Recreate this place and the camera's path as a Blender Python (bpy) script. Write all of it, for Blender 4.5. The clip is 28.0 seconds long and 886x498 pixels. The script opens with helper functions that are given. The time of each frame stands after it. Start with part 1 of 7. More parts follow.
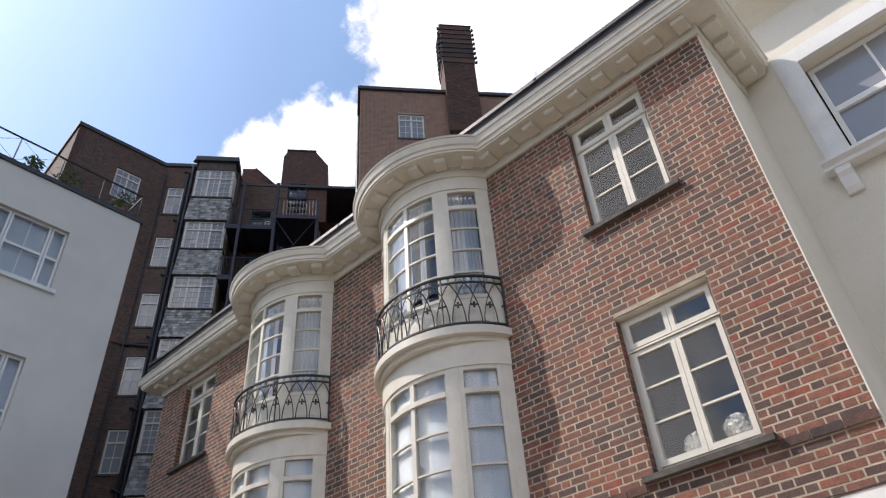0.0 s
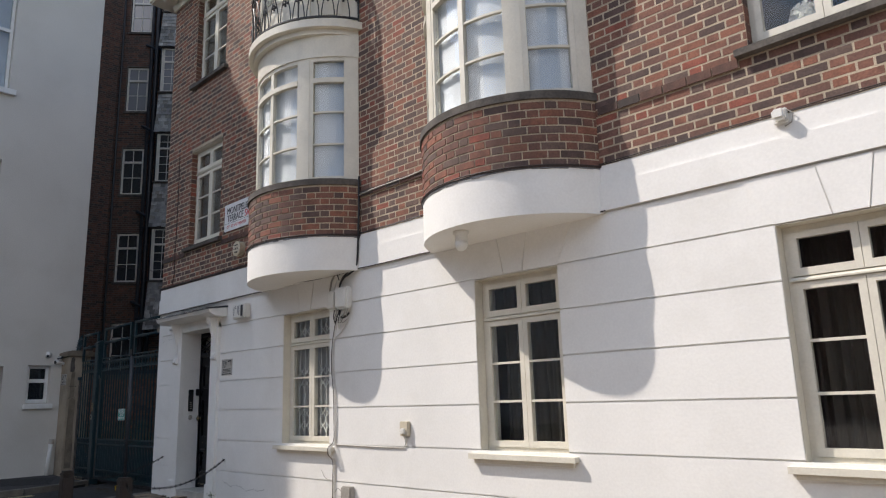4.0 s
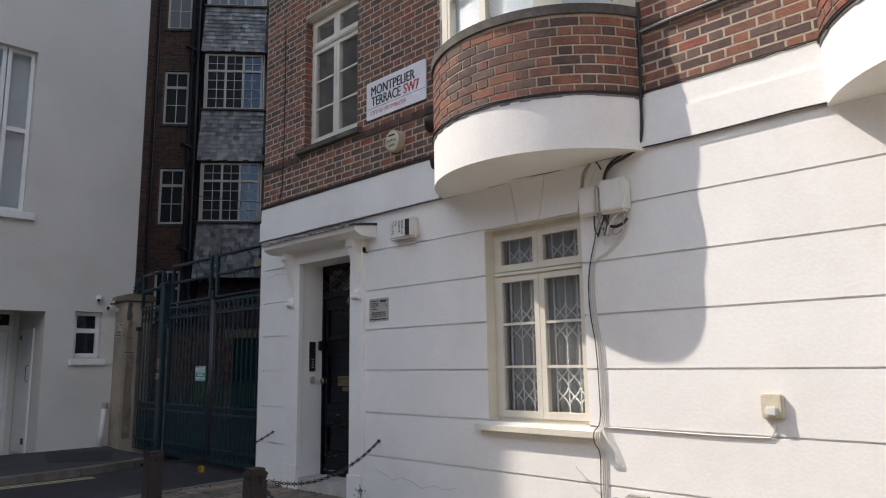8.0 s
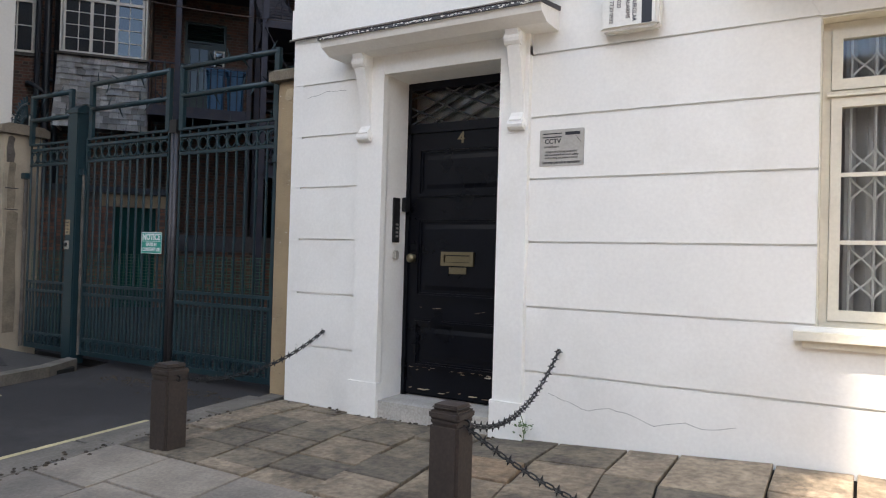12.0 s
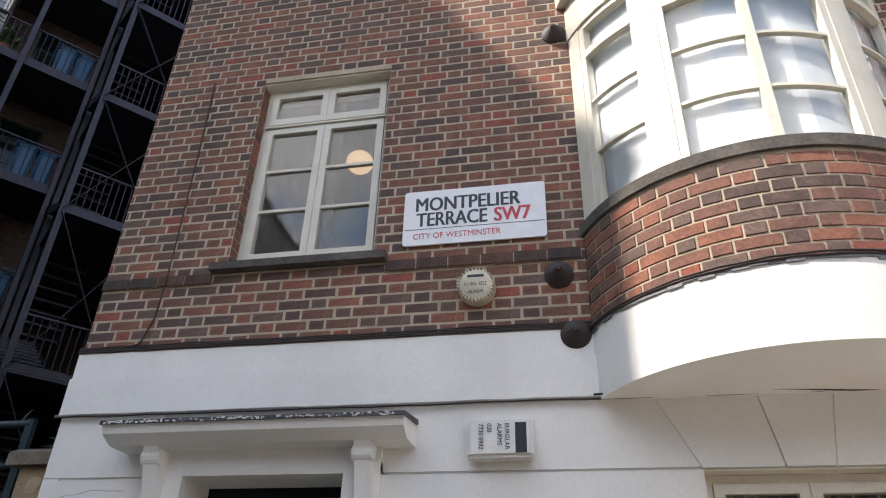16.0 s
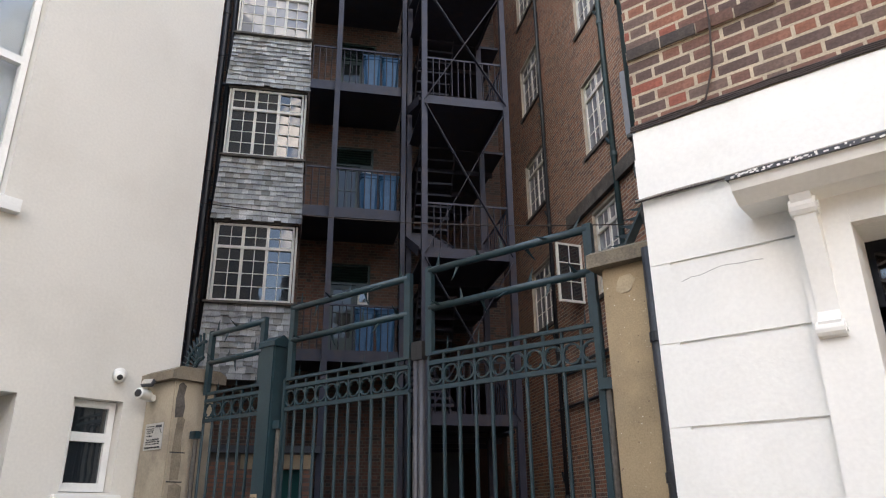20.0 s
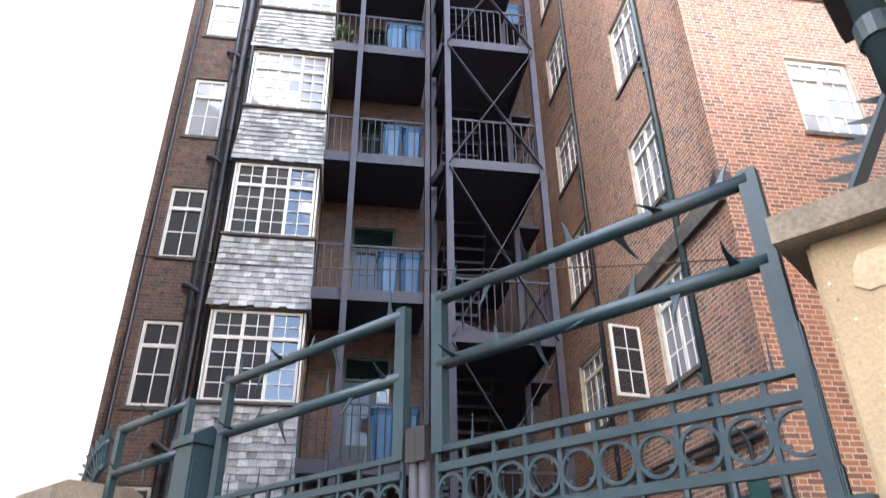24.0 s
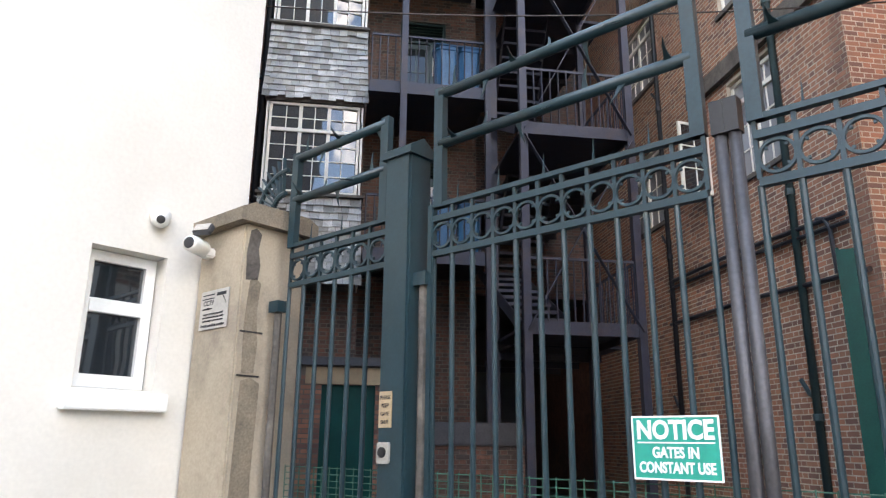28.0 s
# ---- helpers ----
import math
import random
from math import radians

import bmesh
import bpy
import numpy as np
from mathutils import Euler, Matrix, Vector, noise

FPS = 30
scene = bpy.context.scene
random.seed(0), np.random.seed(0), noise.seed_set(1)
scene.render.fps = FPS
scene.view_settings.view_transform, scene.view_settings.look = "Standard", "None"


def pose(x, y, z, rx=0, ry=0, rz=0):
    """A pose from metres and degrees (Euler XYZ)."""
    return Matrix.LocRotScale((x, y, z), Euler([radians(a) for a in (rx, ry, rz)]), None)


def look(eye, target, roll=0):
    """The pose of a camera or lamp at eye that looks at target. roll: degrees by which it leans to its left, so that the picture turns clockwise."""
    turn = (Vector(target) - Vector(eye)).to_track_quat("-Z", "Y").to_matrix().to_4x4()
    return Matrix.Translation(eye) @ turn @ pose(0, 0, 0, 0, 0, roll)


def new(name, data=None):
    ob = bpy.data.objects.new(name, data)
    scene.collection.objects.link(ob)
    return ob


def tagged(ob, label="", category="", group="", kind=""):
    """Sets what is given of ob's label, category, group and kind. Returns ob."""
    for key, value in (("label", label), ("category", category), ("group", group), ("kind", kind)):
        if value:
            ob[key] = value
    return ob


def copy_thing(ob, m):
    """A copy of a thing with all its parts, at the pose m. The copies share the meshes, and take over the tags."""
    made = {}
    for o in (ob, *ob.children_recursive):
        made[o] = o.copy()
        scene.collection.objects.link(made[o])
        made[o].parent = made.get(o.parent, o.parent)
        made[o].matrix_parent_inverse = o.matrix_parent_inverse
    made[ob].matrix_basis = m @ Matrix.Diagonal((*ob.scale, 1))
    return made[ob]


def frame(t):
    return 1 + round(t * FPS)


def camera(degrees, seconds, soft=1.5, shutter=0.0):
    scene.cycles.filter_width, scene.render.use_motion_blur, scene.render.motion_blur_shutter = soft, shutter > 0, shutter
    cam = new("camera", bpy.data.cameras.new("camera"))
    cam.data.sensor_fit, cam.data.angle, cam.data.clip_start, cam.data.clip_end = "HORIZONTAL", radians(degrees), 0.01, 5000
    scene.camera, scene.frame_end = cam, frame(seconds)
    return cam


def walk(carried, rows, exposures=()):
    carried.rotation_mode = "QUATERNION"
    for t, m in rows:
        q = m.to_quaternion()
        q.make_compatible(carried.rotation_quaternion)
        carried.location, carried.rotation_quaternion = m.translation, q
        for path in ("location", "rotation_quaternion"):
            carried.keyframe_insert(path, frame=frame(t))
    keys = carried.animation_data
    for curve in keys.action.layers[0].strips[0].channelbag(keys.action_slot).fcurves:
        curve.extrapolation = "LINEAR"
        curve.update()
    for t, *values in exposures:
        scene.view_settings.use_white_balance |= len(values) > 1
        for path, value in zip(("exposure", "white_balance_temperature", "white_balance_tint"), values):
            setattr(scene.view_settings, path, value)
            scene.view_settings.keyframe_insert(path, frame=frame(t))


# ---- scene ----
cam = camera(64.50, 28.0, 1.1, 0.15)
# seconds, eye x y z in metres, turn about x y z in degrees
PATH = [
    (0.0, 0.050, -0.083, 1.740, 128.49, 3.60, 43.41),
    (0.5, 0.035, -0.047, 1.733, 132.56, 3.57, 47.45),
    (1.0, 0.005, -0.019, 1.722, 133.88, 3.35, 47.72),
    (1.5, -0.054, 0.013, 1.643, 132.70, 2.99, 47.16),
    (2.0, -0.130, 0.037, 1.550, 126.74, 2.67, 46.27),
    (2.5, -0.235, 0.072, 1.468, 118.33, 2.36, 45.06),
    (3.0, -0.437, 0.252, 1.442, 110.15, 2.26, 44.34),
    (3.5, -0.683, 0.452, 1.414, 104.81, 2.06, 44.21),
    (5.5, -2.460, 0.875, 1.389, 99.85, 1.25, 44.47),
    (6.0, -2.975, 0.946, 1.409, 99.79, 1.07, 44.52),
    (6.5, -3.473, 1.001, 1.404, 99.64, 1.02, 44.59),
    (7.0, -3.952, 1.095, 1.396, 99.54, 0.90, 44.73),
    (7.5, -4.477, 1.194, 1.409, 99.28, 0.88, 44.79),
    (8.0, -5.011, 1.223, 1.390, 99.25, 0.80, 44.93),
    (8.5, -5.574, 1.251, 1.377, 99.02, 0.89, 45.02),
    (9.0, -6.119, 1.246, 1.314, 98.91, 0.83, 45.04),
    (9.5, -6.643, 1.293, 1.231, 97.03, 0.54, 44.05),
    (10.0, -7.175, 1.416, 1.196, 93.12, 0.31, 43.17),
    (10.5, -7.643, 1.478, 1.167, 91.39, -0.10, 41.63),
    (11.0, -8.079, 1.511, 1.112, 90.64, -0.46, 39.06),
    (11.5, -8.481, 1.561, 1.142, 90.72, -1.02, 36.19),
    (12.0, -8.886, 1.634, 1.199, 90.88, -1.60, 31.02),
    (12.5, -9.177, 1.825, 1.328, 94.43, -2.00, 25.48),
    (13.0, -9.417, 1.935, 1.506, 105.69, -1.97, 19.29),
    (13.5, -9.611, 1.983, 1.593, 116.15, -2.36, 13.97),
    (15.5, -9.702, 2.077, 1.706, 120.89, -1.72, 10.89),
    (16.0, -9.694, 2.076, 1.657, 120.86, -1.58, 10.89),
    (16.5, -9.682, 2.019, 1.596, 120.73, -1.35, 10.96),
    (17.0, -9.715, 1.888, 1.544, 118.91, -0.55, 17.27),
    (17.5, -9.867, 1.770, 1.526, 116.98, 0.22, 26.23),
    (18.0, -10.175, 1.654, 1.503, 115.49, 0.47, 31.84),
    (18.5, -10.515, 1.708, 1.467, 114.38, 0.78, 36.37),
    (19.0, -10.869, 1.855, 1.420, 113.60, 0.70, 37.91),
    (19.5, -11.264, 2.089, 1.398, 112.51, 0.64, 38.31),
    (20.0, -11.590, 2.469, 1.381, 110.52, 0.55, 38.60),
    (20.5, -11.871, 2.841, 1.416, 108.86, 0.49, 38.95),
    (21.0, -12.178, 3.174, 1.451, 106.92, 0.47, 39.23),
    (21.5, -12.386, 3.560, 1.460, 105.05, 0.37, 39.84),
    (23.5, -12.923, 4.296, 1.717, 107.65, 0.41, 41.32),
    (24.0, -12.932, 4.250, 1.792, 119.30, 0.46, 41.60),
    (24.5, -12.890, 4.196, 1.841, 129.03, 0.41, 42.03),
    (25.0, -12.894, 4.200, 1.813, 135.40, 0.30, 41.89),
    (25.5, -12.994, 4.280, 1.805, 137.26, 0.05, 41.44),
    (26.0, -13.213, 4.297, 1.621, 134.47, -0.15, 41.09),
    (26.5, -13.433, 4.272, 1.477, 125.47, -0.37, 40.30),
    (27.0, -13.709, 4.228, 1.362, 118.67, -0.52, 38.66),
    (27.5, -13.910, 4.052, 1.301, 110.46, -0.57, 38.52),
    (28.0, -13.997, 3.773, 1.302, 105.31, -0.55, 41.26),
]
EXPOSURES = [(0.0, 0.13, 6600, 17), (1.0, -0.46, 6350, 16), (2.0, -0.33, 6600, 15), (3.0, 0.05, 6650, 15), (6.0, 0.15, 6600, 15), (8.0, 0.30, 6750, 16), (10.0, 1.00, 7100, 16), (12.0, 1.46, 7250, 15), (13.5, 1.15, 7450, 16), (15.5, 0.85, 6850, 15), (17.0, 0.80, 6850, 15), (18.0, 1.50, 7700, 16), (19.0, 1.80, 7850, 16), (20.0, 2.08, 7850, 16), (21.0, 2.21, 7800, 16), (21.5, 2.40, 7700, 16), (23.5, 3.58, 7500, 19), (24.2, 3.28, 7550, 19), (24.6, 2.70, 7550, 18), (25.0, 2.17, 7450, 16), (26.0, 1.76, 7350, 15), (27.0, 2.80, 7450, 15), (28.0, 3.0, 7500, 15)]
walk(cam, [(t, pose(x, y, z, rx, ry, rz)) for t, x, y, z, rx, ry, rz in PATH], EXPOSURES)

# ---- light ----
SUN_WAY = Vector((1.12, 0.74, -1.62)).normalized()   # the way the sunlight travels
world = bpy.data.worlds.new("sky")
scene.world = world
world.use_nodes = True
wn, wl = world.node_tree.nodes, world.node_tree.links
for node in list(wn):
    wn.remove(node)
out = wn.new("ShaderNodeOutputWorld")
bg = wn.new("ShaderNodeBackground")
sky = wn.new("ShaderNodeTexSky")
sky.sky_type = "NISHITA"
sky.sun_disc = False
sky.sun_elevation = math.asin(-SUN_WAY.z)
sky.sun_rotation = math.atan2(-SUN_WAY.x, -SUN_WAY.y)
sky.dust_density = 1.2
sky.ozone_density = 1.5
bg.inputs["Strength"].default_value = 0.096
# clouds: soft banks along chosen directions of the sky, broken up by noise
co = wn.new("ShaderNodeTexCoord")
nz = wn.new("ShaderNodeTexNoise")
nz.inputs["Scale"].default_value = 6.5
nz.inputs["Detail"].default_value = 9.0
nz.inputs["Roughness"].default_value = 0.62
wl.new(co.outputs["Generated"], nz.inputs["Vector"])


def wmath(op, a, b=None):
    node = wn.new("ShaderNodeMath")
    node.operation = op
    for i, v in enumerate((a, b)):
        if v is None:
            continue
        if isinstance(v, (int, float)):
            node.inputs[i].default_value = v
        else:
            wl.new(v, node.inputs[i])
    return node.outputs[0]


CLOUDS = [((-0.27, 0.455, 0.848), 0.15), ((-0.17, 0.51, 0.84), 0.13), ((-0.36, 0.43, 0.83), 0.10), ((-0.565, 0.41, 0.715), 0.075), ((-0.61, 0.36, 0.70), 0.06), ((-0.52, 0.44, 0.73), 0.05), ((-0.41, 0.46, 0.78), 0.08),
          ((0.35, -0.80, 0.45), 0.30), ((0.85, -0.2, 0.45), 0.25), ((-0.45, -0.85, 0.35), 0.22), ((-0.27, -0.68, 0.68), 0.2)]
total = None
for way, size in CLOUDS:
    dist = wn.new("ShaderNodeVectorMath")
    dist.operation = "DISTANCE"
    wl.new(co.outputs["Generated"], dist.inputs[0])
    dist.inputs[1].default_value = Vector(way).normalized()
    v = wmath("SUBTRACT", 1.0, wmath("DIVIDE", dist.outputs["Value"], size * 1.5))
    v = wmath("MAXIMUM", v, -0.3)
    total = v if total is None else wmath("MAXIMUM", total, v)
nf = wn.new("ShaderNodeTexNoise")
nf.inputs["Scale"].default_value = 24.0
nf.inputs["Detail"].default_value = 8.0
nf.inputs["Roughness"].default_value = 0.6
wl.new(co.outputs["Generated"], nf.inputs["Vector"])
both = wmath("ADD", wmath("MULTIPLY", wmath("SUBTRACT", nz.outputs["Fac"], 0.5), 1.2), wmath("MULTIPLY", wmath("SUBTRACT", nf.outputs["Fac"], 0.5), 0.8))
dens = wmath("ADD", total, both)
ramp = wn.new("ShaderNodeMapRange")
ramp.interpolation_type = "SMOOTHSTEP"
wl.new(dens, ramp.inputs["Value"])
ramp.inputs["From Min"].default_value = 0.20
ramp.inputs["From Max"].default_value = 0.50
# thin high haze that thickens towards the sun
hz = wn.new("ShaderNodeTexNoise")
hz.inputs["Scale"].default_value = 2.6
hz.inputs["Detail"].default_value = 5.0
wl.new(co.outputs["Generated"], hz.inputs["Vector"])
ds = wn.new("ShaderNodeVectorMath")
ds.operation = "DISTANCE"
wl.new(co.outputs["Generated"], ds.inputs[0])
ds.inputs[1].default_value = -SUN_WAY
glow = wmath("POWER", wmath("MAXIMUM", wmath("SUBTRACT", 1.0, wmath("DIVIDE", ds.outputs["Value"], 1.15)), 0.0), 1.2)
veil = wmath("ADD", wmath("MULTIPLY", glow, 0.56), wmath("MULTIPLY", wmath("SUBTRACT", hz.outputs["Fac"], 0.25), 0.22))
lift = wn.new("ShaderNodeVectorMath")
lift.operation = "SCALE"
lift.inputs[0].default_value = (4.5, 8.4, 12.6)
wl.new(veil, lift.inputs["Scale"])
clear = wn.new("ShaderNodeVectorMath")
clear.operation = "MULTIPLY_ADD"
clear.inputs[1].default_value = (1.3, 1.38, 1.46)
wl.new(sky.outputs["Color"], clear.inputs[0])
wl.new(lift.outputs[0], clear.inputs[2])
haze = ramp.outputs["Result"]
shade = wn.new("ShaderNodeMapRange")
shade.inputs["From Min"].default_value = 0.35
shade.inputs["From Max"].default_value = 0.65
shade.inputs["To Min"].default_value = 0.78
shade.inputs["To Max"].default_value = 1.25
wl.new(nz.outputs["Fac"], shade.inputs["Value"])
cloud = wn.new("ShaderNodeVectorMath")
cloud.operation = "SCALE"
cloud.inputs[0].default_value = (12.6, 12.9, 13.4)
wl.new(shade.outputs["Result"], cloud.inputs["Scale"])
mixc = wn.new("ShaderNodeMixRGB")
wl.new(cloud.outputs[0], mixc.inputs["Color2"])
wl.new(haze, mixc.inputs["Fac"])
wl.new(clear.outputs[0], mixc.inputs["Color1"])
wl.new(mixc.outputs["Color"], bg.inputs["Color"])
wl.new(bg.outputs["Background"], out.inputs["Surface"])

sun = new("sun", bpy.data.lights.new("sun", "SUN"))
sun.data.energy = 4.3
sun.data.angle = radians(0.6)
sun.data.color = (1.0, 0.95, 0.87)
sun.matrix_world = look((0, 0, 30), Vector((0, 0, 30)) + SUN_WAY)

# ---- materials ----


def material(name, color, rough=0.7, metal=0.0, vary=0.15, scale=3.0, fine=60.0, bump=0.2, bump_size=0.01, stain=None, stain_amount=0.0,
             stain_scale=1.2, pieces=0.0, palette=None, spec=0.5, emit=0.0):
    """A painted or natural surface: colour varied at two scales, stains with a shape of their own, fine relief; pieces vary one by one."""
    m = bpy.data.materials.new(name)
    m.use_nodes = True
    n, k = m.node_tree.nodes, m.node_tree.links
    b = n["Principled BSDF"]
    b.inputs["Roughness"].default_value = rough
    b.inputs["Metallic"].default_value = metal
    b.inputs["Specular IOR Level"].default_value = spec
    tc = n.new("ShaderNodeTexCoord")
    big = n.new("ShaderNodeTexNoise")
    big.inputs["Scale"].default_value = scale
    big.inputs["Detail"].default_value = 6
    small = n.new("ShaderNodeTexNoise")
    small.inputs["Scale"].default_value = fine
    small.inputs["Detail"].default_value = 4
    for q in (big, small):
        k.new(tc.outputs["Object"], q.inputs["Vector"])
    if palette:
        rnd = n.new("ShaderNodeObjectInfo")
        isl = n.new("ShaderNodeNewGeometry")
        add = n.new("ShaderNodeMath")
        add.operation = "ADD"
        k.new(rnd.outputs["Random"], add.inputs[0])
        k.new(isl.outputs["Random Per Island"], add.inputs[1])
        frac = n.new("ShaderNodeMath")
        frac.operation = "FRACT"
        k.new(add.outputs[0], frac.inputs[0])
        cr = n.new("ShaderNodeValToRGB")
        cr.color_ramp.interpolation = "CONSTANT"
        while len(cr.color_ramp.elements) < len(palette):
            cr.color_ramp.elements.new(0.5)
        at = 0.0
        for e, (share, c) in zip(cr.color_ramp.elements, palette):
            e.position = at
            e.color = (*c, 1)
            at += share
        k.new(frac.outputs[0], cr.inputs["Fac"])
        col = cr.outputs["Color"]
    else:
        rgb = n.new("ShaderNodeRGB")
        rgb.outputs[0].default_value = (*color, 1)
        col = rgb.outputs[0]
    for src, amount in ((big, vary), (small, vary * 0.8)):
        hsv = n.new("ShaderNodeHueSaturation")
        mr = n.new("ShaderNodeMapRange")
        mr.inputs["From Min"].default_value = 0.3
        mr.inputs["From Max"].default_value = 0.7
        mr.inputs["To Min"].default_value = 1 - amount
        mr.inputs["To Max"].default_value = 1 + amount
        k.new(src.outputs["Fac"], mr.inputs["Value"])
        k.new(mr.outputs["Result"], hsv.inputs["Value"])
        k.new(col, hsv.inputs["Color"])
        col = hsv.outputs["Color"]
    if stain:
        st = n.new("ShaderNodeTexNoise")
        st.inputs["Scale"].default_value = stain_scale
        st.inputs["Detail"].default_value = 8
        st.inputs["Roughness"].default_value = 0.7
        k.new(tc.outputs["Object"], st.inputs["Vector"])
        mr = n.new("ShaderNodeMapRange")
        mr.inputs["From Min"].default_value = 0.5
        mr.inputs["From Max"].default_value = 0.72
        mr.inputs["To Max"].default_value = stain_amount
        k.new(st.outputs["Fac"], mr.inputs["Value"])
        mx = n.new("ShaderNodeMixRGB")
        mx.inputs["Color2"].default_value = (*stain, 1)
        k.new(mr.outputs["Result"], mx.inputs["Fac"])
        k.new(col, mx.inputs["Color1"])
        col = mx.outputs["Color"]
    k.new(col, b.inputs["Base Color"])
    if bump:
        bp = n.new("ShaderNodeBump")
        bp.inputs["Strength"].default_value = bump
        bp.inputs["Distance"].default_value = bump_size
        k.new(small.outputs["Fac"], bp.inputs["Height"])
        k.new(bp.outputs["Normal"], b.inputs["Normal"])
    rr = n.new("ShaderNodeMapRange")
    rr.inputs["To Min"].default_value = max(0.02, rough - 0.12)
    rr.inputs["To Max"].default_value = min(1.0, rough + 0.12)
    k.new(big.outputs["Fac"], rr.inputs["Value"])
    k.new(rr.outputs["Result"], b.inputs["Roughness"])
    if emit:
        b.inputs["Emission Color"].default_value = (*color, 1)
        b.inputs["Emission Strength"].default_value = emit
    return m


def glass_material(name, tint, see=1.0, wavy=0.0, loose=0.0, ior=1.5):
    m = bpy.data.materials.new(name)
    m.use_nodes = True
    n, k = m.node_tree.nodes, m.node_tree.links
    b = n["Principled BSDF"]
    b.inputs["Base Color"].default_value = (*tint, 1)
    b.inputs["Roughness"].default_value = 0.03
    b.inputs["IOR"].default_value = ior
    b.inputs["Transmission Weight"].default_value = see
    b.inputs["Specular IOR Level"].default_value = 0.5
    if wavy:
        tc = n.new("ShaderNodeTexCoord")
        q = n.new("ShaderNodeTexNoise")
        q.inputs["Scale"].default_value = 1.7
        k.new(tc.outputs["Object"], q.inputs["Vector"])
        bp = n.new("ShaderNodeBump")
        bp.inputs["Strength"].default_value = wavy
        bp.inputs["Distance"].default_value = 0.02
        k.new(q.outputs["Fac"], bp.inputs["Height"])
        k.new(bp.outputs["Normal"], b.inputs["Normal"])
        if loose:
            # every pane sits a little differently in its putty
            info, geo = n.new("ShaderNodeObjectInfo"), n.new("ShaderNodeNewGeometry")
            wn_ = n.new("ShaderNodeTexWhiteNoise")
            wn_.noise_dimensions = "2D"
            both_ = n.new("ShaderNodeCombineXYZ")
            k.new(info.outputs["Random"], both_.inputs[0])
            k.new(geo.outputs["Random Per Island"], both_.inputs[1])
            k.new(both_.outputs[0], wn_.inputs["Vector"])
            off = n.new("ShaderNodeVectorMath")
            off.operation = "SUBTRACT"
            off.inputs[1].default_value = (0.5, 0.5, 0.5)
            k.new(wn_.outputs["Color"], off.inputs[0])
            sc = n.new("ShaderNodeVectorMath")
            sc.operation = "SCALE"
            sc.inputs["Scale"].default_value = loose
            k.new(off.outputs[0], sc.inputs[0])
            ad = n.new("ShaderNodeVectorMath")
            ad.operation = "ADD"
            k.new(bp.outputs["Normal"], ad.inputs[0])
            k.new(sc.outputs[0], ad.inputs[1])
            nm = n.new("ShaderNodeVectorMath")
            nm.operation = "NORMALIZE"
            k.new(ad.outputs[0], nm.inputs[0])
            k.new(nm.outputs[0], b.inputs["Normal"])
    return m


BRICK = material("red_brick", (0.3, 0.12, 0.08), 0.9, vary=0.27, scale=9, fine=55, bump=0.7, bump_size=0.005, stain=(0.05, 0.042, 0.036), stain_amount=0.45, stain_scale=1.4,
                 palette=[(0.25, (0.196, 0.089, 0.061)), (0.23, (0.158, 0.079, 0.059)), (0.17, (0.236, 0.098, 0.062)), (0.17, (0.096, 0.061, 0.052)), (0.12, (0.132, 0.086, 0.069)), (0.06, (0.25, 0.078, 0.052))])
BRICK_FAR = material("brown_brick", (0.2, 0.1, 0.07), 0.9, vary=0.3, scale=7, fine=60, bump=0.5, bump_size=0.004, stain=(0.03, 0.028, 0.027), stain_amount=0.55, stain_scale=0.5,
                     palette=[(0.35, (0.122, 0.063, 0.046)), (0.25, (0.096, 0.053, 0.041)), (0.2, (0.155, 0.072, 0.048)), (0.2, (0.068, 0.047, 0.04))])
BRICK_WING = material("orange_brick", (0.3, 0.15, 0.1), 0.9, vary=0.12, scale=7, fine=60, bump=0.5, bump_size=0.004, stain=(0.10, 0.07, 0.055), stain_amount=0.25, stain_scale=0.35,
                      palette=[(0.35, (0.27, 0.128, 0.08)), (0.25, (0.215, 0.104, 0.07)), (0.22, (0.32, 0.14, 0.085)), (0.18, (0.16, 0.085, 0.065))])
BRICK_SOOT = material("sooty_brick", (0.1, 0.06, 0.045), 0.9, vary=0.3, scale=9, fine=55, bump=0.7, bump_size=0.005, stain=(0.03, 0.027, 0.025), stain_amount=0.5, stain_scale=3,
                      palette=[(0.4, (0.085, 0.052, 0.042)), (0.3, (0.06, 0.046, 0.04)), (0.3, (0.12, 0.062, 0.046))])
MORTAR = material("lime_mortar", (0.43, 0.355, 0.26), 0.95, vary=0.25, scale=5, fine=90, bump=0.6, bump_size=0.004)
MORTAR_FAR = material("sooty_mortar", (0.13, 0.11, 0.09), 0.95, vary=0.25, scale=5, fine=90, bump=0.5, bump_size=0.004)
STUCCO = material("white_stucco", (0.80, 0.79, 0.75), 0.8, vary=0.035, scale=1.5, fine=45, bump=0.25, bump_size=0.004, stain=(0.55, 0.52, 0.45), stain_amount=0.25, stain_scale=1.1)
STUCCO_GREY = material("pale_render", (0.66, 0.635, 0.575), 0.85, vary=0.05, scale=0.7, fine=40, bump=0.2, bump_size=0.004, stain=(0.5, 0.47, 0.4), stain_amount=0.3, stain_scale=0.6)
STUCCO_CREAM = material("cream_render", (0.74, 0.70, 0.60), 0.85, vary=0.05, scale=0.8, fine=40, bump=0.2, bump_size=0.004, stain=(0.5, 0.45, 0.36), stain_amount=0.3)
CREAM = material("cream_paint", (0.68, 0.645, 0.545), 0.45, vary=0.05, scale=4, fine=50, bump=0.12, bump_size=0.003, stain=(0.4, 0.36, 0.28), stain_amount=0.3, stain_scale=2.5)
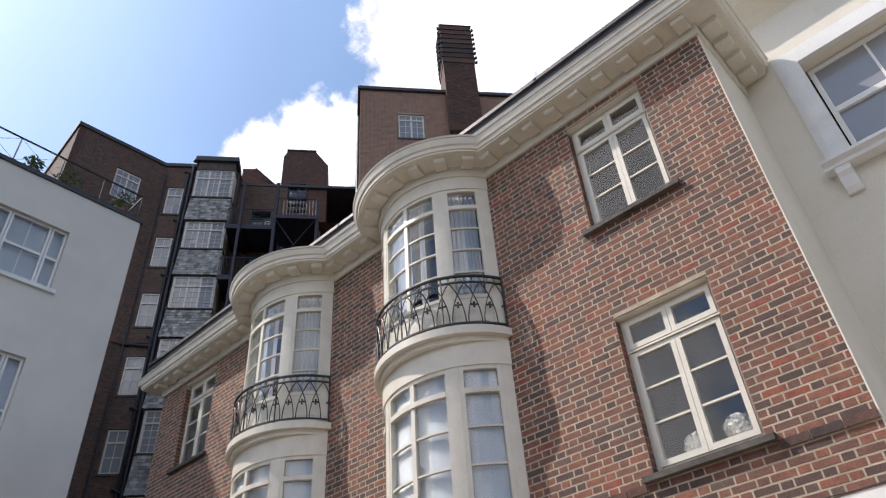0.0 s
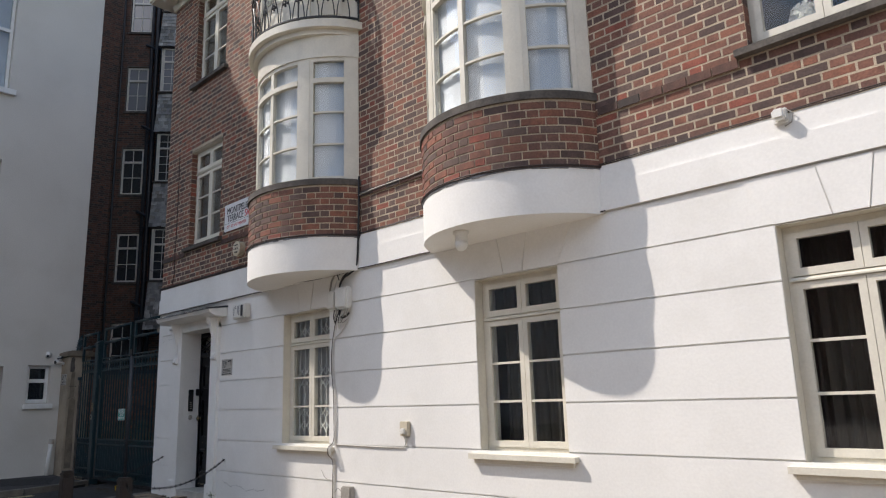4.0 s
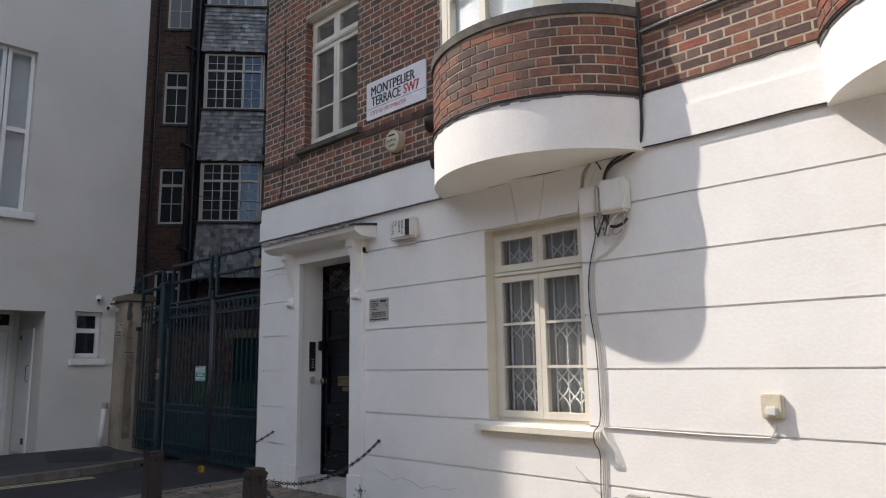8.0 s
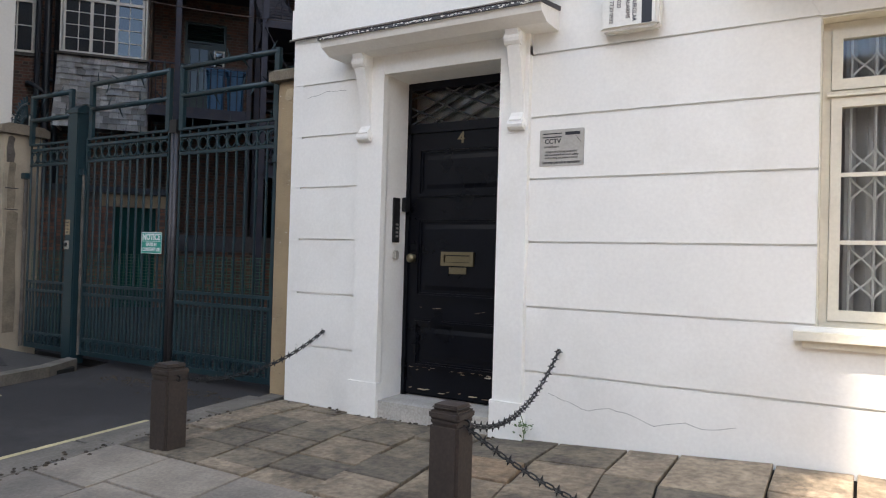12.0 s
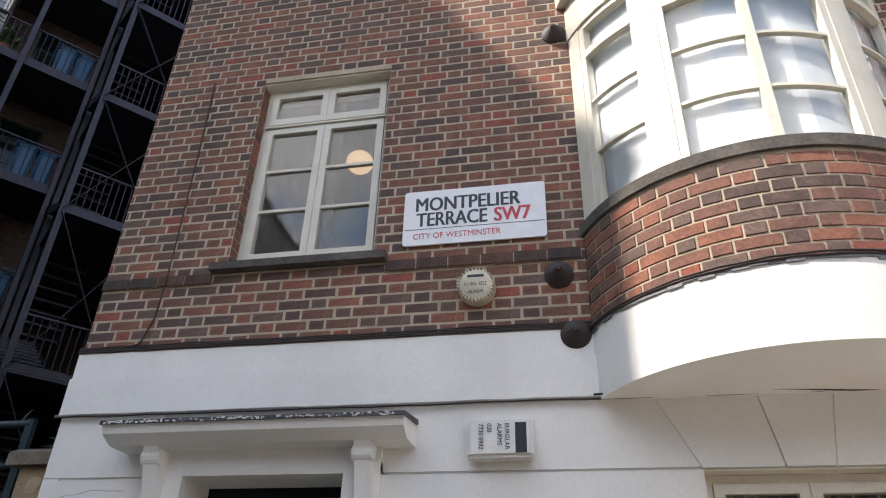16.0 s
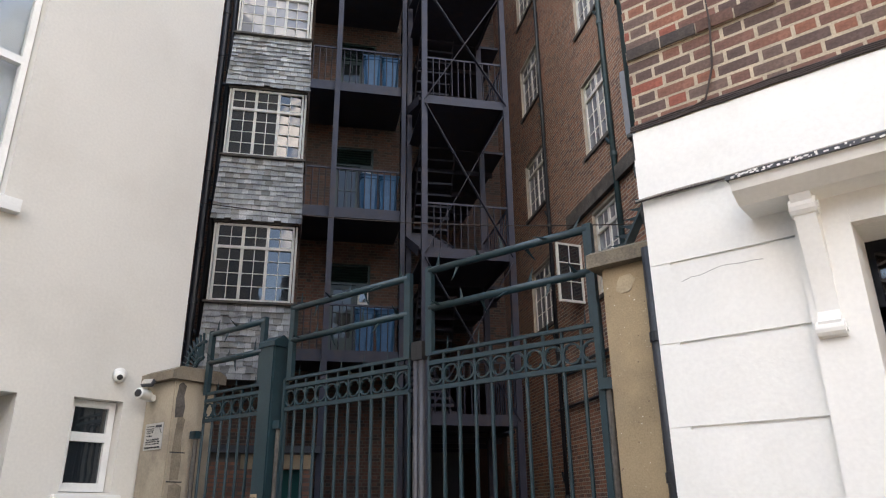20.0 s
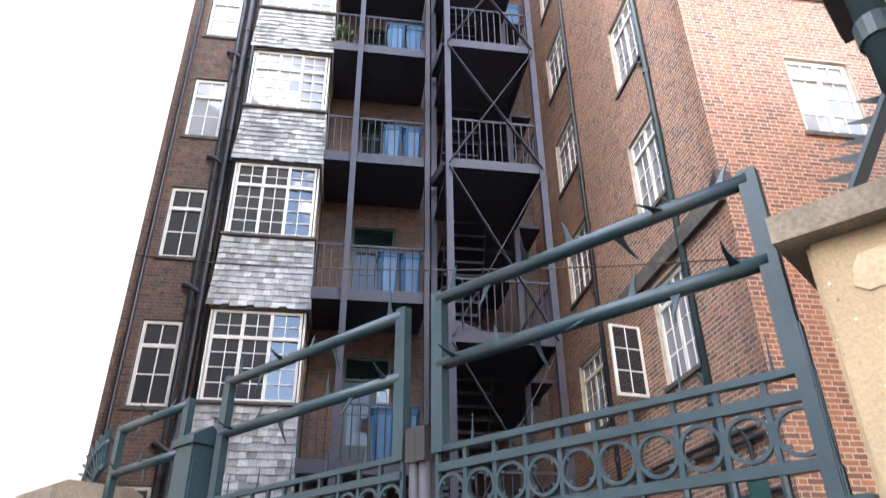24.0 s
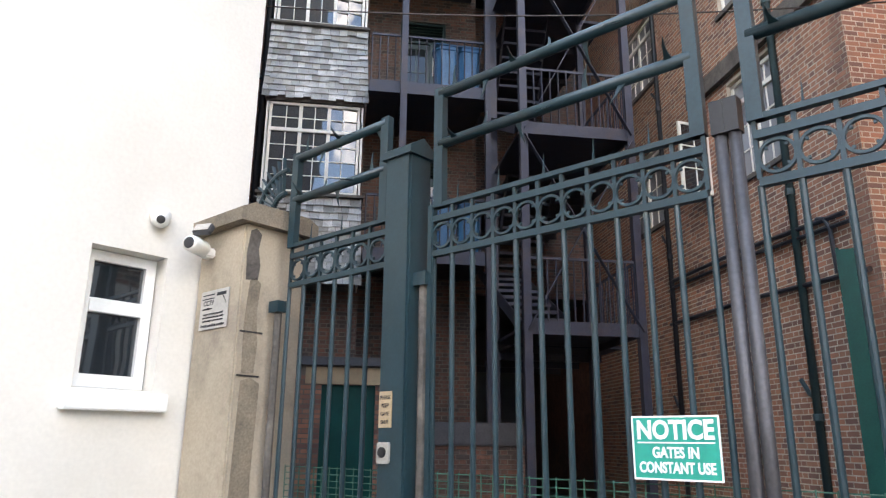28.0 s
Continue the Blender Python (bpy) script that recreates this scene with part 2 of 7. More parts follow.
WHITE = material("white_paint", (0.78, 0.78, 0.75), 0.4, vary=0.04, scale=4, fine=50, bump=0.1, bump_size=0.002, stain=(0.45, 0.43, 0.38), stain_amount=0.2, stain_scale=3)
MORTAR_WING = material("pale_mortar", (0.42, 0.355, 0.28), 0.95, vary=0.2, scale=5, fine=90, bump=0.5, bump_size=0.004)
BARE = material("bare_cement", (0.42, 0.335, 0.225), 0.95, vary=0.15, scale=6, fine=90, bump=0.4, bump_size=0.003)
CAPSTONE = material("weathered_capstone", (0.20, 0.165, 0.12), 0.95, vary=0.25, scale=5, fine=80, bump=0.6, bump_size=0.005, stain=(0.07, 0.06, 0.05), stain_amount=0.5, stain_scale=4)
FRAME = material("ivory_paint", (0.68, 0.655, 0.59), 0.45, vary=0.05, scale=4, fine=50, bump=0.1, bump_size=0.002, stain=(0.4, 0.37, 0.3), stain_amount=0.25, stain_scale=3)
SILL = material("sooty_stone", (0.085, 0.075, 0.065), 0.9, vary=0.3, scale=6, fine=50, bump=0.6, bump_size=0.006, stain=(0.2, 0.18, 0.15), stain_amount=0.4, stain_scale=3)
LEAD_PALE = material("dull_lead", (0.17, 0.17, 0.175), 0.6, metal=0.2, vary=0.25, scale=6, fine=40, bump=0.3)
LEAD = material("roof_lead", (0.06, 0.062, 0.068), 0.6, metal=0.3, vary=0.2, scale=3, fine=30, bump=0.2)
IRON = material("black_iron", (0.012, 0.012, 0.013), 0.45, vary=0.2, scale=8, fine=60, bump=0.3, bump_size=0.002)
STEEL = material("dark_steel", (0.024, 0.027, 0.044), 0.55, metal=0.2, vary=0.25, scale=4, fine=50, bump=0.3, bump_size=0.002, stain=(0.11, 0.06, 0.03), stain_amount=0.3, stain_scale=3)
TEAL = material("teal_paint", (0.0078, 0.029, 0.0375), 0.4, vary=0.15, scale=6, fine=60, bump=0.2, bump_size=0.002, stain=(0.035, 0.06, 0.065), stain_amount=0.3, stain_scale=5)
GREYPIPE = material("worn_grey_steel", (0.065, 0.062, 0.066), 0.5, metal=0.4, vary=0.2, scale=5, fine=50, bump=0.2)
PEBBLE = material("pebbledash", (0.36, 0.27, 0.165), 0.95, vary=0.16, scale=2.5, fine=110, bump=0.6, bump_size=0.004, stain=(0.13, 0.105, 0.08), stain_amount=0.5, stain_scale=1.6)
STAINED = material("stained_render", (0.35, 0.295, 0.22), 0.95, vary=0.12, scale=1.5, fine=70, bump=0.4, bump_size=0.003, stain=(0.12, 0.10, 0.085), stain_amount=0.75, stain_scale=1.4)
CLOTH_AND_DIM = material("cloth_and_dim_room", (0.055, 0.05, 0.045), 0.9, vary=0.15, scale=4, fine=60, bump=0.2)
PETAL = material("white_petal", (0.74, 0.73, 0.68), 0.8, vary=0.1, bump=0)
NET = material("grey_net", (0.43, 0.425, 0.415), 0.9, vary=0.1, scale=4, fine=60, bump=0.2)
PEBBLES = material("pale_pebbles", (0.6, 0.55, 0.45), 0.8, vary=0.2, palette=[(0.5, (0.45, 0.36, 0.24)), (0.2, (0.62, 0.56, 0.46)), (0.3, (0.2, 0.14, 0.09))], bump=0)
MESH_GREEN = material("green_mesh", (0.03, 0.11, 0.075), 0.5, vary=0.1, bump=0)
DOOR_BLACK = material("black_gloss_paint", (0.0035, 0.004, 0.0065), 0.3, vary=0.2, scale=4, fine=40, bump=0.05, bump_size=0.002, spec=0.2)
BRASS = material("brass", (0.24, 0.20, 0.125), 0.5, metal=1.0, vary=0.1, scale=10, fine=80, bump=0.1)
GLASS = glass_material("window_glass", (0.9, 0.93, 0.93), 1.0, 0.12)
GLASS_DARK = glass_material("dim_glass", (0.018, 0.022, 0.026), 0.0, 0.18, 0.035, 1.95)
GLASS_DIM = glass_material("balcony_glass", (0.02, 0.025, 0.026), 0.0, 0.18, 0.02, 1.5)
GLASS_NET = glass_material("net_backed_glass", (0.27, 0.275, 0.29), 0.0, 0.18, 0.035, 1.75)
CURTAIN = material("white_net", (0.62, 0.65, 0.69), 0.9, vary=0.06, scale=3, fine=60, bump=0.2)
# low grey that keeps the rooms and the void under the block dark
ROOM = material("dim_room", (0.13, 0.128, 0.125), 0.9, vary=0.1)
YORK = material("york_stone", (0.2, 0.17, 0.13), 0.85, vary=0.34, scale=6, fine=26, bump=1.0, bump_size=0.012, stain=(0.026, 0.023, 0.02), stain_amount=0.9, stain_scale=3.2,
                palette=[(0.3, (0.22, 0.172, 0.12)), (0.25, (0.17, 0.138, 0.098)), (0.2, (0.26, 0.205, 0.145)), (0.17, (0.13, 0.108, 0.08)), (0.08, (0.23, 0.16, 0.10))])
PAVING = material("concrete_slab", (0.3, 0.28, 0.25), 0.85, vary=0.2, scale=3, fine=55, bump=0.5, bump_size=0.005, stain=(0.075, 0.068, 0.062), stain_amount=0.7, stain_scale=1.3,
                  palette=[(0.34, (0.26, 0.222, 0.18)), (0.26, (0.215, 0.187, 0.155)), (0.2, (0.30, 0.258, 0.21)), (0.14, (0.165, 0.148, 0.13)), (0.06, (0.44, 0.41, 0.36))])
HAZARD = material("yellow_plastic", (0.55, 0.33, 0.03), 0.5, vary=0.2, scale=20, fine=60, bump=0.1)
LITTER = material("dead_leaf", (0.06, 0.045, 0.03), 0.95, vary=0.4, scale=12, fine=60, bump=0.5)
JOINT = material("dirt_joint", (0.012, 0.011, 0.009), 0.95, vary=0.3, scale=8, fine=60, bump=0.5)
ASPHALT = material("asphalt", (0.028, 0.026, 0.026), 0.9, vary=0.25, scale=1.2, fine=140, bump=0.8, bump_size=0.006, stain=(0.09, 0.085, 0.08), stain_amount=0.4, stain_scale=0.8)
KERB = material("granite_kerb", (0.16, 0.142, 0.118), 0.85, vary=0.25, scale=4, fine=60, bump=0.6, bump_size=0.005, stain=(0.05, 0.045, 0.04), stain_amount=0.7, stain_scale=2.2)
YELLOW = material("worn_yellow_paint", (0.50, 0.44, 0.25), 0.8, vary=0.2, scale=6, fine=60, bump=0.2)
BOLLARD = material("brown_bollard_paint", (0.036, 0.026, 0.021), 0.75, vary=0.25, scale=7, fine=60, bump=0.3, bump_size=0.003)
SLATE = material("hung_slate", (0.2, 0.2, 0.19), 0.7, vary=0.25, scale=5, fine=60, bump=0.5, bump_size=0.004, stain=(0.05, 0.05, 0.045), stain_amount=0.6, stain_scale=1.6,
                 palette=[(0.28, (0.33, 0.335, 0.33)), (0.15, (0.20, 0.20, 0.19)), (0.28, (0.40, 0.40, 0.385)), (0.14, (0.28, 0.27, 0.24)), (0.15, (0.52, 0.52, 0.50))])
BLUE = material("blue_plastic", (0.028, 0.12, 0.235), 0.45, vary=0.12, scale=5, fine=40, bump=0.1)
PLASTIC = material("white_plastic", (0.72, 0.71, 0.66), 0.35, vary=0.05, scale=6, fine=60, bump=0.05)
OLD_PLASTIC = material("yellowed_plastic", (0.60, 0.54, 0.41), 0.45, vary=0.08, scale=8, fine=60, bump=0.05, stain=(0.3, 0.24, 0.16), stain_amount=0.4, stain_scale=9)
SIGN_WHITE = material("enamel_white", (0.80, 0.80, 0.80), 0.25, vary=0.03, scale=4, fine=40, bump=0.03)
SIGN_GREEN = material("sign_green", (0.0, 0.30, 0.22), 0.4, vary=0.05, scale=5, fine=40, bump=0.05)
PANEL_GREEN = material("deep_green_paint", (0.001, 0.055, 0.044), 0.5, vary=0.15, scale=4, fine=50, bump=0.1, spec=0.2)
BOX_GREY = material("grey_enamel_case", (0.16, 0.17, 0.19), 0.45, vary=0.08, scale=6, fine=50, bump=0.05)
TARMAC = material("old_footway_tarmac", (0.05, 0.047, 0.044), 0.9, vary=0.22, scale=1.5, fine=130, bump=0.6, bump_size=0.005, stain=(0.03, 0.028, 0.026), stain_amount=0.5, stain_scale=1.1)
INK = material("black_ink", (0.012, 0.014, 0.02), 0.4, vary=0.05, bump=0)
RED_INK = material("red_ink", (0.55, 0.03, 0.04), 0.4, vary=0.05, bump=0)
WIRE = material("brown_cable", (0.035, 0.022, 0.018), 0.6, vary=0.2, bump=0.1)
WIRE_WHITE = material("painted_cable", (0.60, 0.58, 0.53), 0.6, vary=0.1, bump=0.1)
PLATE_GREY = material("dull_metal_plate", (0.40, 0.385, 0.35), 0.4, metal=0.0, vary=0.1, scale=8, fine=60, bump=0.1)
WIRE_GREY = material("grey_cable", (0.35, 0.33, 0.29), 0.6, vary=0.15, bump=0.1)
PIPE_BLACK = material("black_pipe_paint", (0.017, 0.02, 0.027), 0.45, vary=0.2, bump=0.15)
DOOR_GREEN = material("dark_green_paint", (0.012, 0.032, 0.028), 0.4, vary=0.25, scale=3, fine=40, bump=0.15)
PIPE_TEAL = material("teal_pipe_paint", (0.022, 0.048, 0.054), 0.45, vary=0.2, bump=0.15)
LEAF = material("leaf_green", (0.07, 0.12, 0.035), 0.6, vary=0.3, scale=20, fine=60, bump=0.1)
LAMP_GLOBE = material("lamp_globe", (1.0, 0.68, 0.38), 0.4, vary=0.02, bump=0, emit=0.36)
HALL_GLOBE = material("hall_globe", (1.0, 0.42, 0.12), 0.4, vary=0.02, bump=0, emit=0.4)
STEP_GREY = material("worn_step_stone", (0.42, 0.40, 0.36), 0.85, vary=0.2, scale=4, fine=60, bump=0.4, bump_size=0.004)

# ---- building helpers ----


def mesh_from(name, bm, mat):
    me = bpy.data.meshes.new(name)
    bm.normal_update()
    bm.to_mesh(me)
    bm.free()
    me.materials.append(mat)
    return me


def part(name, bm, mat, parent, label="", smooth=False):
    """Links a bmesh as one mesh object under a thing or a part."""
    ob = new(name, mesh_from(name, bm, mat) if isinstance(bm, bmesh.types.BMesh) else bm)
    ob.parent = parent
    if label:
        ob["label"] = label
    if smooth:
        for p in ob.data.polygons:
            p.use_smooth = True
    return ob


def thing(name, m, label, category, group="", kind=""):
    ob = new(name)
    ob.matrix_world = m
    ob.empty_display_size = 0.1
    return tagged(ob, label, category, group, kind)


def single(name, bm, mat, m, label, category, group="", kind="", smooth=False):
    """A thing of one mesh."""
    ob = new(name, mesh_from(name, bm, mat))
    ob.matrix_world = m
    if smooth:
        for p in ob.data.polygons:
            p.use_smooth = True
    return tagged(ob, label, category, group, kind)


def B():
    return bmesh.new()


FACES = ((0, 3, 2, 1), (4, 5, 6, 7), (0, 1, 5, 4), (1, 2, 6, 5), (2, 3, 7, 6), (3, 0, 4, 7))


def box(bm, x0, x1, y0, y1, z0, z1, m=None):
    v = [(x0, y0, z0), (x1, y0, z0), (x1, y1, z0), (x0, y1, z0), (x0, y0, z1), (x1, y0, z1), (x1, y1, z1), (x0, y1, z1)]
    vs = [bm.verts.new(m @ Vector(p) if m else p) for p in v]
    for f in FACES:
        bm.faces.new([vs[i] for i in f])
    return bm


def bar(bm, a, b, r, sides=8, r2=None):
    """A round bar from a to b."""
    a, b = Vector(a), Vector(b)
    q = (b - a).to_track_quat("Z", "Y").to_matrix()
    r2 = r if r2 is None else r2
    lo = [bm.verts.new(a + q @ Vector((r * math.cos(i * math.tau / sides), r * math.sin(i * math.tau / sides), 0))) for i in range(sides)]
    hi = [bm.verts.new(b + q @ Vector((r2 * math.cos(i * math.tau / sides), r2 * math.sin(i * math.tau / sides), 0))) for i in range(sides)]
    for i in range(sides):
        j = (i + 1) % sides
        bm.faces.new((lo[i], lo[j], hi[j], hi[i]))
    bm.faces.new(lo[::-1])
    bm.faces.new(hi)
    return bm


def flat(bm, a, b, w, d, up=(0, 0, 1)):
    """A flat bar from a to b, w wide along up and d deep."""
    a, b = Vector(a), Vector(b)
    z = (b - a).normalized()
    x = Vector(up).cross(z)
    x = x.normalized() if x.length > 1e-6 else Vector((1, 0, 0))
    y = z.cross(x)
    vs = []
    for p in (a, b):
        for i, j in ((-1, -1), (1, -1), (1, 1), (-1, 1)):
            vs.append(bm.verts.new(p + x * d * 0.5 * i + y * w * 0.5 * j))
    for f in FACES:
        bm.faces.new([vs[i] for i in f])
    return bm


def tube(bm, pts, r, sides=6):
    """A bent tube along points."""
    rings = []
    pts = [Vector(p) for p in pts]
    for i, p in enumerate(pts):
        d = (pts[min(i + 1, len(pts) - 1)] - pts[max(i - 1, 0)]).normalized()
        q = d.to_track_quat("Z", "Y").to_matrix()
        rings.append([bm.verts.new(p + q @ Vector((r * math.cos(k * math.tau / sides), r * math.sin(k * math.tau / sides), 0))) for k in range(sides)])
    for a, b in zip(rings, rings[1:]):
        for k in range(sides):
            j = (k + 1) % sides
            bm.faces.new((a[k], a[j], b[j], b[k]))
    bm.faces.new(rings[0][::-1])
    bm.faces.new(rings[-1])
    return bm


def ring(bm, c, r, w, d, axis="y", sides=20):
    """A flat ring round c, r to its middle, w wide and d deep along the axis."""
    c = Vector(c)
    loops = []
    for i in range(sides):
        a = i * math.tau / sides
        e = Vector((math.cos(a), 0, math.sin(a)))
        loops.append([bm.verts.new(c + e * rr + Vector((0, yy, 0))) for rr, yy in ((r - w / 2, -d / 2), (r + w / 2, -d / 2), (r + w / 2, d / 2), (r - w / 2, d / 2))])
    for a, b in zip(loops, loops[1:] + loops[:1]):
        for k in range(4):
            j = (k + 1) % 4
            bm.faces.new((a[k], b[k], b[j], a[j]))
    return bm


def lathe(bm, profile, sides=16, c=(0, 0, 0)):
    """Turns a profile of (radius, height) about the z axis at c."""
    rings = [[bm.verts.new((c[0] + r * math.cos(i * math.tau / sides), c[1] + r * math.sin(i * math.tau / sides), c[2] + z)) for i in range(sides)] for r, z in profile]
    for a, b in zip(rings, rings[1:]):
        for i in range(sides):
            j = (i + 1) % sides
            bm.faces.new((a[i], a[j], b[j], b[i]))
    bm.faces.new(rings[0][::-1])
    bm.faces.new(rings[-1])
    return bm


def prism(bm, pts, axis, lo, hi):
    """Extrudes a polygon; axis 'x': pts are (y, z); 'y': (x, z); 'z': (x, y)."""
    def put(p, h):
        return {"x": (h, p[0], p[1]), "y": (p[0], h, p[1]), "z": (p[0], p[1], h)}[axis]
    a = [bm.verts.new(put(p, lo)) for p in pts]
    b = [bm.verts.new(put(p, hi)) for p in pts]
    n = len(pts)
    bm.faces.new(a)
    bm.faces.new(b[::-1])
    for i in range(n):
        j = (i + 1) % n
        bm.faces.new((a[j], a[i], b[i], b[j]))
    bmesh.ops.recalc_face_normals(bm, faces=bm.faces[:])
    return bm


def panel(bm, u0, u1, z0, z1, holes, y0, y1):
    """A wall slab from y0 to y1 with rectangular openings (u0, u1, z0, z1) right through it."""
    us = sorted({u0, u1, *[min(max(h[i], u0), u1) for h in holes for i in (0, 1)]})
    for a, b in zip(us, us[1:]):
        if b - a < 1e-4:
            continue
        mid = (a + b) / 2
        cuts = sorted((max(h[2], z0), min(h[3], z1)) for h in holes if h[0] < mid < h[1] and h[3] > z0 and h[2] < z1)
        z = z0
        for c, d in cuts:
            if c > z + 1e-4:
                box(bm, a, b, y0, y1, z, c)
            z = max(z, d)
        if z1 > z + 1e-4:
            box(bm, a, b, y0, y1, z, z1)
    bmesh.ops.remove_doubles(bm, verts=bm.verts[:], dist=1e-5)
    return bm


COURSE, STRETCH, HEAD, GAP = 0.075, 0.215, 0.1025, 0.010


def brick_spans(u0, u1, z0, z1, holes, rng, course=COURSE):
    """Bricks in Flemish bond: (u0, u1, z0, z1) of each, cut at openings."""
    found = []
    row = 0
    z = z0
    while z + course * 0.6 < z1:
        top = min(z + course - GAP, z1)
        spans = [(u0, u1)]
        for h in holes:
            if h[2] < top - 0.01 and h[3] > z + 0.01:
                spans = [s for a, b in spans for s in ((a, min(b, h[0])), (max(a, h[1]), b)) if s[1] - s[0] > 0.02]
        period = STRETCH + HEAD + 2 * GAP
        u = u0 - (0.0 if row % 2 else period / 2) - 0.02
        i = 0
        while u < u1:
            w = STRETCH if i % 2 == 0 else HEAD
            for a, b in spans:
                p, q = max(a, u), min(b, u + w)
                if q - p > 0.02:
                    found.append((p + rng.uniform(0, 0.002), q - rng.uniform(0, 0.002), z + rng.uniform(0, 0.002), top - rng.uniform(0, 0.002)))
            u += w + GAP
            i += 1
        z += course
        row += 1
    return found


def brick_mesh(name, bricks, mat, proud, rng, bend=None):
    """Joins bricks into one mesh: a face and four short sides each; bend maps (u, y, z) to the place."""
    verts, faces = [], []
    for u0, u1, z0, z1 in bricks:
        o = -rng.uniform(0.4, 1.0) * proud
        base = len(verts)
        e = 0.003
        if bend:
            um = (u0 + u1) / 2
            pts = [(u, 0.004, z) for z in (z0, z1) for u in (u0, um, u1)] + [(u, o, z) for z in (z0 + e, z1 - e) for u in (u0 + e, um, u1 - e)]
            verts += [bend(*p) for p in pts]
            faces += [tuple(base + i for i in f) for f in ((6, 7, 10, 9), (7, 8, 11, 10), (0, 1, 7, 6), (1, 2, 8, 7), (2, 5, 11, 8), (5, 4, 10, 11), (4, 3, 9, 10), (3, 0, 6, 9))]
            continue
        pts = [(u0, 0.004, z0), (u1, 0.004, z0), (u1, 0.004, z1), (u0, 0.004, z1), (u0 + e, o, z0 + e), (u1 - e, o, z0 + e), (u1 - e, o, z1 - e), (u0 + e, o, z1 - e)]
        verts += pts
        faces += [tuple(base + i for i in f) for f in ((4, 5, 6, 7), (0, 1, 5, 4), (1, 2, 6, 5), (2, 3, 7, 6), (3, 0, 4, 7))]
    me = bpy.data.meshes.new(name)
    me.from_pydata(verts, [], faces)
    me.materials.append(mat)
    return me


PANES = {}


def pane_mesh(w, h, mat):
    key = (round(w, 3), round(h, 3), mat.name)
    if key not in PANES:
        PANES[key] = mesh_from("pane", box(B(), 0, w, 0, 0.006, 0, h), mat)
    return PANES[key]


def sash(parent, u0, u1, z0, z1, y, cols, rows, mat, glass, frame_w=0.055, bar_w=0.025, post_every=0, depth=0.07, transom=None, label="", name="window"):
    """A window in a wall's own space: frame with glazing bars, and panes. rows are heights' shares from the bottom; transom: row index above which a thick rail lies;
    post_every: a thick post each so many columns."""
    y1 = y + depth
    iu0, iu1, iz0, iz1 = u0 + frame_w, u1 - frame_w, z0 + frame_w * 1.2, z1 - frame_w
    fr = part(name, panel(B(), u0, u1, z0, z1, [(iu0, iu1, iz0, iz1)], y, y1), mat, parent, label)
    cw = (iu1 - iu0) / cols
    for c in range(1, cols):
        thick = post_every and c % post_every == 0
        w = frame_w * 1.3 if thick else bar_w
        yy = y + 0.004 if thick else y + 0.018
        part("mullion" if thick else "glazing_bar", box(B(), iu0 + c * cw - w / 2, iu0 + c * cw + w / 2, yy, y1 - 0.012, iz0, iz1), mat, fr)
    zs, z = [iz0], iz0
    tot = sum(rows)
    for r in rows:
        z += (iz1 - iz0) * r / tot
        zs.append(z)
    for i in range(1, len(rows)):
        thick = transom is not None and i == transom
        w = frame_w * 1.3 if thick else bar_w
        yy = y - 0.012 if thick else y + 0.02
        part("transom" if thick else "glazing_bar", box(B(), iu0 + 0.001, iu1 - 0.001, yy, y1 - 0.015, zs[i] - w / 2, zs[i] + w / 2), mat, fr)
    for c in range(cols):
        for a, b in zip(zs, zs[1:]):
            p = new("pane", pane_mesh(cw, b - a, glass))
            p.parent = fr
            p.location = (iu0 + c * cw, y + 0.034, a)
            p.rotation_euler = (radians(random.uniform(-0.5, 0.5)), 0, radians(random.uniform(-0.5, 0.5)))
            if glass is GLASS:
                p.visible_shadow = False
    return fr


def casement(parent, u0, u1, z0, z1, y, mat, glass, label):
    """A four-light casement: outer frame with a transom, two tall leaves below and two small ones above, each leaf a frame of its own."""
    zt = z0 + 0.765 * (z1 - z0)
    fr = part("window", panel(B(), u0, u1, z0, z1, [(u0 + 0.04, u1 - 0.04, z0 + 0.045, zt - 0.02), (u0 + 0.04, u1 - 0.04, zt + 0.02, z1 - 0.04)], y, y + 0.09), mat, parent, label)
    part("transom", prism(B(), [(y - 0.028, zt - 0.016), (y - 0.028, zt - 0.004), (y + 0.0, zt + 0.018), (y + 0.0, zt - 0.016)], "x", u0 + 0.02, u1 - 0.02), mat, fr)
    mid = (u0 + u1) / 2
    for a, b in ((u0 + 0.043, mid - 0.002), (mid + 0.002, u1 - 0.043)):
        for p, q, n in ((z0 + 0.048, zt - 0.023, 3), (zt + 0.023, z1 - 0.043, 1)):
            ia, ib, ip, iq = a + 0.052, b - 0.052, p + 0.058, q - 0.05
            leaf = part("casement", panel(B(), a, b, p, q, [(ia, ib, ip, iq)], y - 0.012, y + 0.045), mat, fr)
            h = (iq - ip) / n
            for k in range(n):
                if k:
                    part("glazing_bar", box(B(), ia, ib, y - 0.004, y + 0.03, ip + k * h - 0.011, ip + k * h + 0.011), mat, leaf)
                g = new("pane", pane_mesh(ib - ia, h, glass))
                g.parent = leaf
                g.location = (ia, y + 0.014, ip + k * h)
                g.rotation_euler = (radians(random.uniform(-0.4, 0.4)), 0, radians(random.uniform(-0.4, 0.4)))
                g.visible_shadow = False
    return fr


def face_frame(x, y, turn, z=0.0):
    """The space of a wall: x along it, y into it, z up, seen from outside."""
    return pose(x, y, z, 0, 0, turn)


def cushion(x0, x1, y0, y1, z0, z1, r=0.012):
    bm = box(B(), x0, x1, y0, y1, z0, z1)
    bmesh.ops.bevel(bm, geom=bm.edges[:], offset=r, segments=2, affect="EDGES")
    return bm

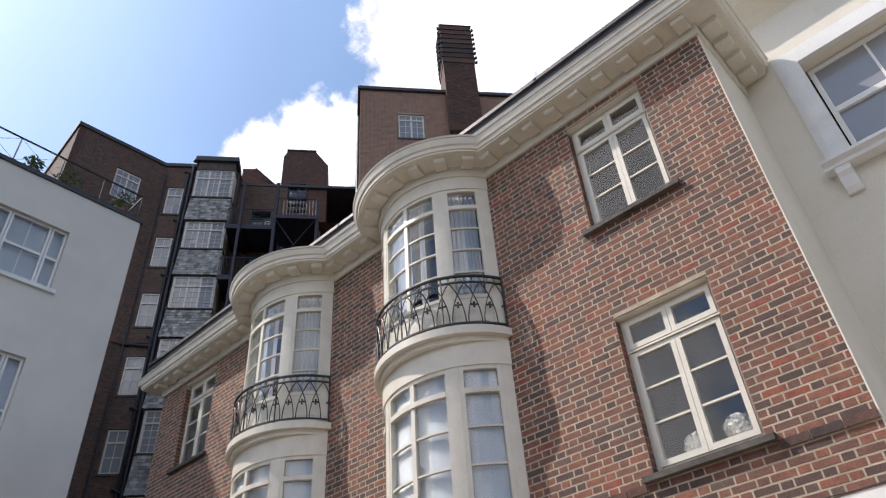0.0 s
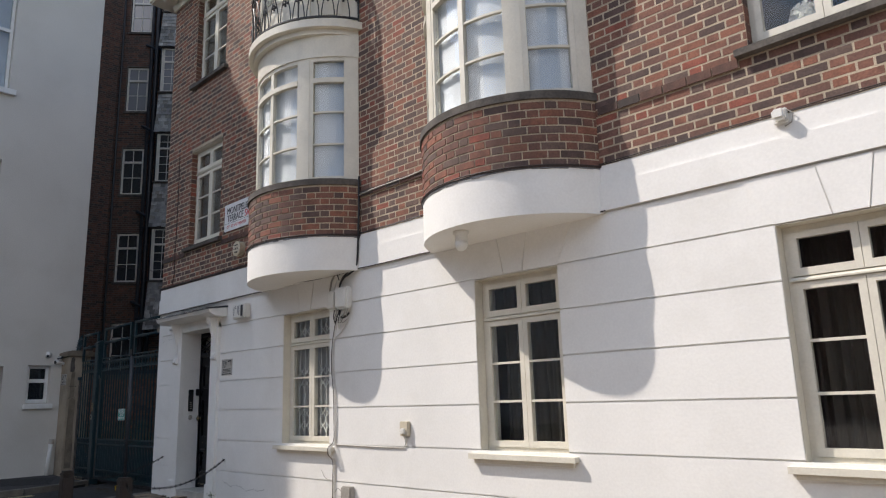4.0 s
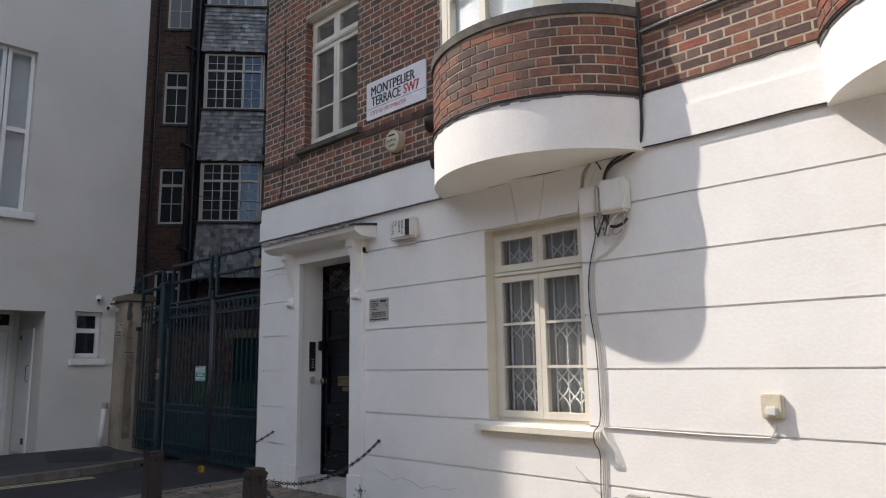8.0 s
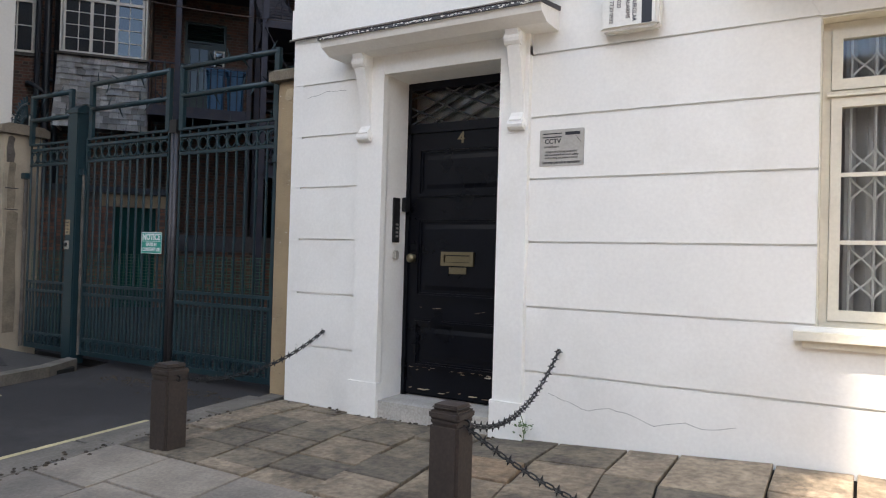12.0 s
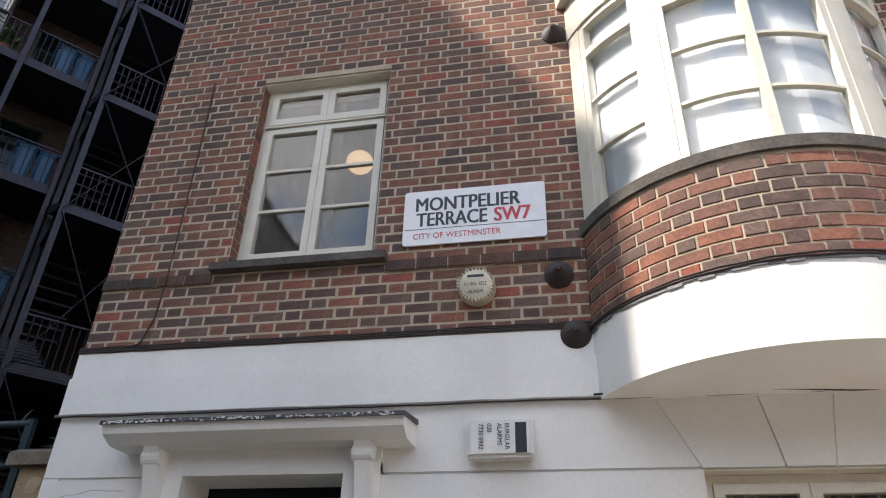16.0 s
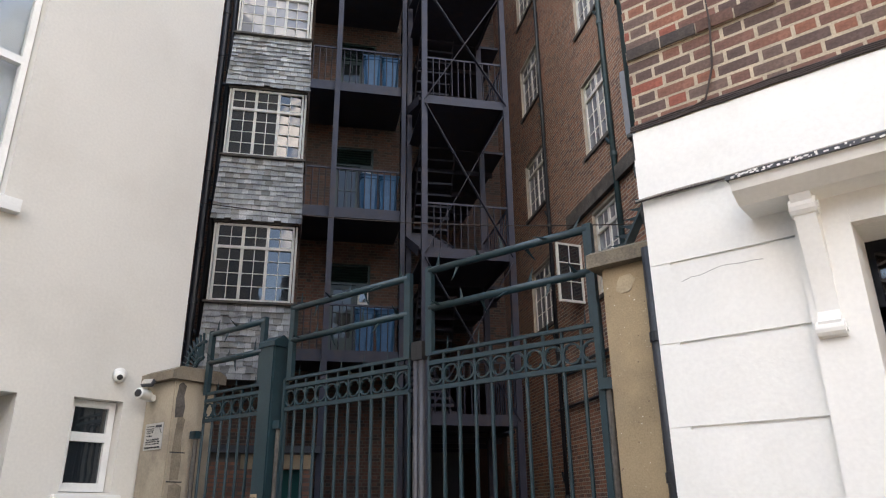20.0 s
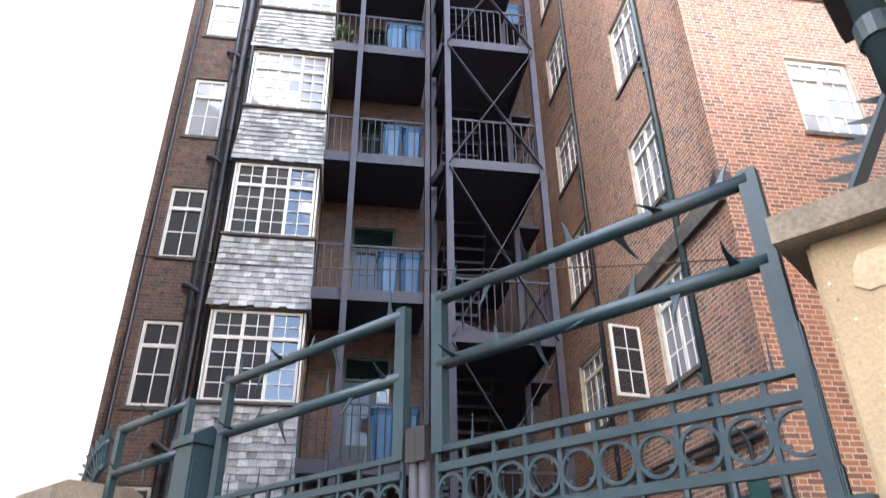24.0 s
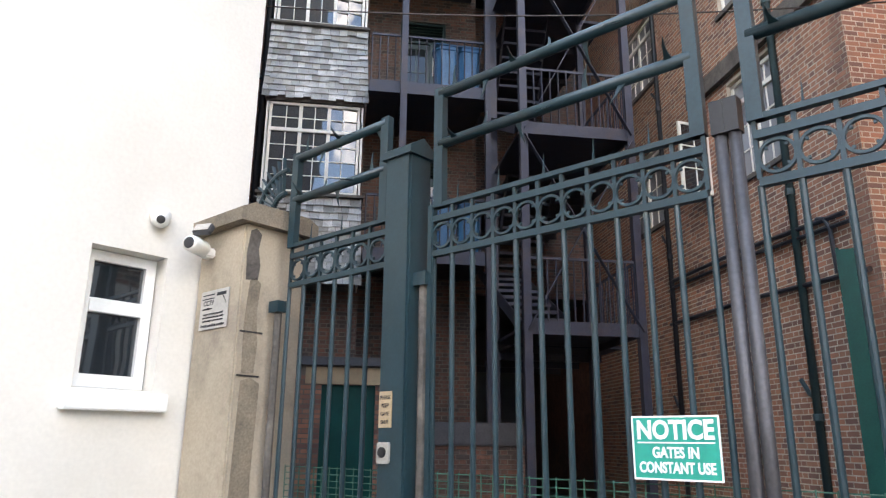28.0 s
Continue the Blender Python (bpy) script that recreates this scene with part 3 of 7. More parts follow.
# ---- ground ----
G = 0.03          # level of the paved forecourt
ident = Matrix.Identity(4)
single("ground", box(B(), -400, 400, -400, 400, -0.6, -0.12), ASPHALT, ident, "dark grey asphalt ground that reaches the horizon", "ground", kind="structure")
single("road", prism(B(), [(-15.1, -60), (-11.9, -60), (-12.1, -0.5), (-12.60, 2.5), (-13.2, 6.1), (-12.9, 6.4), (-12.9, 30), (-28.0, 30), (-28.0, 6.6), (-16.0, 6.4), (-15.75, 5.9), (-15.25, 3.5)], "z", -0.12, -0.035), ASPHALT, ident,
       "worn dark asphalt lane that runs through the gates", "road", kind="structure")
pave = new("pavement", mesh_from("pavement", prism(B(), [(-12.05, -30), (14, -30), (14, 5.95), (-12.95, 5.95), (-12.90, 5.2), (-12.50, 2.5), (-12.05, -0.5)], "z", -0.12, G - 0.028), JOINT))
tagged(pave, "forecourt of worn flagstones with dirty joints", "pavement", kind="structure")
pave_left = new("pavement_left", mesh_from("pavement_left", prism(B(), [(-18.05, -30), (-15.25, -30), (-15.25, 3.5), (-15.37, 4.7), (-15.75, 5.85), (-16.3, 6.1), (-18.05, 6.1)], "z", -0.12, G - 0.028), JOINT))
tagged(pave_left, "raised footway along the pale rendered house", "pavement", kind="structure")

# unseen wall, added to close the street and darken low window reflections
single("wall_opposite", box(B(), -60, 60, -17, -16.5, -0.12, 8.5), BRICK_FAR, ident, "unseen plain brick wall added to close the far side of the street", "wall", kind="structure")

# ---- the red brick house ----
HX0, HX1, HY = -12.90, -0.84, 5.88
WT, EAVE = 3.37, 8.75       # top of the white storey, underside of the cornice
MH = face_frame(0, HY, 0)
house = thing("house", MH, "red brick house with white stucco ground storey and bow windows", "house")
BAYS = (-8.54, -5.19)
BW, BS_BASE, BS_WIN = 1.06, 0.72, 0.60
rng = random.Random(5)
WIN1 = [(-11.99, -10.95), (-2.76, -1.70)]
holes_up = [(a, b, 3.97, 5.66) for a, b in WIN1] + [(a, b, 6.87, 8.60) for a, b in WIN1]
bay_holes = [(c - 0.93, c + 0.93, 4.1, 8.6) for c in BAYS]
wall = part("wall", panel(B(), HX0 + 0.006, HX1, WT, EAVE + 0.3, holes_up + bay_holes, 0.0, 0.32), MORTAR, house, "lime mortar backing of the brick front")
WINDOWS_G = [(-9.11, -8.09), (-5.68, -4.66), (-2.74, -1.72)]
DOOR = (-11.96, -11.0, G, 2.56)
holes_low = [(a, b, 0.87, 2.56) for a, b in WINDOWS_G] + [DOOR]
base_wall = part("base_wall", panel(B(), HX0, HX1, -0.1, WT - 0.02, holes_low, 0.014, 0.32), STUCCO, house, "white stucco ground storey wall")
JOINTS = (-0.1, 0.487, 0.906, 1.33, 1.742, 2.149, 2.565, 2.945)
for a, b in zip(JOINTS, JOINTS[1:]):
    cuts = sorted((h[0] - (0.23 if h is DOOR else 0.0), h[1] + (0.21 if h is DOOR else 0.0)) for h in holes_low if min(b, h[3] + (0.16 if h is DOOR else 0)) - max(a, h[2]) > 0.1)
    u = HX0
    for p, q in cuts + [(HX1, HX1)]:
        part("stucco_course", box(B(), u, p, -0.004, 0.016, a + 0.0075, b - 0.0075), STUCCO, base_wall)
        u = q
# window reveals and a splayed flat arch with its keystone
for a, b in WINDOWS_G:
    part("window_reveal", panel(B(), a + 0.001, b - 0.001, 0.871, 2.559, [(a + 0.007, b - 0.007, 0.878, 2.552)], 0.003, 0.12), CREAM, base_wall)
    c = (a + b) / 2
    for x0, x1, x2, x3, y in ((a, a - 0.19, c - 0.19, c - 0.12, -0.012), (c - 0.11, c - 0.18, c + 0.18, c + 0.11, -0.016), (c + 0.12, c + 0.19, b + 0.19, b, -0.012)):
        part("arch_stone", prism(B(), [(x0, 2.565), (x1, 2.936), (x2, 2.936), (x3, 2.565)], "y", y, 0.02), STUCCO, base_wall)


class Bow:
    """The plan of a bow: an arc between two points of the front, cx its middle, hw half its width, s how far it stands out."""

    def __init__(self, cx, hw, s):
        self.cx, self.s = cx, s
        self.R = (hw * hw + s * s) / (2 * s)
        self.cy = -s + self.R
        self.half = self.R * math.asin(hw / self.R)

    def at(self, s, off=0.0):
        a = s / self.R
        return self.cx + (self.R + off) * math.sin(a), self.cy - (self.R + off) * math.cos(a)

    def reach(self, off, y=0.0):
        return self.R * math.acos(min(1.0, (self.cy - y) / (self.R + off)))


def arcbox(bm, bow, s0, s1, o0, o1, z0, z1, n=0):
    """A bent bar along the bow from s0 to s1, from offset o0 (inner) to o1 (outer)."""
    n = n or max(1, int(abs(s1 - s0) / 0.09))
    rows = []
    for i in range(n + 1):
        s = s0 + (s1 - s0) * i / n
        p, q = bow.at(s, o1), bow.at(s, o0)
        rows.append([bm.verts.new((*p, z0)), bm.verts.new((*q, z0)), bm.verts.new((*q, z1)), bm.verts.new((*p, z1))])
    for a, b in zip(rows, rows[1:]):
        for k in range(4):
            j = (k + 1) % 4
            bm.faces.new((a[k], b[k], b[j], a[j]))
    bm.faces.new(rows[0])
    bm.faces.new(rows[-1][::-1])
    bmesh.ops.recalc_face_normals(bm, faces=bm.faces[:])
    return bm


def slab(bm, bow, off, z0, z1, y_back=0.0, n=28):
    """The solid segment within the bow."""
    h = bow.reach(off, y_back)
    pts = [bow.at(-h + 2 * h * i / n, off) for i in range(n + 1)]
    lo = [bm.verts.new((*p, z0)) for p in pts]
    hi = [bm.verts.new((*p, z1)) for p in pts]
    bm.faces.new(lo[::-1])
    bm.faces.new(hi)
    for i in range(n + 1):
        j = (i + 1) % (n + 1)
        bm.faces.new((lo[i], lo[j], hi[j], hi[i]))
    return bm


def bow_sash(parent, bow, s0, s1, z0, z1, cols, rows, transom, label):
    """A curved timber window between s0 and s1."""
    bm = B()
    f, t = 0.05, 0.022
    arcbox(bm, bow, s0, s0 + f, -0.05, 0.012, z0 + f, z1 - f, 1)
    arcbox(bm, bow, s1 - f, s1, -0.05, 0.012, z0 + f, z1 - f, 1)
    for p, q in ((z0, z0 + f), (z1 - f, z1)):
        arcbox(bm, bow, s0, s0 + f, -0.05, 0.012, p, q, 1)
        arcbox(bm, bow, s0 + f, s1 - f, -0.05, 0.012, p, q)
        arcbox(bm, bow, s1 - f, s1, -0.05, 0.012, p, q, 1)
    bmesh.ops.remove_doubles(bm, verts=bm.verts[:], dist=1e-5)
    fr = part("window", bm, CREAM, parent, label)
    i0, i1, a, b = s0 + f, s1 - f, z0 + f, z1 - f
    cw = (i1 - i0) / cols
    for c in range(1, cols):
        part("mullion", arcbox(B(), bow, i0 + c * cw - 0.03, i0 + c * cw + 0.03, -0.045, 0.008, a, b, 1), CREAM, fr)
    zs = [a]
    for r in rows:
        zs.append(zs[-1] + (b - a) * r / sum(rows))
    for i in range(1, len(rows)):
        w = 0.032 if i == transom else t / 2
        part("transom" if i == transom else "glazing_bar", arcbox(B(), bow, i0, i1, -0.04, 0.022 if i == transom else 0.0, zs[i] - w, zs[i] + w), CREAM, fr)
    for c in range(cols):
        for p, q in zip(zs, zs[1:]):
            g = part("pane", arcbox(B(), bow, i0 + c * cw, i0 + (c + 1) * cw, -0.026, -0.020, p, q, 4), GLASS, fr)
            g.visible_shadow = False
    return fr


def railing(m_parent, bow, z0, z1):
    """Wrought-iron balcony rail of crossing bows and small knots along the bow."""
    h = bow.reach(0.0, -0.03)
    rail = part("balcony_railing", arcbox(B(), bow, -h, h, -0.018, 0.018, z1 - 0.022, z1), IRON, m_parent, "black wrought-iron balcony railing with crossing bows")
    part("bottom_rail", arcbox(B(), bow, -h, h, -0.014, 0.014, z0 + 0.04, z0 + 0.06), IRON, rail)
    part("upper_rail", arcbox(B(), bow, -h, h, -0.01, 0.01, z1 - 0.115, z1 - 0.1), IRON, rail)
    n = 14
    w = 2 * h / n
    bm = B()
    for i in range(n):
        s = -h + (i + 0.5) * w
        for side in (-1, 1):
            pts = []
            for k in range(9):
                f = k / 8
                z = z0 + 0.06 + (z1 - z0 - 0.17) * f
                x, y = bow.at(min(h, max(-h, s + side * w * 0.92 * math.cos(f * math.pi * 0.5) ** 0.8)), 0.0)
                pts.append((x, y, z))
            tube(bm, pts, 0.0078, 5)
        for f in (-0.25, 0.25):
            x, y = bow.at(s + f * w, 0)
            pts = [bow.at(s + f * w + 0.26 * w * math.cos(a), 0) + (z1 - 0.061 + 0.034 * math.sin(a),) for a in [math.tau * q / 10 for q in range(11)]]
            tube(bm, pts, 0.0045, 4)
    part("scrollwork", bm, IRON, rail)
    bm = B()
    for i in range(n + 1):
        s = -h + i * w
        x, y = bow.at(s, 0.003)
        zc = z0 + 0.06 + (z1 - z0 - 0.17) * 0.43
        if i in (0, n // 4, n // 2, 3 * n // 4, n):
            bar(bm, (x, y, z0), (x, y, z1), 0.011, 6)
        for du, dz in ((0.028, 0), (-0.028, 0), (0, 0.03), (0, -0.03), (0, 0)):
            px, py = bow.at(min(h, max(-h, s + du)), 0.003)
            lathe(bm, [(0.004, -0.016), (0.017, -0.006), (0.017, 0.006), (0.004, 0.016)], 6, (px, py, zc + dz))
    part("knot_work", bm, IRON, rail)
    return rail


for c in BAYS:
    base, win = Bow(c, BW, BS_BASE), Bow(c, BW - 0.03, BS_WIN)
    bay = part("bow_window", slab(B(), base, 0.0, 2.93, 3.345, 0.02, 80), STUCCO, house, "two-storey painted bow window on a rounded stucco base")
    fr_ = random.Random(int(-c * 7))
    nf = 34
    bm = B()
    for i in range(nf):
        s0, s1 = -base.half + 2 * base.half * i / nf, -base.half + 2 * base.half * (i + 1) / nf
        arcbox(bm, base, s0, s1, -0.02, 0.005 + fr_.uniform(0, 0.006), 3.345 - fr_.uniform(0.004, 0.022), 3.352, 1)
    bmesh.ops.remove_doubles(bm, verts=bm.verts[:], dist=0.004)
    part("lead_flashing", bm, LEAD_PALE, bay, "ragged lead flashing over the white base")
    part("brick_drum", slab(B(), base, -0.0045, 3.345, 3.985, 0.02, 80), MORTAR, bay, "mortar bed of the curved brickwork")
    part("stone_sill", arcbox(B(), base, -base.half - 0.01, base.half + 0.01, -0.3, 0.02, 3.985, 4.06), SILL, bay, "sooty curved stone sill")
    # piers, lower and upper window bands
    for z0, z1, rows, tr in ((4.06, 5.70, (1, 1, 1, 0.62), 3), (6.22, 8.48, (1, 1, 1, 1, 0.8), 4)):
        e = win.half
        for s0, s1 in ((-e, -e + 0.13), (-0.63, -0.51), (0.51, 0.63), (e - 0.13, e)):
            bm = arcbox(B(), win, s0, s1, -0.12, 0.018, z0, z1 + 0.02, 2)
            part("pier", bm, CREAM, bay)
        for s0, s1, cols in ((-e + 0.13, -0.63, 1), (-0.51, 0.51, 2), (0.63, e - 0.13, 1)):
            foot = z0 + 0.42 if z0 > 6 else z0
            bow_sash(bay, win, s0, s1, foot, z1, cols, rows, tr, "cream painted curved casement window")
            if foot > z0:
                board = part("foot_panel", arcbox(B(), win, s0, s1, -0.05, 0.0, z0, foot - 0.002), CREAM, bay, "cream painted panel below the upper lights")
                part("panel_moulding", arcbox(B(), win, s0 + 0.07, s1 - 0.07, -0.01, 0.012, z0 + 0.08, foot - 0.07), CREAM, board)
        # net curtains hung just inside
        bm = B()
        for s0, s1 in ((-e + 0.16, -0.1), (0.1, e - 0.16)) if z0 > 6 else ((-e + 0.13, e - 0.13),):
            n = 46
            prev = None
            for i in range(n + 1):
                s = s0 + (s1 - s0) * i / n
                if z0 > 6 and 0.12 < i / n < 0.45:
                    prev = None
                    continue
                x, y = win.at(s, -0.17 + 0.018 * math.sin(i * 1.9) if z0 > 6 else -0.062 + 0.003 * math.sin(i * 0.7))
                cur = (bm.verts.new((x, y, z0)), bm.verts.new((x, y, z1)))
                if prev:
                    bm.faces.new((prev[0], cur[0], cur[1], prev[1]))
                prev = cur
        part("net_curtain", bm, CURTAIN, bay, "white net curtain")
    arcs = Bow(c, BW - 0.02, BS_WIN + 0.01)
    part("fascia", arcbox(B(), arcs, -arcs.half, arcs.half, -0.14, 0.02, 5.70, 6.02), CREAM, bay)
    part("fascia_top", arcbox(B(), arcs, -arcs.half, arcs.half, -0.14, 0.02, 8.48, EAVE), CREAM, bay)
    bal = Bow(c, BW + 0.06, BS_BASE + 0.06)
    part("moulding", slab(B(), bal, -0.07, 6.00, 6.07, 0.0), CREAM, bay)
    part("balcony_slab", slab(B(), bal, 0.0, 6.07, 6.17, 0.0), CREAM, bay)
    railing(bay, Bow(c, BW + 0.03, BS_BASE + 0.02), 6.17, 6.92)
    rb = random.Random(int(c * 100))
    outer = Bow(c, BW, BS_BASE)
    span = brick_spans(-outer.half + 0.005, outer.half - 0.005, 3.355, 3.98, [], rb, COURSE + 0.002)
    ob = part("bow_brick", brick_mesh("bow_brick", span, BRICK, 0.003, rb, lambda u, y, z, o=outer: (*o.at(u, -y), z)), BRICK, bay)
    ob["kind"] = "stuff"


# cornice, swept along front and bows
def outline(o):
    pts = [(HX0 - o, -o)]
    for c in BAYS:
        b = Bow(c, BW - 0.02, BS_WIN + 0.02)
        h = b.reach(o, -o)
        pts += [b.at(-h + 2 * h * i / 24, o) for i in range(25)]
    pts += [(HX1 + o, -o), (HX1 + o, 1.35)]
    return [(HX0 - o, 6.0)] + pts


def sweep(bm, profile):
    lines = [[bm.verts.new((*p, z)) for p in outline(o)] for o, z in profile]
    n = len(profile)
    for i in range(n):
        a, b = lines[i], lines[(i + 1) % n]
        for k in range(len(a) - 1):
            bm.faces.new((a[k], a[k + 1], b[k + 1], b[k]))
    bmesh.ops.recalc_face_normals(bm, faces=bm.faces[:])
    return bm


cornice = part("cornice", sweep(B(), [(-0.05, 8.70), (0.035, 8.70), (0.05, 8.78), (0.05, 8.86), (0.35, 8.87), (0.35, 8.90), (0.37, 8.905), (0.375, 8.96), (0.40, 8.975), (0.43, 9.07), (-0.05, 9.08)]), CREAM, house, "cream painted modillion cornice")
part("gutter_edge", sweep(B(), [(0.0, 9.08), (0.44, 9.075), (0.45, 9.10), (0.0, 9.12)]), CREAM, house)
part("roof_upstand", box(B(), HX0 - 0.25, HX1 + 0.02, -0.33, 0.3, 9.12, 9.40), LEAD, house, "black lead-covered roof edge")
for i in range(6):
    a, b = HX0 - 0.27 + i * 2.06, HX0 - 0.27 + (i + 1) * 2.06
    part("roof_flashing", prism(B(), [(-0.37, 9.385 + 0.004 * (i % 2)), (-0.37, 9.45), (0.32, 9.46), (0.32, 9.401)], "x", a, b + (0.04 if i < 5 else -0.03)), GREYPIPE, house, "pale grey roof flashing")
MOD = mesh_from("modillion", prism(B(), [(-0.225, 0.075), (-0.225, 0.03), (-0.21, 0.008), (-0.185, 0.0), (-0.02, 0.0), (-0.02, 0.075)], "x", -0.085, 0.085), CREAM)


def modillion(x, y, turn):
    ob = part("modillion", MOD, None, cornice)
    ob.matrix_local = pose(x, y, 8.795, 0, 0, turn)


edges = [HX0 + 0.1, BAYS[0] - BW - 0.2, BAYS[0] + BW + 0.2, BAYS[1] - BW - 0.2, BAYS[1] + BW + 0.2, HX1 - 0.08]
for a, b in zip(edges[::2], edges[1::2]):
    n = max(2, round((b - a) / 0.40))
    for i in range(n + 1):
        modillion(a + (b - a) * i / n, -0.05, 0)
for c in BAYS:
    b = Bow(c, BW - 0.02, BS_WIN + 0.02)
    for i in range(9):
        s = (i - 4) * 0.33
        if abs(s) < b.half - 0.1:
            modillion(*b.at(s, 0.05), math.degrees(s / b.R))
for i in range(4):
    ob = part("modillion", MOD, None, cornice)
    ob.matrix_local = pose(HX1 + 0.05, 0.12 + 0.33 * i, 8.795, 0, 0, 90)
roof = B()
prism(roof, [(0.3, 9.40), (2.6, 10.1), (9.0, 10.1), (9.0, 9.31)], "x", HX0 + 0.2, HX1 - 0.2)
part("roof", roof, LEAD, house, "dark lead roof")
part("ceiling_slab", box(B(), HX0 + 0.1, HX1 - 0.1, 0.1, 9.0, 8.9, 9.05), ROOM, house)
part("side_wall_right", box(B(), HX1 - 0.3, HX1, 0.322, 9.0, -0.1, 9.0), STUCCO_CREAM, house, "cream rendered flank wall")
part("side_corner", box(B(), HX1, HX1 + 0.012, 0.0, 9.0, -0.1, 8.7), STUCCO_CREAM, house)
part("back_wall", box(B(), HX0, HX1, 9.0, 9.3, -0.1, 9.0), ROOM, house)
part("inner_floor", box(B(), HX0 + 0.3, HX1 - 0.3, 0.33, 9.0, 3.1, 3.3), ROOM, house)
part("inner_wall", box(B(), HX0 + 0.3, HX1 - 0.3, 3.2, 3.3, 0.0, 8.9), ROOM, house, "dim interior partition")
for p, q in ((HX0 + 0.005, -12.07), (-10.87, -9.62), (-7.46, -6.27), (-4.11, -2.84), (-1.62, HX1)):
    band = part("string_course", box(B(), p, q, -0.013, 0.01, 3.838, 3.907), MORTAR, house, "sooty projecting brick string course")
    count = max(1, round((q - p) / 0.225))
    wide = (q - p) / count
    piece = mesh_from("brick", cushion(0.004, wide - 0.004, -0.022, -0.012, 3.835, 3.91, 0.003), BRICK_SOOT)
    for k in range(count):
        ob = part("brick", piece, None, band)
        ob.location = (p + wide * k, -0.002 * (k * 7 % 3), 0)
for z0, z1, d in ((2.955, 3.19, 0.03), (3.19, 3.365, 0.012)):
    for p, q in ((HX0 - 0.012, BAYS[0] - BW + 0.03), (BAYS[0] + BW - 0.03, BAYS[1] - BW + 0.03), (BAYS[1] + BW - 0.03, HX1)):
        part("white_band", box(B(), p, q, -d, 0.02, z0, z1), STUCCO, house)

# windows of the flat front
for (a, b) in WIN1:
    for z0, z1 in ((3.97, 5.66), (6.87, 8.60)):
        casement(house, a + 0.005, b - 0.005, z0 + 0.03, z1 - 0.014, 0.10, CREAM, GLASS, "cream painted casement window")
        bm = B()
        for k in range(int((z1 - z0 - 0.02) / COURSE)):
            zz = z0 + 0.012 + k * COURSE
            for x in (a, b - 0.004):
                box(bm, x, x + 0.004, 0.0, 0.1 - 0.012 * (k % 2), zz, zz + COURSE - GAP)
        o = part("reveal_brickwork", bm, BRICK, house)
        o["kind"] = "stuff"
        part("lintel_soffit", box(B(), a, b, 0.015, 0.3, z1 - 0.013, z1 - 0.001), CREAM, house)
        part("window_sill", prism(B(), [(-0.075, z0 - 0.06), (-0.075, z0 - 0.005), (0.12, z0 + 0.03), (0.12, z0 - 0.06)], "x", a - 0.09, b + 0.09), SILL, house, "sooty stone window sill")
for i, (a, b) in enumerate(WINDOWS_G):
    casement(house, a + 0.008, b - 0.008, 0.880, 2.550, 0.11, CREAM, GLASS, "cream painted ground floor casement window")
    bm = B()
    box(bm, a - 0.10, b + 0.10, -0.075, 0.12, 0.825, 0.872)
    box(bm, a - 0.06, b + 0.06, -0.035, 0.02, 0.785, 0.824)
    part("window_sill", bm, CREAM, house, "cream painted sill")

# the near front bricks stand as pieces of their own, the rest are joined
allb = brick_spans(HX0 + 0.004, HX1, WT + 0.012, EAVE + 0.02, holes_up + [(c - BW + 0.02, c + BW - 0.02, 3.3, EAVE) for c in BAYS], rng)
MW = face_frame(HX0, HY, -90)
side_holes = []
sideb = brick_spans(-9.0, -0.004, WT + 0.012, EAVE, side_holes, rng)
part("side_wall_left", panel(B(), -9.0, -0.33, 3.3, EAVE + 0.2, [], 0.0, 0.3), MORTAR, house).matrix_local = MH.inverted() @ MW
near = [b for b in allb if b[1] < -9.65 and b[2] < 4.4][:300]
chosen = set(near)
rest = [b for b in allb if b not in chosen]
ob = part("front_brickwork", brick_mesh("front_brickwork", rest, BRICK, 0.003, rng), BRICK, house)
ob["kind"] = "stuff"
ob = part("side_brickwork", brick_mesh("side_brickwork", sideb, BRICK, 0.003, rng), BRICK, house)
ob.matrix_local = MH.inverted() @ MW
ob["kind"] = "stuff"
part("base_flank", panel(B(), -9.0, 0.0, -0.1, 3.36, [], -0.006, 0.1), STUCCO, house).matrix_local = MH.inverted() @ MW

# front door
dm = B()
DY = 0.30
box(dm, -11.93, -11.03, DY, DY + 0.05, 0.165, 2.17)
door = part("door", dm, DOOR_BLACK, house, "black gloss panelled front door")
for z0, z1 in ((0.37, 0.74), (0.90, 1.53), (1.67, 2.06)):
    x0, x1 = -11.86, -11.10
    part("door_panel", prism(B(), [(DY - 0.009, z0 + 0.10), (DY - 0.009, z1 - 0.10), (DY + 0.002, z1 - 0.06), (DY + 0.002, z0 + 0.06)], "x", x0 + 0.08, x1 - 0.08), DOOR_BLACK, door)
    part("moulding", panel(B(), x0, x1, z0, z1, [(x0 + 0.045, x1 - 0.045, z0 + 0.045, z1 - 0.045)], DY - 0.014, DY), DOOR_BLACK, door)
    part("moulding", panel(B(), x0 + 0.012, x1 - 0.012, z0 + 0.012, z1 - 0.012, [(x0 + 0.03, x1 - 0.03, z0 + 0.03, z1 - 0.03)], DY - 0.026, DY - 0.0135), DOOR_BLACK, door)
bm = B()
sr = random.Random(14)
for i in range(46):
    x, z = sr.uniform(-11.90, -11.06), sr.choice((0.20, 0.21, 0.36, 0.375, 0.82)) + sr.uniform(-0.012, 0.012)
    box(bm, x, x + sr.uniform(0.006, 0.05), DY - 0.027 if z < 0.33 else DY - 0.0145, DY, z, z + sr.uniform(0.001, 0.0035))
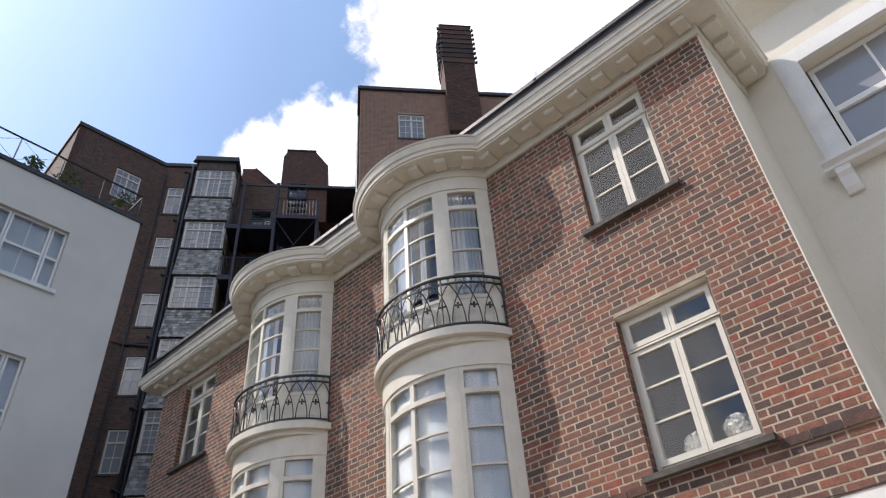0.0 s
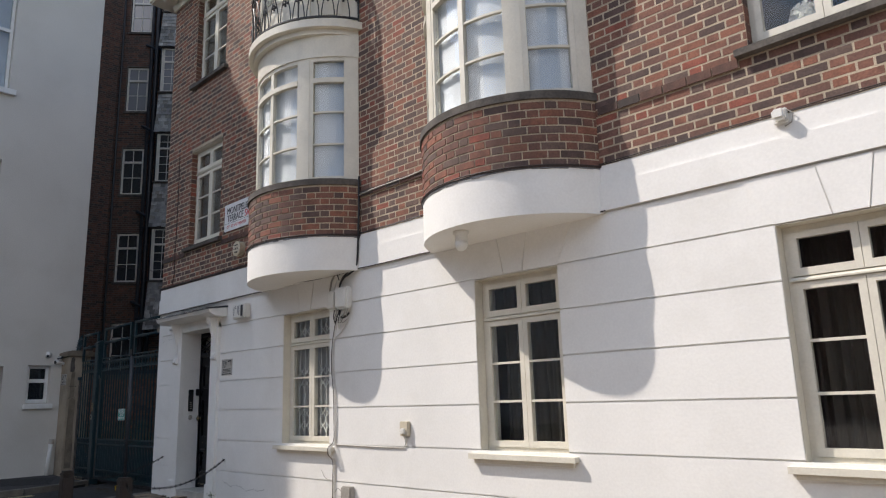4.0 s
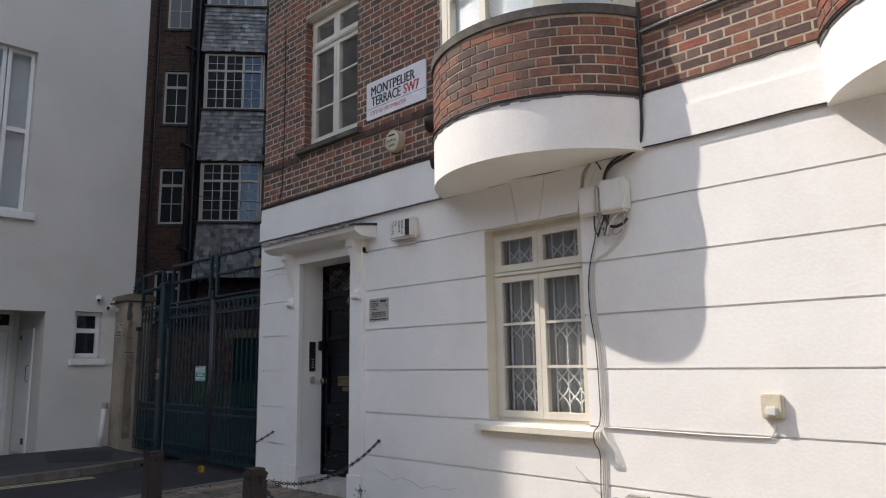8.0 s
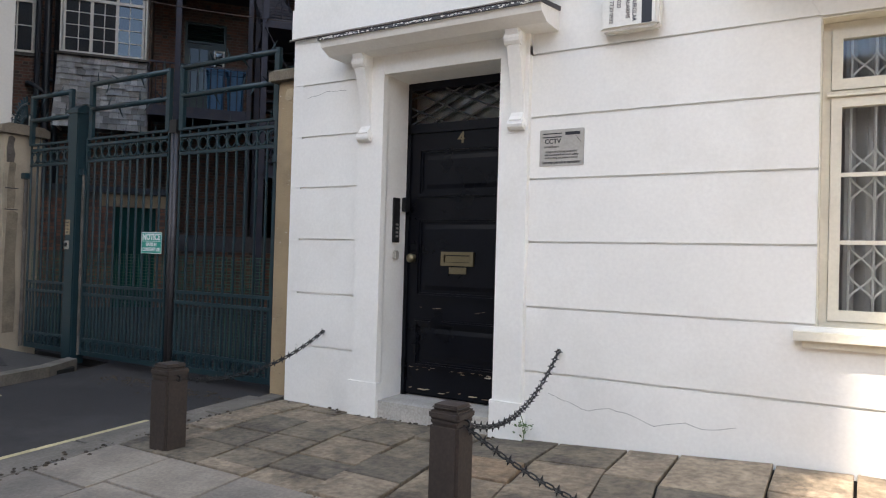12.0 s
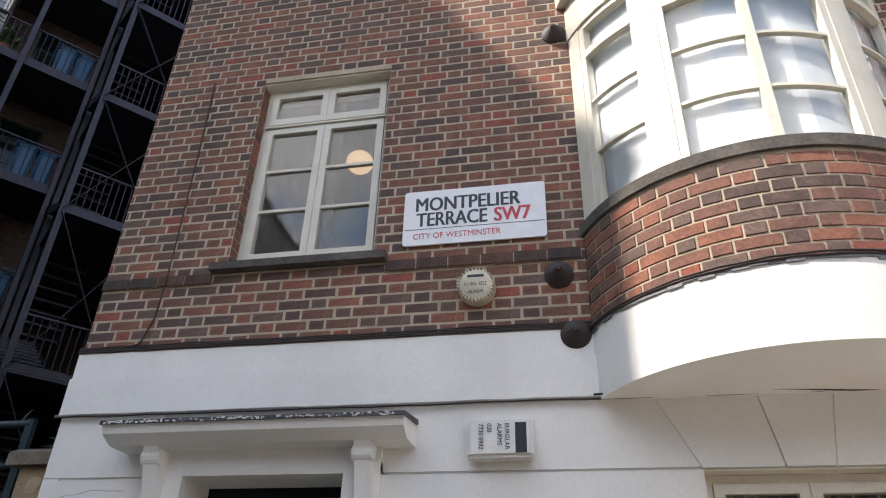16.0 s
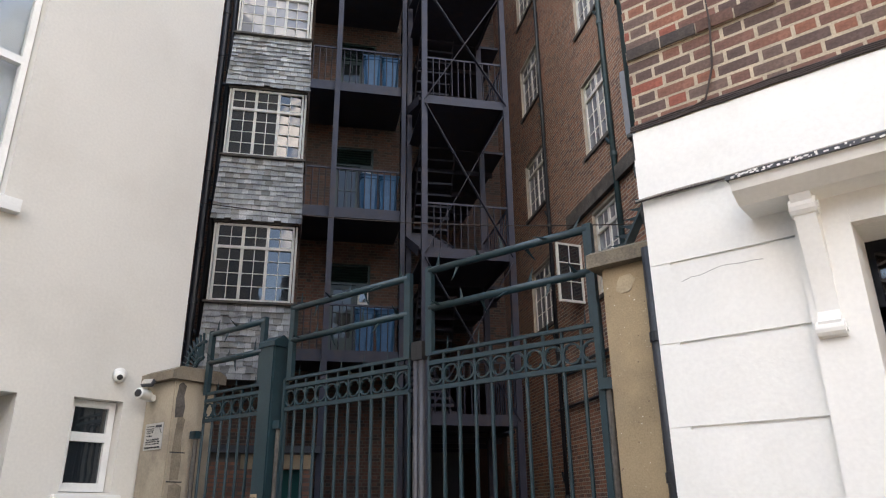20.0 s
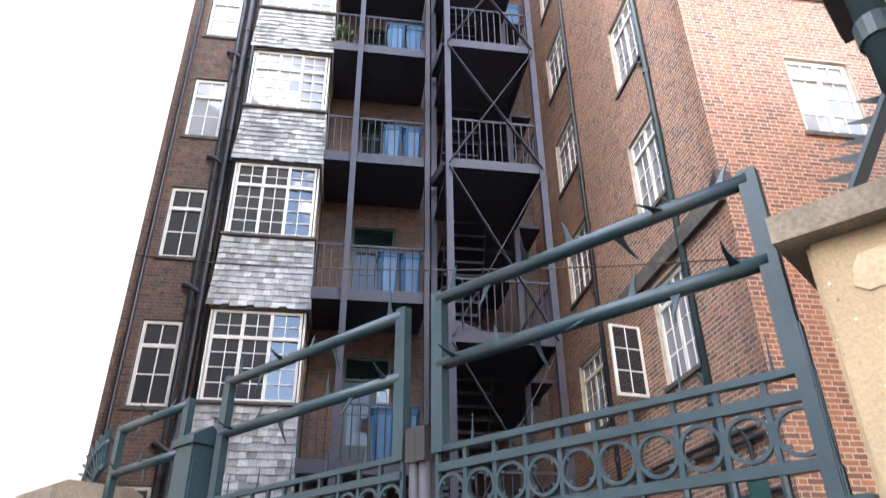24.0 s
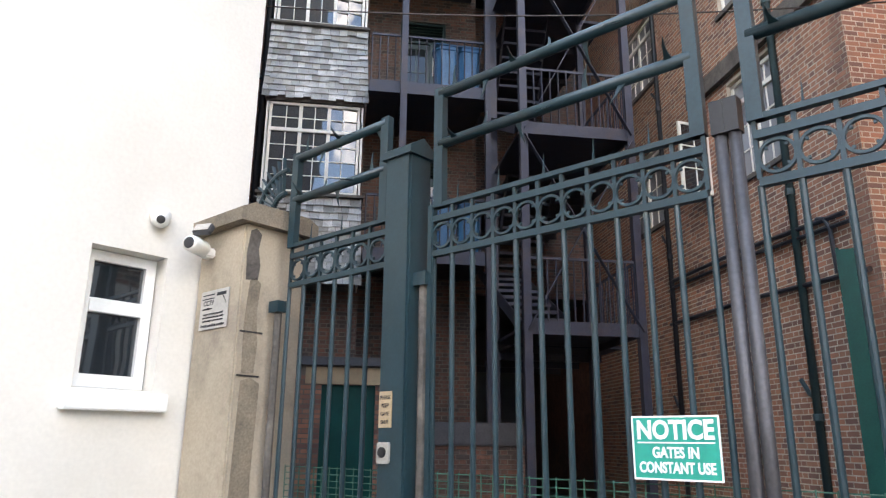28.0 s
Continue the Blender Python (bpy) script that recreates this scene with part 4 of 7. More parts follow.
o = part("scuffs", bm, PEBBLES, door, "pale scuffs along the bottom rail")
o["kind"] = "stuff"
part("letter_plate", panel(B(), -11.62, -11.345, 1.155, 1.26, [(-11.592, -11.373, 1.18, 1.236)], DY - 0.034, DY), BRASS, door, "brass letter plate")
part("letter_flap", cushion(-11.588, -11.377, DY - 0.028, DY - 0.012, 1.183, 1.228, 0.004), BRASS, door)
part("letter_tag", box(B(), -11.555, -11.41, DY - 0.018, DY, 1.095, 1.145), BRASS, door)
bm = B()
lathe(bm, [(0.03, 0), (0.032, 0.012), (0.014, 0.02), (0.014, 0.045), (0.034, 0.06), (0.036, 0.075), (0.02, 0.09)], 14)
k = part("door_knob", bm, BRASS, door, "round brass door knob", True)
k.matrix_local = pose(-11.868, DY, 1.205, 90, 0, 0)
fl = B()
box(fl, -11.96, -11.0, DY - 0.02, DY + 0.06, 2.17, 2.24)
box(fl, -11.96, -11.93, DY - 0.02, DY + 0.06, G, 2.56)
box(fl, -11.03, -11.0, DY - 0.02, DY + 0.06, G, 2.56)
box(fl, -11.93, -11.03, DY - 0.02, DY + 0.06, 2.50, 2.56)
part("door_frame", fl, DOOR_BLACK, house)
bm = B()
for x0, z0, x1, z1 in ((-11.93, 2.30, -11.48, 2.50), (-11.93, 2.44, -11.75, 2.50), (-11.93, 2.24, -11.33, 2.50), (-11.73, 2.24, -11.13, 2.50), (-11.48, 2.24, -11.03, 2.44), (-11.63, 2.24, -11.93, 2.37),
                       (-11.33, 2.24, -11.93, 2.50), (-11.03, 2.24, -11.63, 2.50), (-11.03, 2.37, -11.33, 2.50)):
    flat(bm, (x0, DY - 0.004, z0), (x1, DY - 0.004, z1), 0.018, 0.012, (0, 1, 0))
part("fanlight_grille", bm, IRON, house, "black iron lattice over the fanlight")
fan = part("fanlight", box(B(), -11.93, -11.03, DY + 0.02, DY + 0.028, 2.24, 2.50), GLASS, house)
fan.visible_shadow = False
part("door_step", box(B(), -11.97, -10.99, -0.035, 0.34, G - 0.02, 0.15), STEP_GREY, house, "worn pale stone doorstep")
for x0, x1 in ((-12.19, -11.96), (-11.0, -10.79)):
    bm = B()
    box(bm, x0, x1, -0.05, 0.02, G + 0.25, 2.62)
    box(bm, x0 - 0.015, x1 + 0.015, -0.065, 0.02, G - 0.02, G + 0.25)
    part("door_pilaster", bm, STUCCO, house, "white stucco door pilaster")
part("door_head", box(B(), -12.19, -10.79, -0.045, 0.02, 2.561, 2.72), STUCCO, house)
for cx in (-12.115, -10.865):
    prof = []
    for i in range(25):
        f = i / 24
        z = 2.70 - 0.62 * f
        y = -0.05 - 0.14 * (1 - f) ** 1.8 - 0.05 * math.sin(f * math.pi) ** 2 * 0 - (0.045 if f > 0.86 else 0.0) * math.sin((f - 0.86) / 0.14 * math.pi)
        prof.append((y, z))
    bm = prism(B(), prof + [(0.0, 2.08), (0.0, 2.70)], "x", cx - 0.045, cx + 0.045)
    for z, y, r in ((2.645, -0.135, 0.045), (2.10, -0.062, 0.036)):
        bar(bm, (cx - 0.056, y, z), (cx + 0.056, y, z), r, 14)
        bar(bm, (cx - 0.062, y, z), (cx + 0.062, y, z), r * 0.45, 10)
    part("console", bm, STUCCO, house, "white scrolled console bracket")
hood = B()
prism(hood, [(-0.29, 2.745), (-0.31, 2.80), (0.0, 2.83), (0.0, 2.70), (-0.2, 2.70)], "x", -12.37, -10.61)
part("door_hood", hood, STUCCO, house, "white moulded door hood")
part("hood_lead", prism(B(), [(-0.325, 2.79), (-0.325, 2.812), (0.0, 2.86), (0.0, 2.832)], "x", -12.38, -10.60), LEAD, house, "dark peeling lead on the door hood")
bm = B()
hr = random.Random(9)
for i in range(130):
    x = hr.uniform(-12.36, -10.62)
    s, q = hr.uniform(0.002, 0.011), hr.uniform(0.001, 0.005)
    z = hr.uniform(2.793, 2.808)
    box(bm, x - s, x + s, -0.3275, -0.3245, z - q, z + q)
    if i % 2:
        y = hr.uniform(-0.3, -0.05)
        zz = 2.812 + (y + 0.325) * 0.1477
        prism(bm, [(y - q, zz - 0.001), (y - q, zz + 0.003), (y + q * 2, zz + 0.005), (y + q * 2, zz)], "x", x - s, x + s)
o = part("peeling_paint", bm, STUCCO, house, "flakes of white paint")
o["kind"] = "stuff"

# ---- the pale rendered house across the lane ----
LX = -18.0
ML = face_frame(LX, 0, 90)
lhouse = thing("house", ML, "pale rendered house with white sash windows and a roof terrace", "house")
LY0, LY1, LTOP = -0.15, 6.30, 16.9
lw = [(2.49, 4.44, 13.44, 15.48), (2.49, 4.44, 8.42, 11.33), (2.49, 4.44, 3.95, 6.80), (5.325, 5.775, 1.565, 2.362), (2.0, 4.86, -0.1, 2.34)]
part("wall", panel(B(), LY0, LY1, -0.1, LTOP, lw, 0, 0.35), STUCCO_GREY, lhouse, "smooth pale painted render")
part("end_wall", box(B(), LY1 - 0.3, LY1, 0.35, 12, -0.1, LTOP), STUCCO_GREY, lhouse)
part("end_wall", box(B(), LY0, LY0 + 0.3, 0.35, 12, -0.1, LTOP), STUCCO_GREY, lhouse)
part("back_wall", box(B(), LY0, LY1, 12, 12.3, -0.1, LTOP), STUCCO_GREY, lhouse)
part("roof", box(B(), LY0 - 0.06, LY1 + 0.06, -0.06, 12.3, LTOP, LTOP + 0.12), LEAD, lhouse, "flat roof with a thin dark coping")
for a, b, z0, z1 in lw[:3]:
    # side lights and a middle sash
    w = (b - a)
    for p, q in ((a, a + w * 0.22), (a + w * 0.22, a + w * 0.78), (a + w * 0.78, b)):
        mid = q - p > w * 0.4
        sash(lhouse, p + 0.01, q - 0.01, z0 + 0.02, z1, 0.13, 2 if mid else 1, (1, 1), WHITE, GLASS, 0.06, 0.02, 0, 0.08, 1, "white painted sash window")
    part("window_sill", box(B(), a - 0.12, b + 0.12, -0.09, 0.2, z0 - 0.11, z0 + 0.01), WHITE, lhouse, "white painted sill")
    part("blind", box(B(), a, b, 0.28, 0.29, z0, z1), CURTAIN, lhouse, "pale drawn blind")
a, b, z0, z1 = lw[3]
sash(lhouse, a + 0.01, b - 0.01, z0 + 0.01, z1 - 0.005, 0.11, 1, (1.5, 1), WHITE, GLASS_DARK, 0.06, 0.05, 0, 0.07, 1, "small white plastic window")
part("window_sill", cushion(a - 0.06, b + 0.07, -0.07, 0.12, z0 - 0.12, z0 - 0.015, 0.008), WHITE, lhouse, "white painted sill")
# recessed side entrance
PB = 1.5
part("porch_back", panel(B(), 1.9, 4.86, -0.1, 2.5, [(3.74, 4.76, -0.05, 2.42)], PB, PB + 0.08), STUCCO_GREY, lhouse)
part("porch_cheek", box(B(), 4.86, 4.96, 0.352, PB, -0.1, 2.5), STUCCO_GREY, lhouse)
part("porch_soffit", box(B(), 1.9, 4.96, 0.352, PB + 0.08, 2.43, 2.55), STUCCO_GREY, lhouse)
sd = part("side_door", panel(B(), 3.80, 4.70, 0.0, 2.07, [(3.99, 4.56, 0.98, 1.93)], PB + 0.02, PB + 0.07), WHITE, lhouse, "white painted side door with a dark glass panel")
part("door_glass", box(B(), 3.99, 4.56, PB + 0.035, PB + 0.045, 0.98, 1.93), GLASS_DARK, sd)
part("kick_plate", box(B(), 3.84, 4.66, PB + 0.008, PB + 0.02, 0.04, 0.2), SILL, sd, "dark kick plate")
part("door_panel", cushion(3.97, 4.58, PB + 0.008, PB + 0.03, 0.32, 0.86, 0.008), WHITE, sd)
part("door_frame", panel(B(), 3.74, 4.76, -0.05, 2.42, [(3.80, 4.70, -0.05, 2.08), (3.80, 4.22, 2.17, 2.37), (4.27, 4.70, 2.17, 2.37)], PB - 0.02, PB + 0.06), WHITE, lhouse)
part("fanlight", box(B(), 3.80, 4.70, PB + 0.02, PB + 0.03, 2.17, 2.37), GLASS_DARK, lhouse)
cup = part("cupboard_door", box(B(), 4.83, 4.858, 0.50, 1.30, 0.0, 2.08), WHITE, lhouse, "white flush cupboard door in the porch cheek")
part("handle", tube(B(), [(4.83, 0.60, 1.18), (4.79, 0.60, 1.20), (4.79, 0.60, 1.44), (4.83, 0.60, 1.46)], 0.008, 6), IRON, cup)
part("vent", box(B(), 4.822, 4.83, 0.60, 0.72, 0.14, 0.24), IRON, cup)
part("vent", box(B(), 4.822, 4.83, 1.12, 1.2, 1.90, 1.98), IRON, cup)
# terrace railing
rl = part("terrace_railing", flat(B(), (LY0, 0.1, LTOP + 1.15), (LY1 - 0.1, 0.1, LTOP + 1.15), 0.04, 0.04), IRON, lhouse, "black iron terrace railing")
bm = B()
flat(bm, (LY0, 0.1, LTOP + 0.25), (LY1 - 0.1, 0.1, LTOP + 0.25), 0.03, 0.03)
n = 5
for i in range(n + 1):
    y = LY0 + (LY1 - 0.1 - LY0) * i / n
    part("post", bar(B(), (y, 0.1, LTOP + 0.1), (y, 0.1, LTOP + 1.15), 0.02, 6), IRON, rl)
    if i < n:
        y2 = LY0 + (LY1 - 0.1 - LY0) * (i + 1) / n
        part("brace", tube(B(), [(y, 0.1, LTOP + 0.25), (y2, 0.1, LTOP + 1.13)], 0.006, 5), IRON, rl)
        part("brace", tube(B(), [(y, 0.1, LTOP + 1.13), (y2, 0.1, LTOP + 0.25)], 0.006, 5), IRON, rl)
part("side_rail", flat(B(), (LY1 - 0.1, 0.1, LTOP + 1.15), (LY1 - 0.1, 3.5, LTOP + 1.15), 0.04, 0.04), IRON, rl)
for i in range(18):
    part("bar", bar(B(), (LY1 - 0.1, 0.1 + i * 0.18, LTOP + 0.1), (LY1 - 0.1, 0.1 + i * 0.18, LTOP + 1.15), 0.008, 5), IRON, rl)
part("lower_rail", bm, IRON, rl)

# unseen block beside the pale house, added to cast shade on the forecourt
lb = thing("house", face_frame(LX, 0, 90), "unseen lower pale house added to shade the forecourt", "house")
part("wall", box(B(), -24.0, LY0 - 0.01, 0.02, 11.0, -0.1, 12.7), STUCCO_GREY, lb)
part("roof", box(B(), -24.05, LY0 - 0.02, -0.05, 11.05, 12.7, 12.82), LEAD, lb)

# ---- the white stuccoed neighbour set back beyond the brick house ----
NY = 7.25
MN = face_frame(0, NY, 0)
nb = thing("house", MN, "cream stuccoed neighbouring house with a moulded window surround", "house")
nwin = [(-0.12, 1.25, 7.10, 8.72), (-0.12, 1.25, 3.3, 5.3), (4.0, 5.3, 7.10, 8.72)]
part("wall", panel(B(), HX1 - 0.02, 14, -0.1, 11.2, nwin, 0, 0.35), STUCCO_CREAM, nb, "cream painted stucco")
part("end_wall", box(B(), HX1 - 0.02, HX1 + 0.3, 0.35, 10, 9.0, 11.2), STUCCO_CREAM, nb)
part("end_wall", box(B(), 13.7, 14, 0.35, 10, -0.1, 12.2), STUCCO_CREAM, nb)
part("roof", box(B(), HX1 - 0.02, 14, 0.36, 10, 11.0, 11.2), LEAD, nb)
part("back_wall", box(B(), HX1, 14, 10, 10.3, -0.1, 11.2), ROOM, nb)
bm = prism(B(), [(-0.34, 9.98), (-0.42, 10.12), (-0.42, 10.2), (0.0, 10.3), (0.0, 9.75), (-0.1, 9.84)], "x", HX1 - 0.1, 14)
part("cornice", bm, STUCCO_CREAM, nb, "projecting stucco cornice")
part("cornice_lead", prism(B(), [(-0.44, 10.2), (-0.44, 10.25), (0.0, 10.37), (0.0, 10.3)], "x", HX1 - 0.1, 14), SILL, nb)
bm = prism(B(), [(-0.16, 11.0), (-0.22, 11.2), (0.3, 11.3), (0.3, 11.0)], "x", HX1 - 0.1, 14)
part("coping", bm, STUCCO_CREAM, nb)
for a, b, z0, z1 in nwin:
    sash(nb, a + 0.02, b - 0.02, z0 + 0.04, z1 - 0.02, 0.16, 2, (1, 1), WHITE, GLASS_NET, 0.06, 0.03, 0, 0.08, 1, "white painted sash window")
    back = 0.0
    for k, d in ((0.27, 0.035), (0.225, 0.058), (0.19, 0.075)):
        part("surround_moulding", panel(B(), a - k, b + k, z0, z1 + k, [(a, b, z0 - 0.1, z1)], -d, -back + 0.001), WHITE, nb, "moulded white window surround")
        back = d
    part("window_sill", prism(B(), [(-0.16, z0 - 0.14), (-0.16, z0 - 0.09), (-0.22, z0 - 0.06), (-0.22, z0 - 0.02), (0.1, z0 - 0.001), (0.1, z0 - 0.14)], "x", a - 0.33, b + 0.33), WHITE, nb)
    for p in (a - 0.24, b + 0.08):
        part("sill_bracket", prism(B(), [(0.01, z0 - 0.141), (-0.15, z0 - 0.141), (-0.155, z0 - 0.22), (-0.12, z0 - 0.27), (-0.085, z0 - 0.40), (-0.05, z0 - 0.46), (0.01, z0 - 0.46)], "x", p, p + 0.16), WHITE, nb)

# ---- gates and their pillars ----
GY = 6.20


def pillar(x0, x1, y0, y1, top, label, mat=PEBBLE):
    bm = box(B(), x0, x1, y0, y1, -0.1, top - 0.1)
    bmesh.ops.bevel(bm, geom=bm.edges[:], offset=0.012, segments=2, affect="EDGES")
    p = thing("gate_pillar", ident, label, "gate pillar", "gate pillars")
    part("shaft", bm, mat, p)
    bm = box(B(), x0 - 0.06, x1 + 0.05, y0 - 0.06, y1 + 0.06, top - 0.1, top - 0.02)
    prism(bm, [(y0 - 0.06, top - 0.02), (y0 + 0.02, top + 0.02), (y1 - 0.02, top + 0.02), (y1 + 0.06, top - 0.02)], "x", x0 - 0.06, x1 + 0.05)
    part("cap", bm, CAPSTONE, p, "weathered stone cap")
    return p


lp = pillar(-17.98, -17.5, 5.98, 6.42, 2.64, "stained rendered gate pillar against the pale house", STAINED)
for z0, z1, y0, y1, mt in ((2.20, 2.52, 6.01, 6.10, SILL), (1.66, 2.22, 6.03, 6.12, CAPSTONE), (0.2, 1.64, 6.02, 6.16, CAPSTONE)):
    ragged = [(y0, z0), (y1 - 0.01, z0 + 0.01), (y1, z0 + (z1 - z0) * 0.3), (y1 - 0.02, z0 + (z1 - z0) * 0.62), (y1 - 0.005, z1 - 0.03), ((y0 + y1) / 2, z1), (y0 + 0.01, z1 - 0.02), (y0 - 0.008, (z0 + z1) / 2)]
    part("weathered_patch", prism(B(), ragged, "x", -17.503, -17.4965), mt, lp, "dark weathered render")
for z in (1.65, 1.90):
    part("crack", box(B(), -17.5, -17.4955, 6.0, 6.15, z - 0.006, z + 0.004), IRON, lp)
rp = pillar(-13.285, -12.975, 6.09, 6.45, 2.80, "pebbledashed gate pillar beside the brick house")
bm = B()
rpb = random.Random(77)
for i in range(300):
    if i % 3:
        px, py, nx = rpb.uniform(-13.275, -12.985), 6.09, 0
    else:
        px, py, nx = -13.285, rpb.uniform(6.10, 6.44), 1
    s = rpb.uniform(0.0015, 0.0042)
    z = rpb.uniform(0.1, 2.62)
    if nx:
        box(bm, px - s * 0.6, px + s, py - s, py + s, z - s * 0.8, z + s * 0.8)
    else:
        box(bm, px - s, px + s, py - s * 0.6, py + s, z - s * 0.8, z + s * 0.8)
o = part("pebbles", bm, PEBBLES, rp, "pale pebbles in the dash")
o["kind"] = "stuff"
part("render_patch", prism(B(), [(-13.20, 2.55), (-13.17, 2.53), (-13.12, 2.535), (-13.10, 2.56), (-13.08, 2.60), (-13.11, 2.635), (-13.17, 2.63), (-13.19, 2.60)], "y", 6.085, 6.092), BARE, rp, "pale patch of bare cement")


def gate_leaf(x0, x1, zb, name, label, top_rail=True):
    """A barred leaf: rails, round bars, a frieze of rings, and a raised guard of two tubes with spikes above."""
    g = thing(name, pose(0, GY, 0), label, "gate", "gate leaves")
    for z, h in ((zb, 0.05), (0.70, 0.03), (0.80, 0.03), (2.155, 0.03), (2.33, 0.03), (2.40, 0.022)):
        part("rail", box(B(), x0, x1, -0.016, 0.016, z, z + h), TEAL, g)
    n = round((x1 - x0) / 0.125)
    w = (x1 - x0) / n
    bars = mesh_from("bar", bar(B(), (0, 0, zb + 0.05), (0, 0, 2.16), 0.0125, 8), TEAL)
    dog = mesh_from("dog_bar", bar(B(), (0, 0, zb + 0.05), (0, 0, 0.81), 0.010, 6), TEAL)
    rb_ = ring(B(), (0, 0, 0), 0.060, 0.011, 0.018)
    for sx in (-1, 1):
        for sz in (-1, 1):
            box(rb_, sx * 0.034 - 0.005, sx * 0.034 + 0.005, -0.006, 0.006, sz * 0.034 - 0.005, sz * 0.034 + 0.005)
    rg = mesh_from("ring", rb_, TEAL)
    for i in range(n + 1):
        o = part("bar", bars, None, g)
        o.location = (x0 + i * w, 0, 0)
        if i < n:
            o = part("ring", rg, None, g)
            o.location = (x0 + (i + 0.5) * w, 0, 2.257)
            o = part("dog_bar", dog, None, g)
            o.location = (x0 + (i + 0.5) * w, 0, 0)
    th = mesh_from("rail_spike", bar(B(), (0, 0, 2.42), (0.004, 0, 2.52), 0.006, 5, 0.001), TEAL)
    for i in range(1, n, 2):
        o = part("rail_spike", th, None, g)
        o.location = (x0 + (i + 0.25) * w, 0, 0)
    part("rail", box(B(), x0, x1, -0.014, 0.014, zb + 0.165, zb + 0.19), TEAL, g)
    for i in range(n):
        o = part("ring", rg, None, g)
        o.location = (x0 + (i + 0.5) * w, -0.012, zb + 0.108)
    ps = mesh_from("ring_post", box(B(), -0.008, 0.008, -0.008, 0.008, 2.185, 2.41), TEAL)
    for i in range(n + 1):
        o = part("ring_post", ps, None, g)
        o.location = (x0 + i * w, 0, 0)
    return g


THORN = mesh_from("thorn", prism(B(), [(-0.032, -0.004), (0.032, -0.004), (0.020, 0.018), (0.018, 0.040), (0.030, 0.082), (0.002, 0.052), (-0.012, 0.022)], "y", -0.0025, 0.0025), TEAL)


def guard(g, x0, x1, zt, zm, zb, y=0.0):
    """The spiked guard over a leaf: two uprights and two tubes set with thorn-like spikes."""
    for x in (x0, x1):
        part("guard_post", box(B(), x - 0.028, x + 0.028, y - 0.02, y + 0.02, zb, zt + 0.03), TEAL, g)
    for z in (zt, zm):
        part("guard_tube", bar(B(), (x0, y, z), (x1, y, z), 0.026, 12), TEAL, g, "", True)
    r = random.Random(int(x0 * 10))
    n = max(5, int((x1 - x0) / 0.165))
    for z in (zt, zm):
        for i in range(n):
            x = x0 + 0.09 + (x1 - x0 - 0.18) * i / (n - 1) + r.uniform(-0.02, 0.02)
            turn = (0, 165, 70, 350, 200, 110)[(i + (0 if z == zt else 2)) % 6] + r.uniform(-18, 18)
            o = part("thorn", THORN, None, g)
            o.matrix_local = pose(x, y, z, turn, 0, 0) @ pose(0, 0, 0.024, 0, r.uniform(-12, 12), 180 * (i % 2)) @ Matrix.Diagonal((0.6, 1.0, 1.25, 1.0))


side = gate_leaf(-17.33, -16.52, 0.05, "side_gate", "narrow teal barred side gate with ring frieze")
guard(side, -17.33, -16.55, 2.97, 2.70, 2.4)
ga = gate_leaf(-16.20, -14.86, 0.05, "gate", "teal barred gate leaf with ring frieze and spiked guard")
guard(ga, -16.16, -14.875, 3.01, 2.735, 2.4)
gb = gate_leaf(-14.68, -13.37, 0.05, "gate", "teal barred gate leaf with ring frieze, beside the pebbledashed pillar")
guard(gb, -14.67, -13.40, 3.02, 2.74, 2.4)
for o, x in ((ga, -14.797), (gb, -14.747)):
    bm = B()
    bar(bm, (x, 0, 0.03), (x, 0, 2.38), 0.0235, 12)
    part("meeting_post", bm, GREYPIPE, o, "worn grey steel meeting post", True)
    part("post_cap", box(B(), x - 0.0245, x + 0.0245, -0.03, 0.03, 2.38, 2.51), IRON, o)
part("stile", cushion(-13.41, -13.365, -0.022, 0.022, 0.05, 2.54, 0.005), TEAL, gb)
part("stile", cushion(-16.225, -16.19, -0.02, 0.02, 0.05, 2.42, 0.005), TEAL, ga)
gp = thing("gate_post", ident, "stout square teal steel gate post", "gate post")
bm = box(B(), -16.47, -16.29, GY - 0.08, GY + 0.08, -0.05, 2.74)
bmesh.ops.bevel(bm, geom=[e for e in bm.edges if abs(e.verts[0].co.z - e.verts[1].co.z) > 1], offset=0.012, segments=2, affect="EDGES")
part("shaft", bm, TEAL, gp)
bm = B()
box(bm, -16.485, -16.275, GY - 0.095, GY + 0.095, 2.70, 2.74)
prism(bm, [(GY - 0.095, 2.74), (GY, 2.80), (GY + 0.095, 2.74)], "x", -16.485, -16.275)
part("cap", bm, TEAL, gp)

# ---- the tall mansion block behind ----
C0 = (-15.43, 13.2)
MB = face_frame(*C0, 50)
block = thing("apartment_block", MB, "tall brown brick mansion block with slate-hung bays round a light well", "apartment block")
TOPZ = 27.55
FW = 5.70      # depth of the main wall in the block's own space


BAY_LIGHTS = ((5.59, 7.37), (9.05, 10.81), (12.39, 14.08), (15.55, 17.20), (18.68, 20.33), (21.88, 23.46), (25.0, 26.77))


def brick_wall(parent, frame_m, u0, u1, z0, z1, holes, mat, mortar, seed, name):
    """A mortar backing with openings and its brick courses laid on it."""
    r = random.Random(seed)
    pb = panel(B(), u0, u1, z0, z1, holes, 0.0, 0.32)
    bmesh.ops.remove_doubles(pb, verts=pb.verts[:], dist=1e-4)
    o = part(name, pb, mortar, parent)
    o.matrix_local = frame_m
    o = part(name + "_brickwork", brick_mesh("brickwork", brick_spans(u0, u1, z0, z1, holes, r), mat, 0.003, r), mat, parent)
    o.matrix_local = frame_m
    o["kind"] = "stuff"


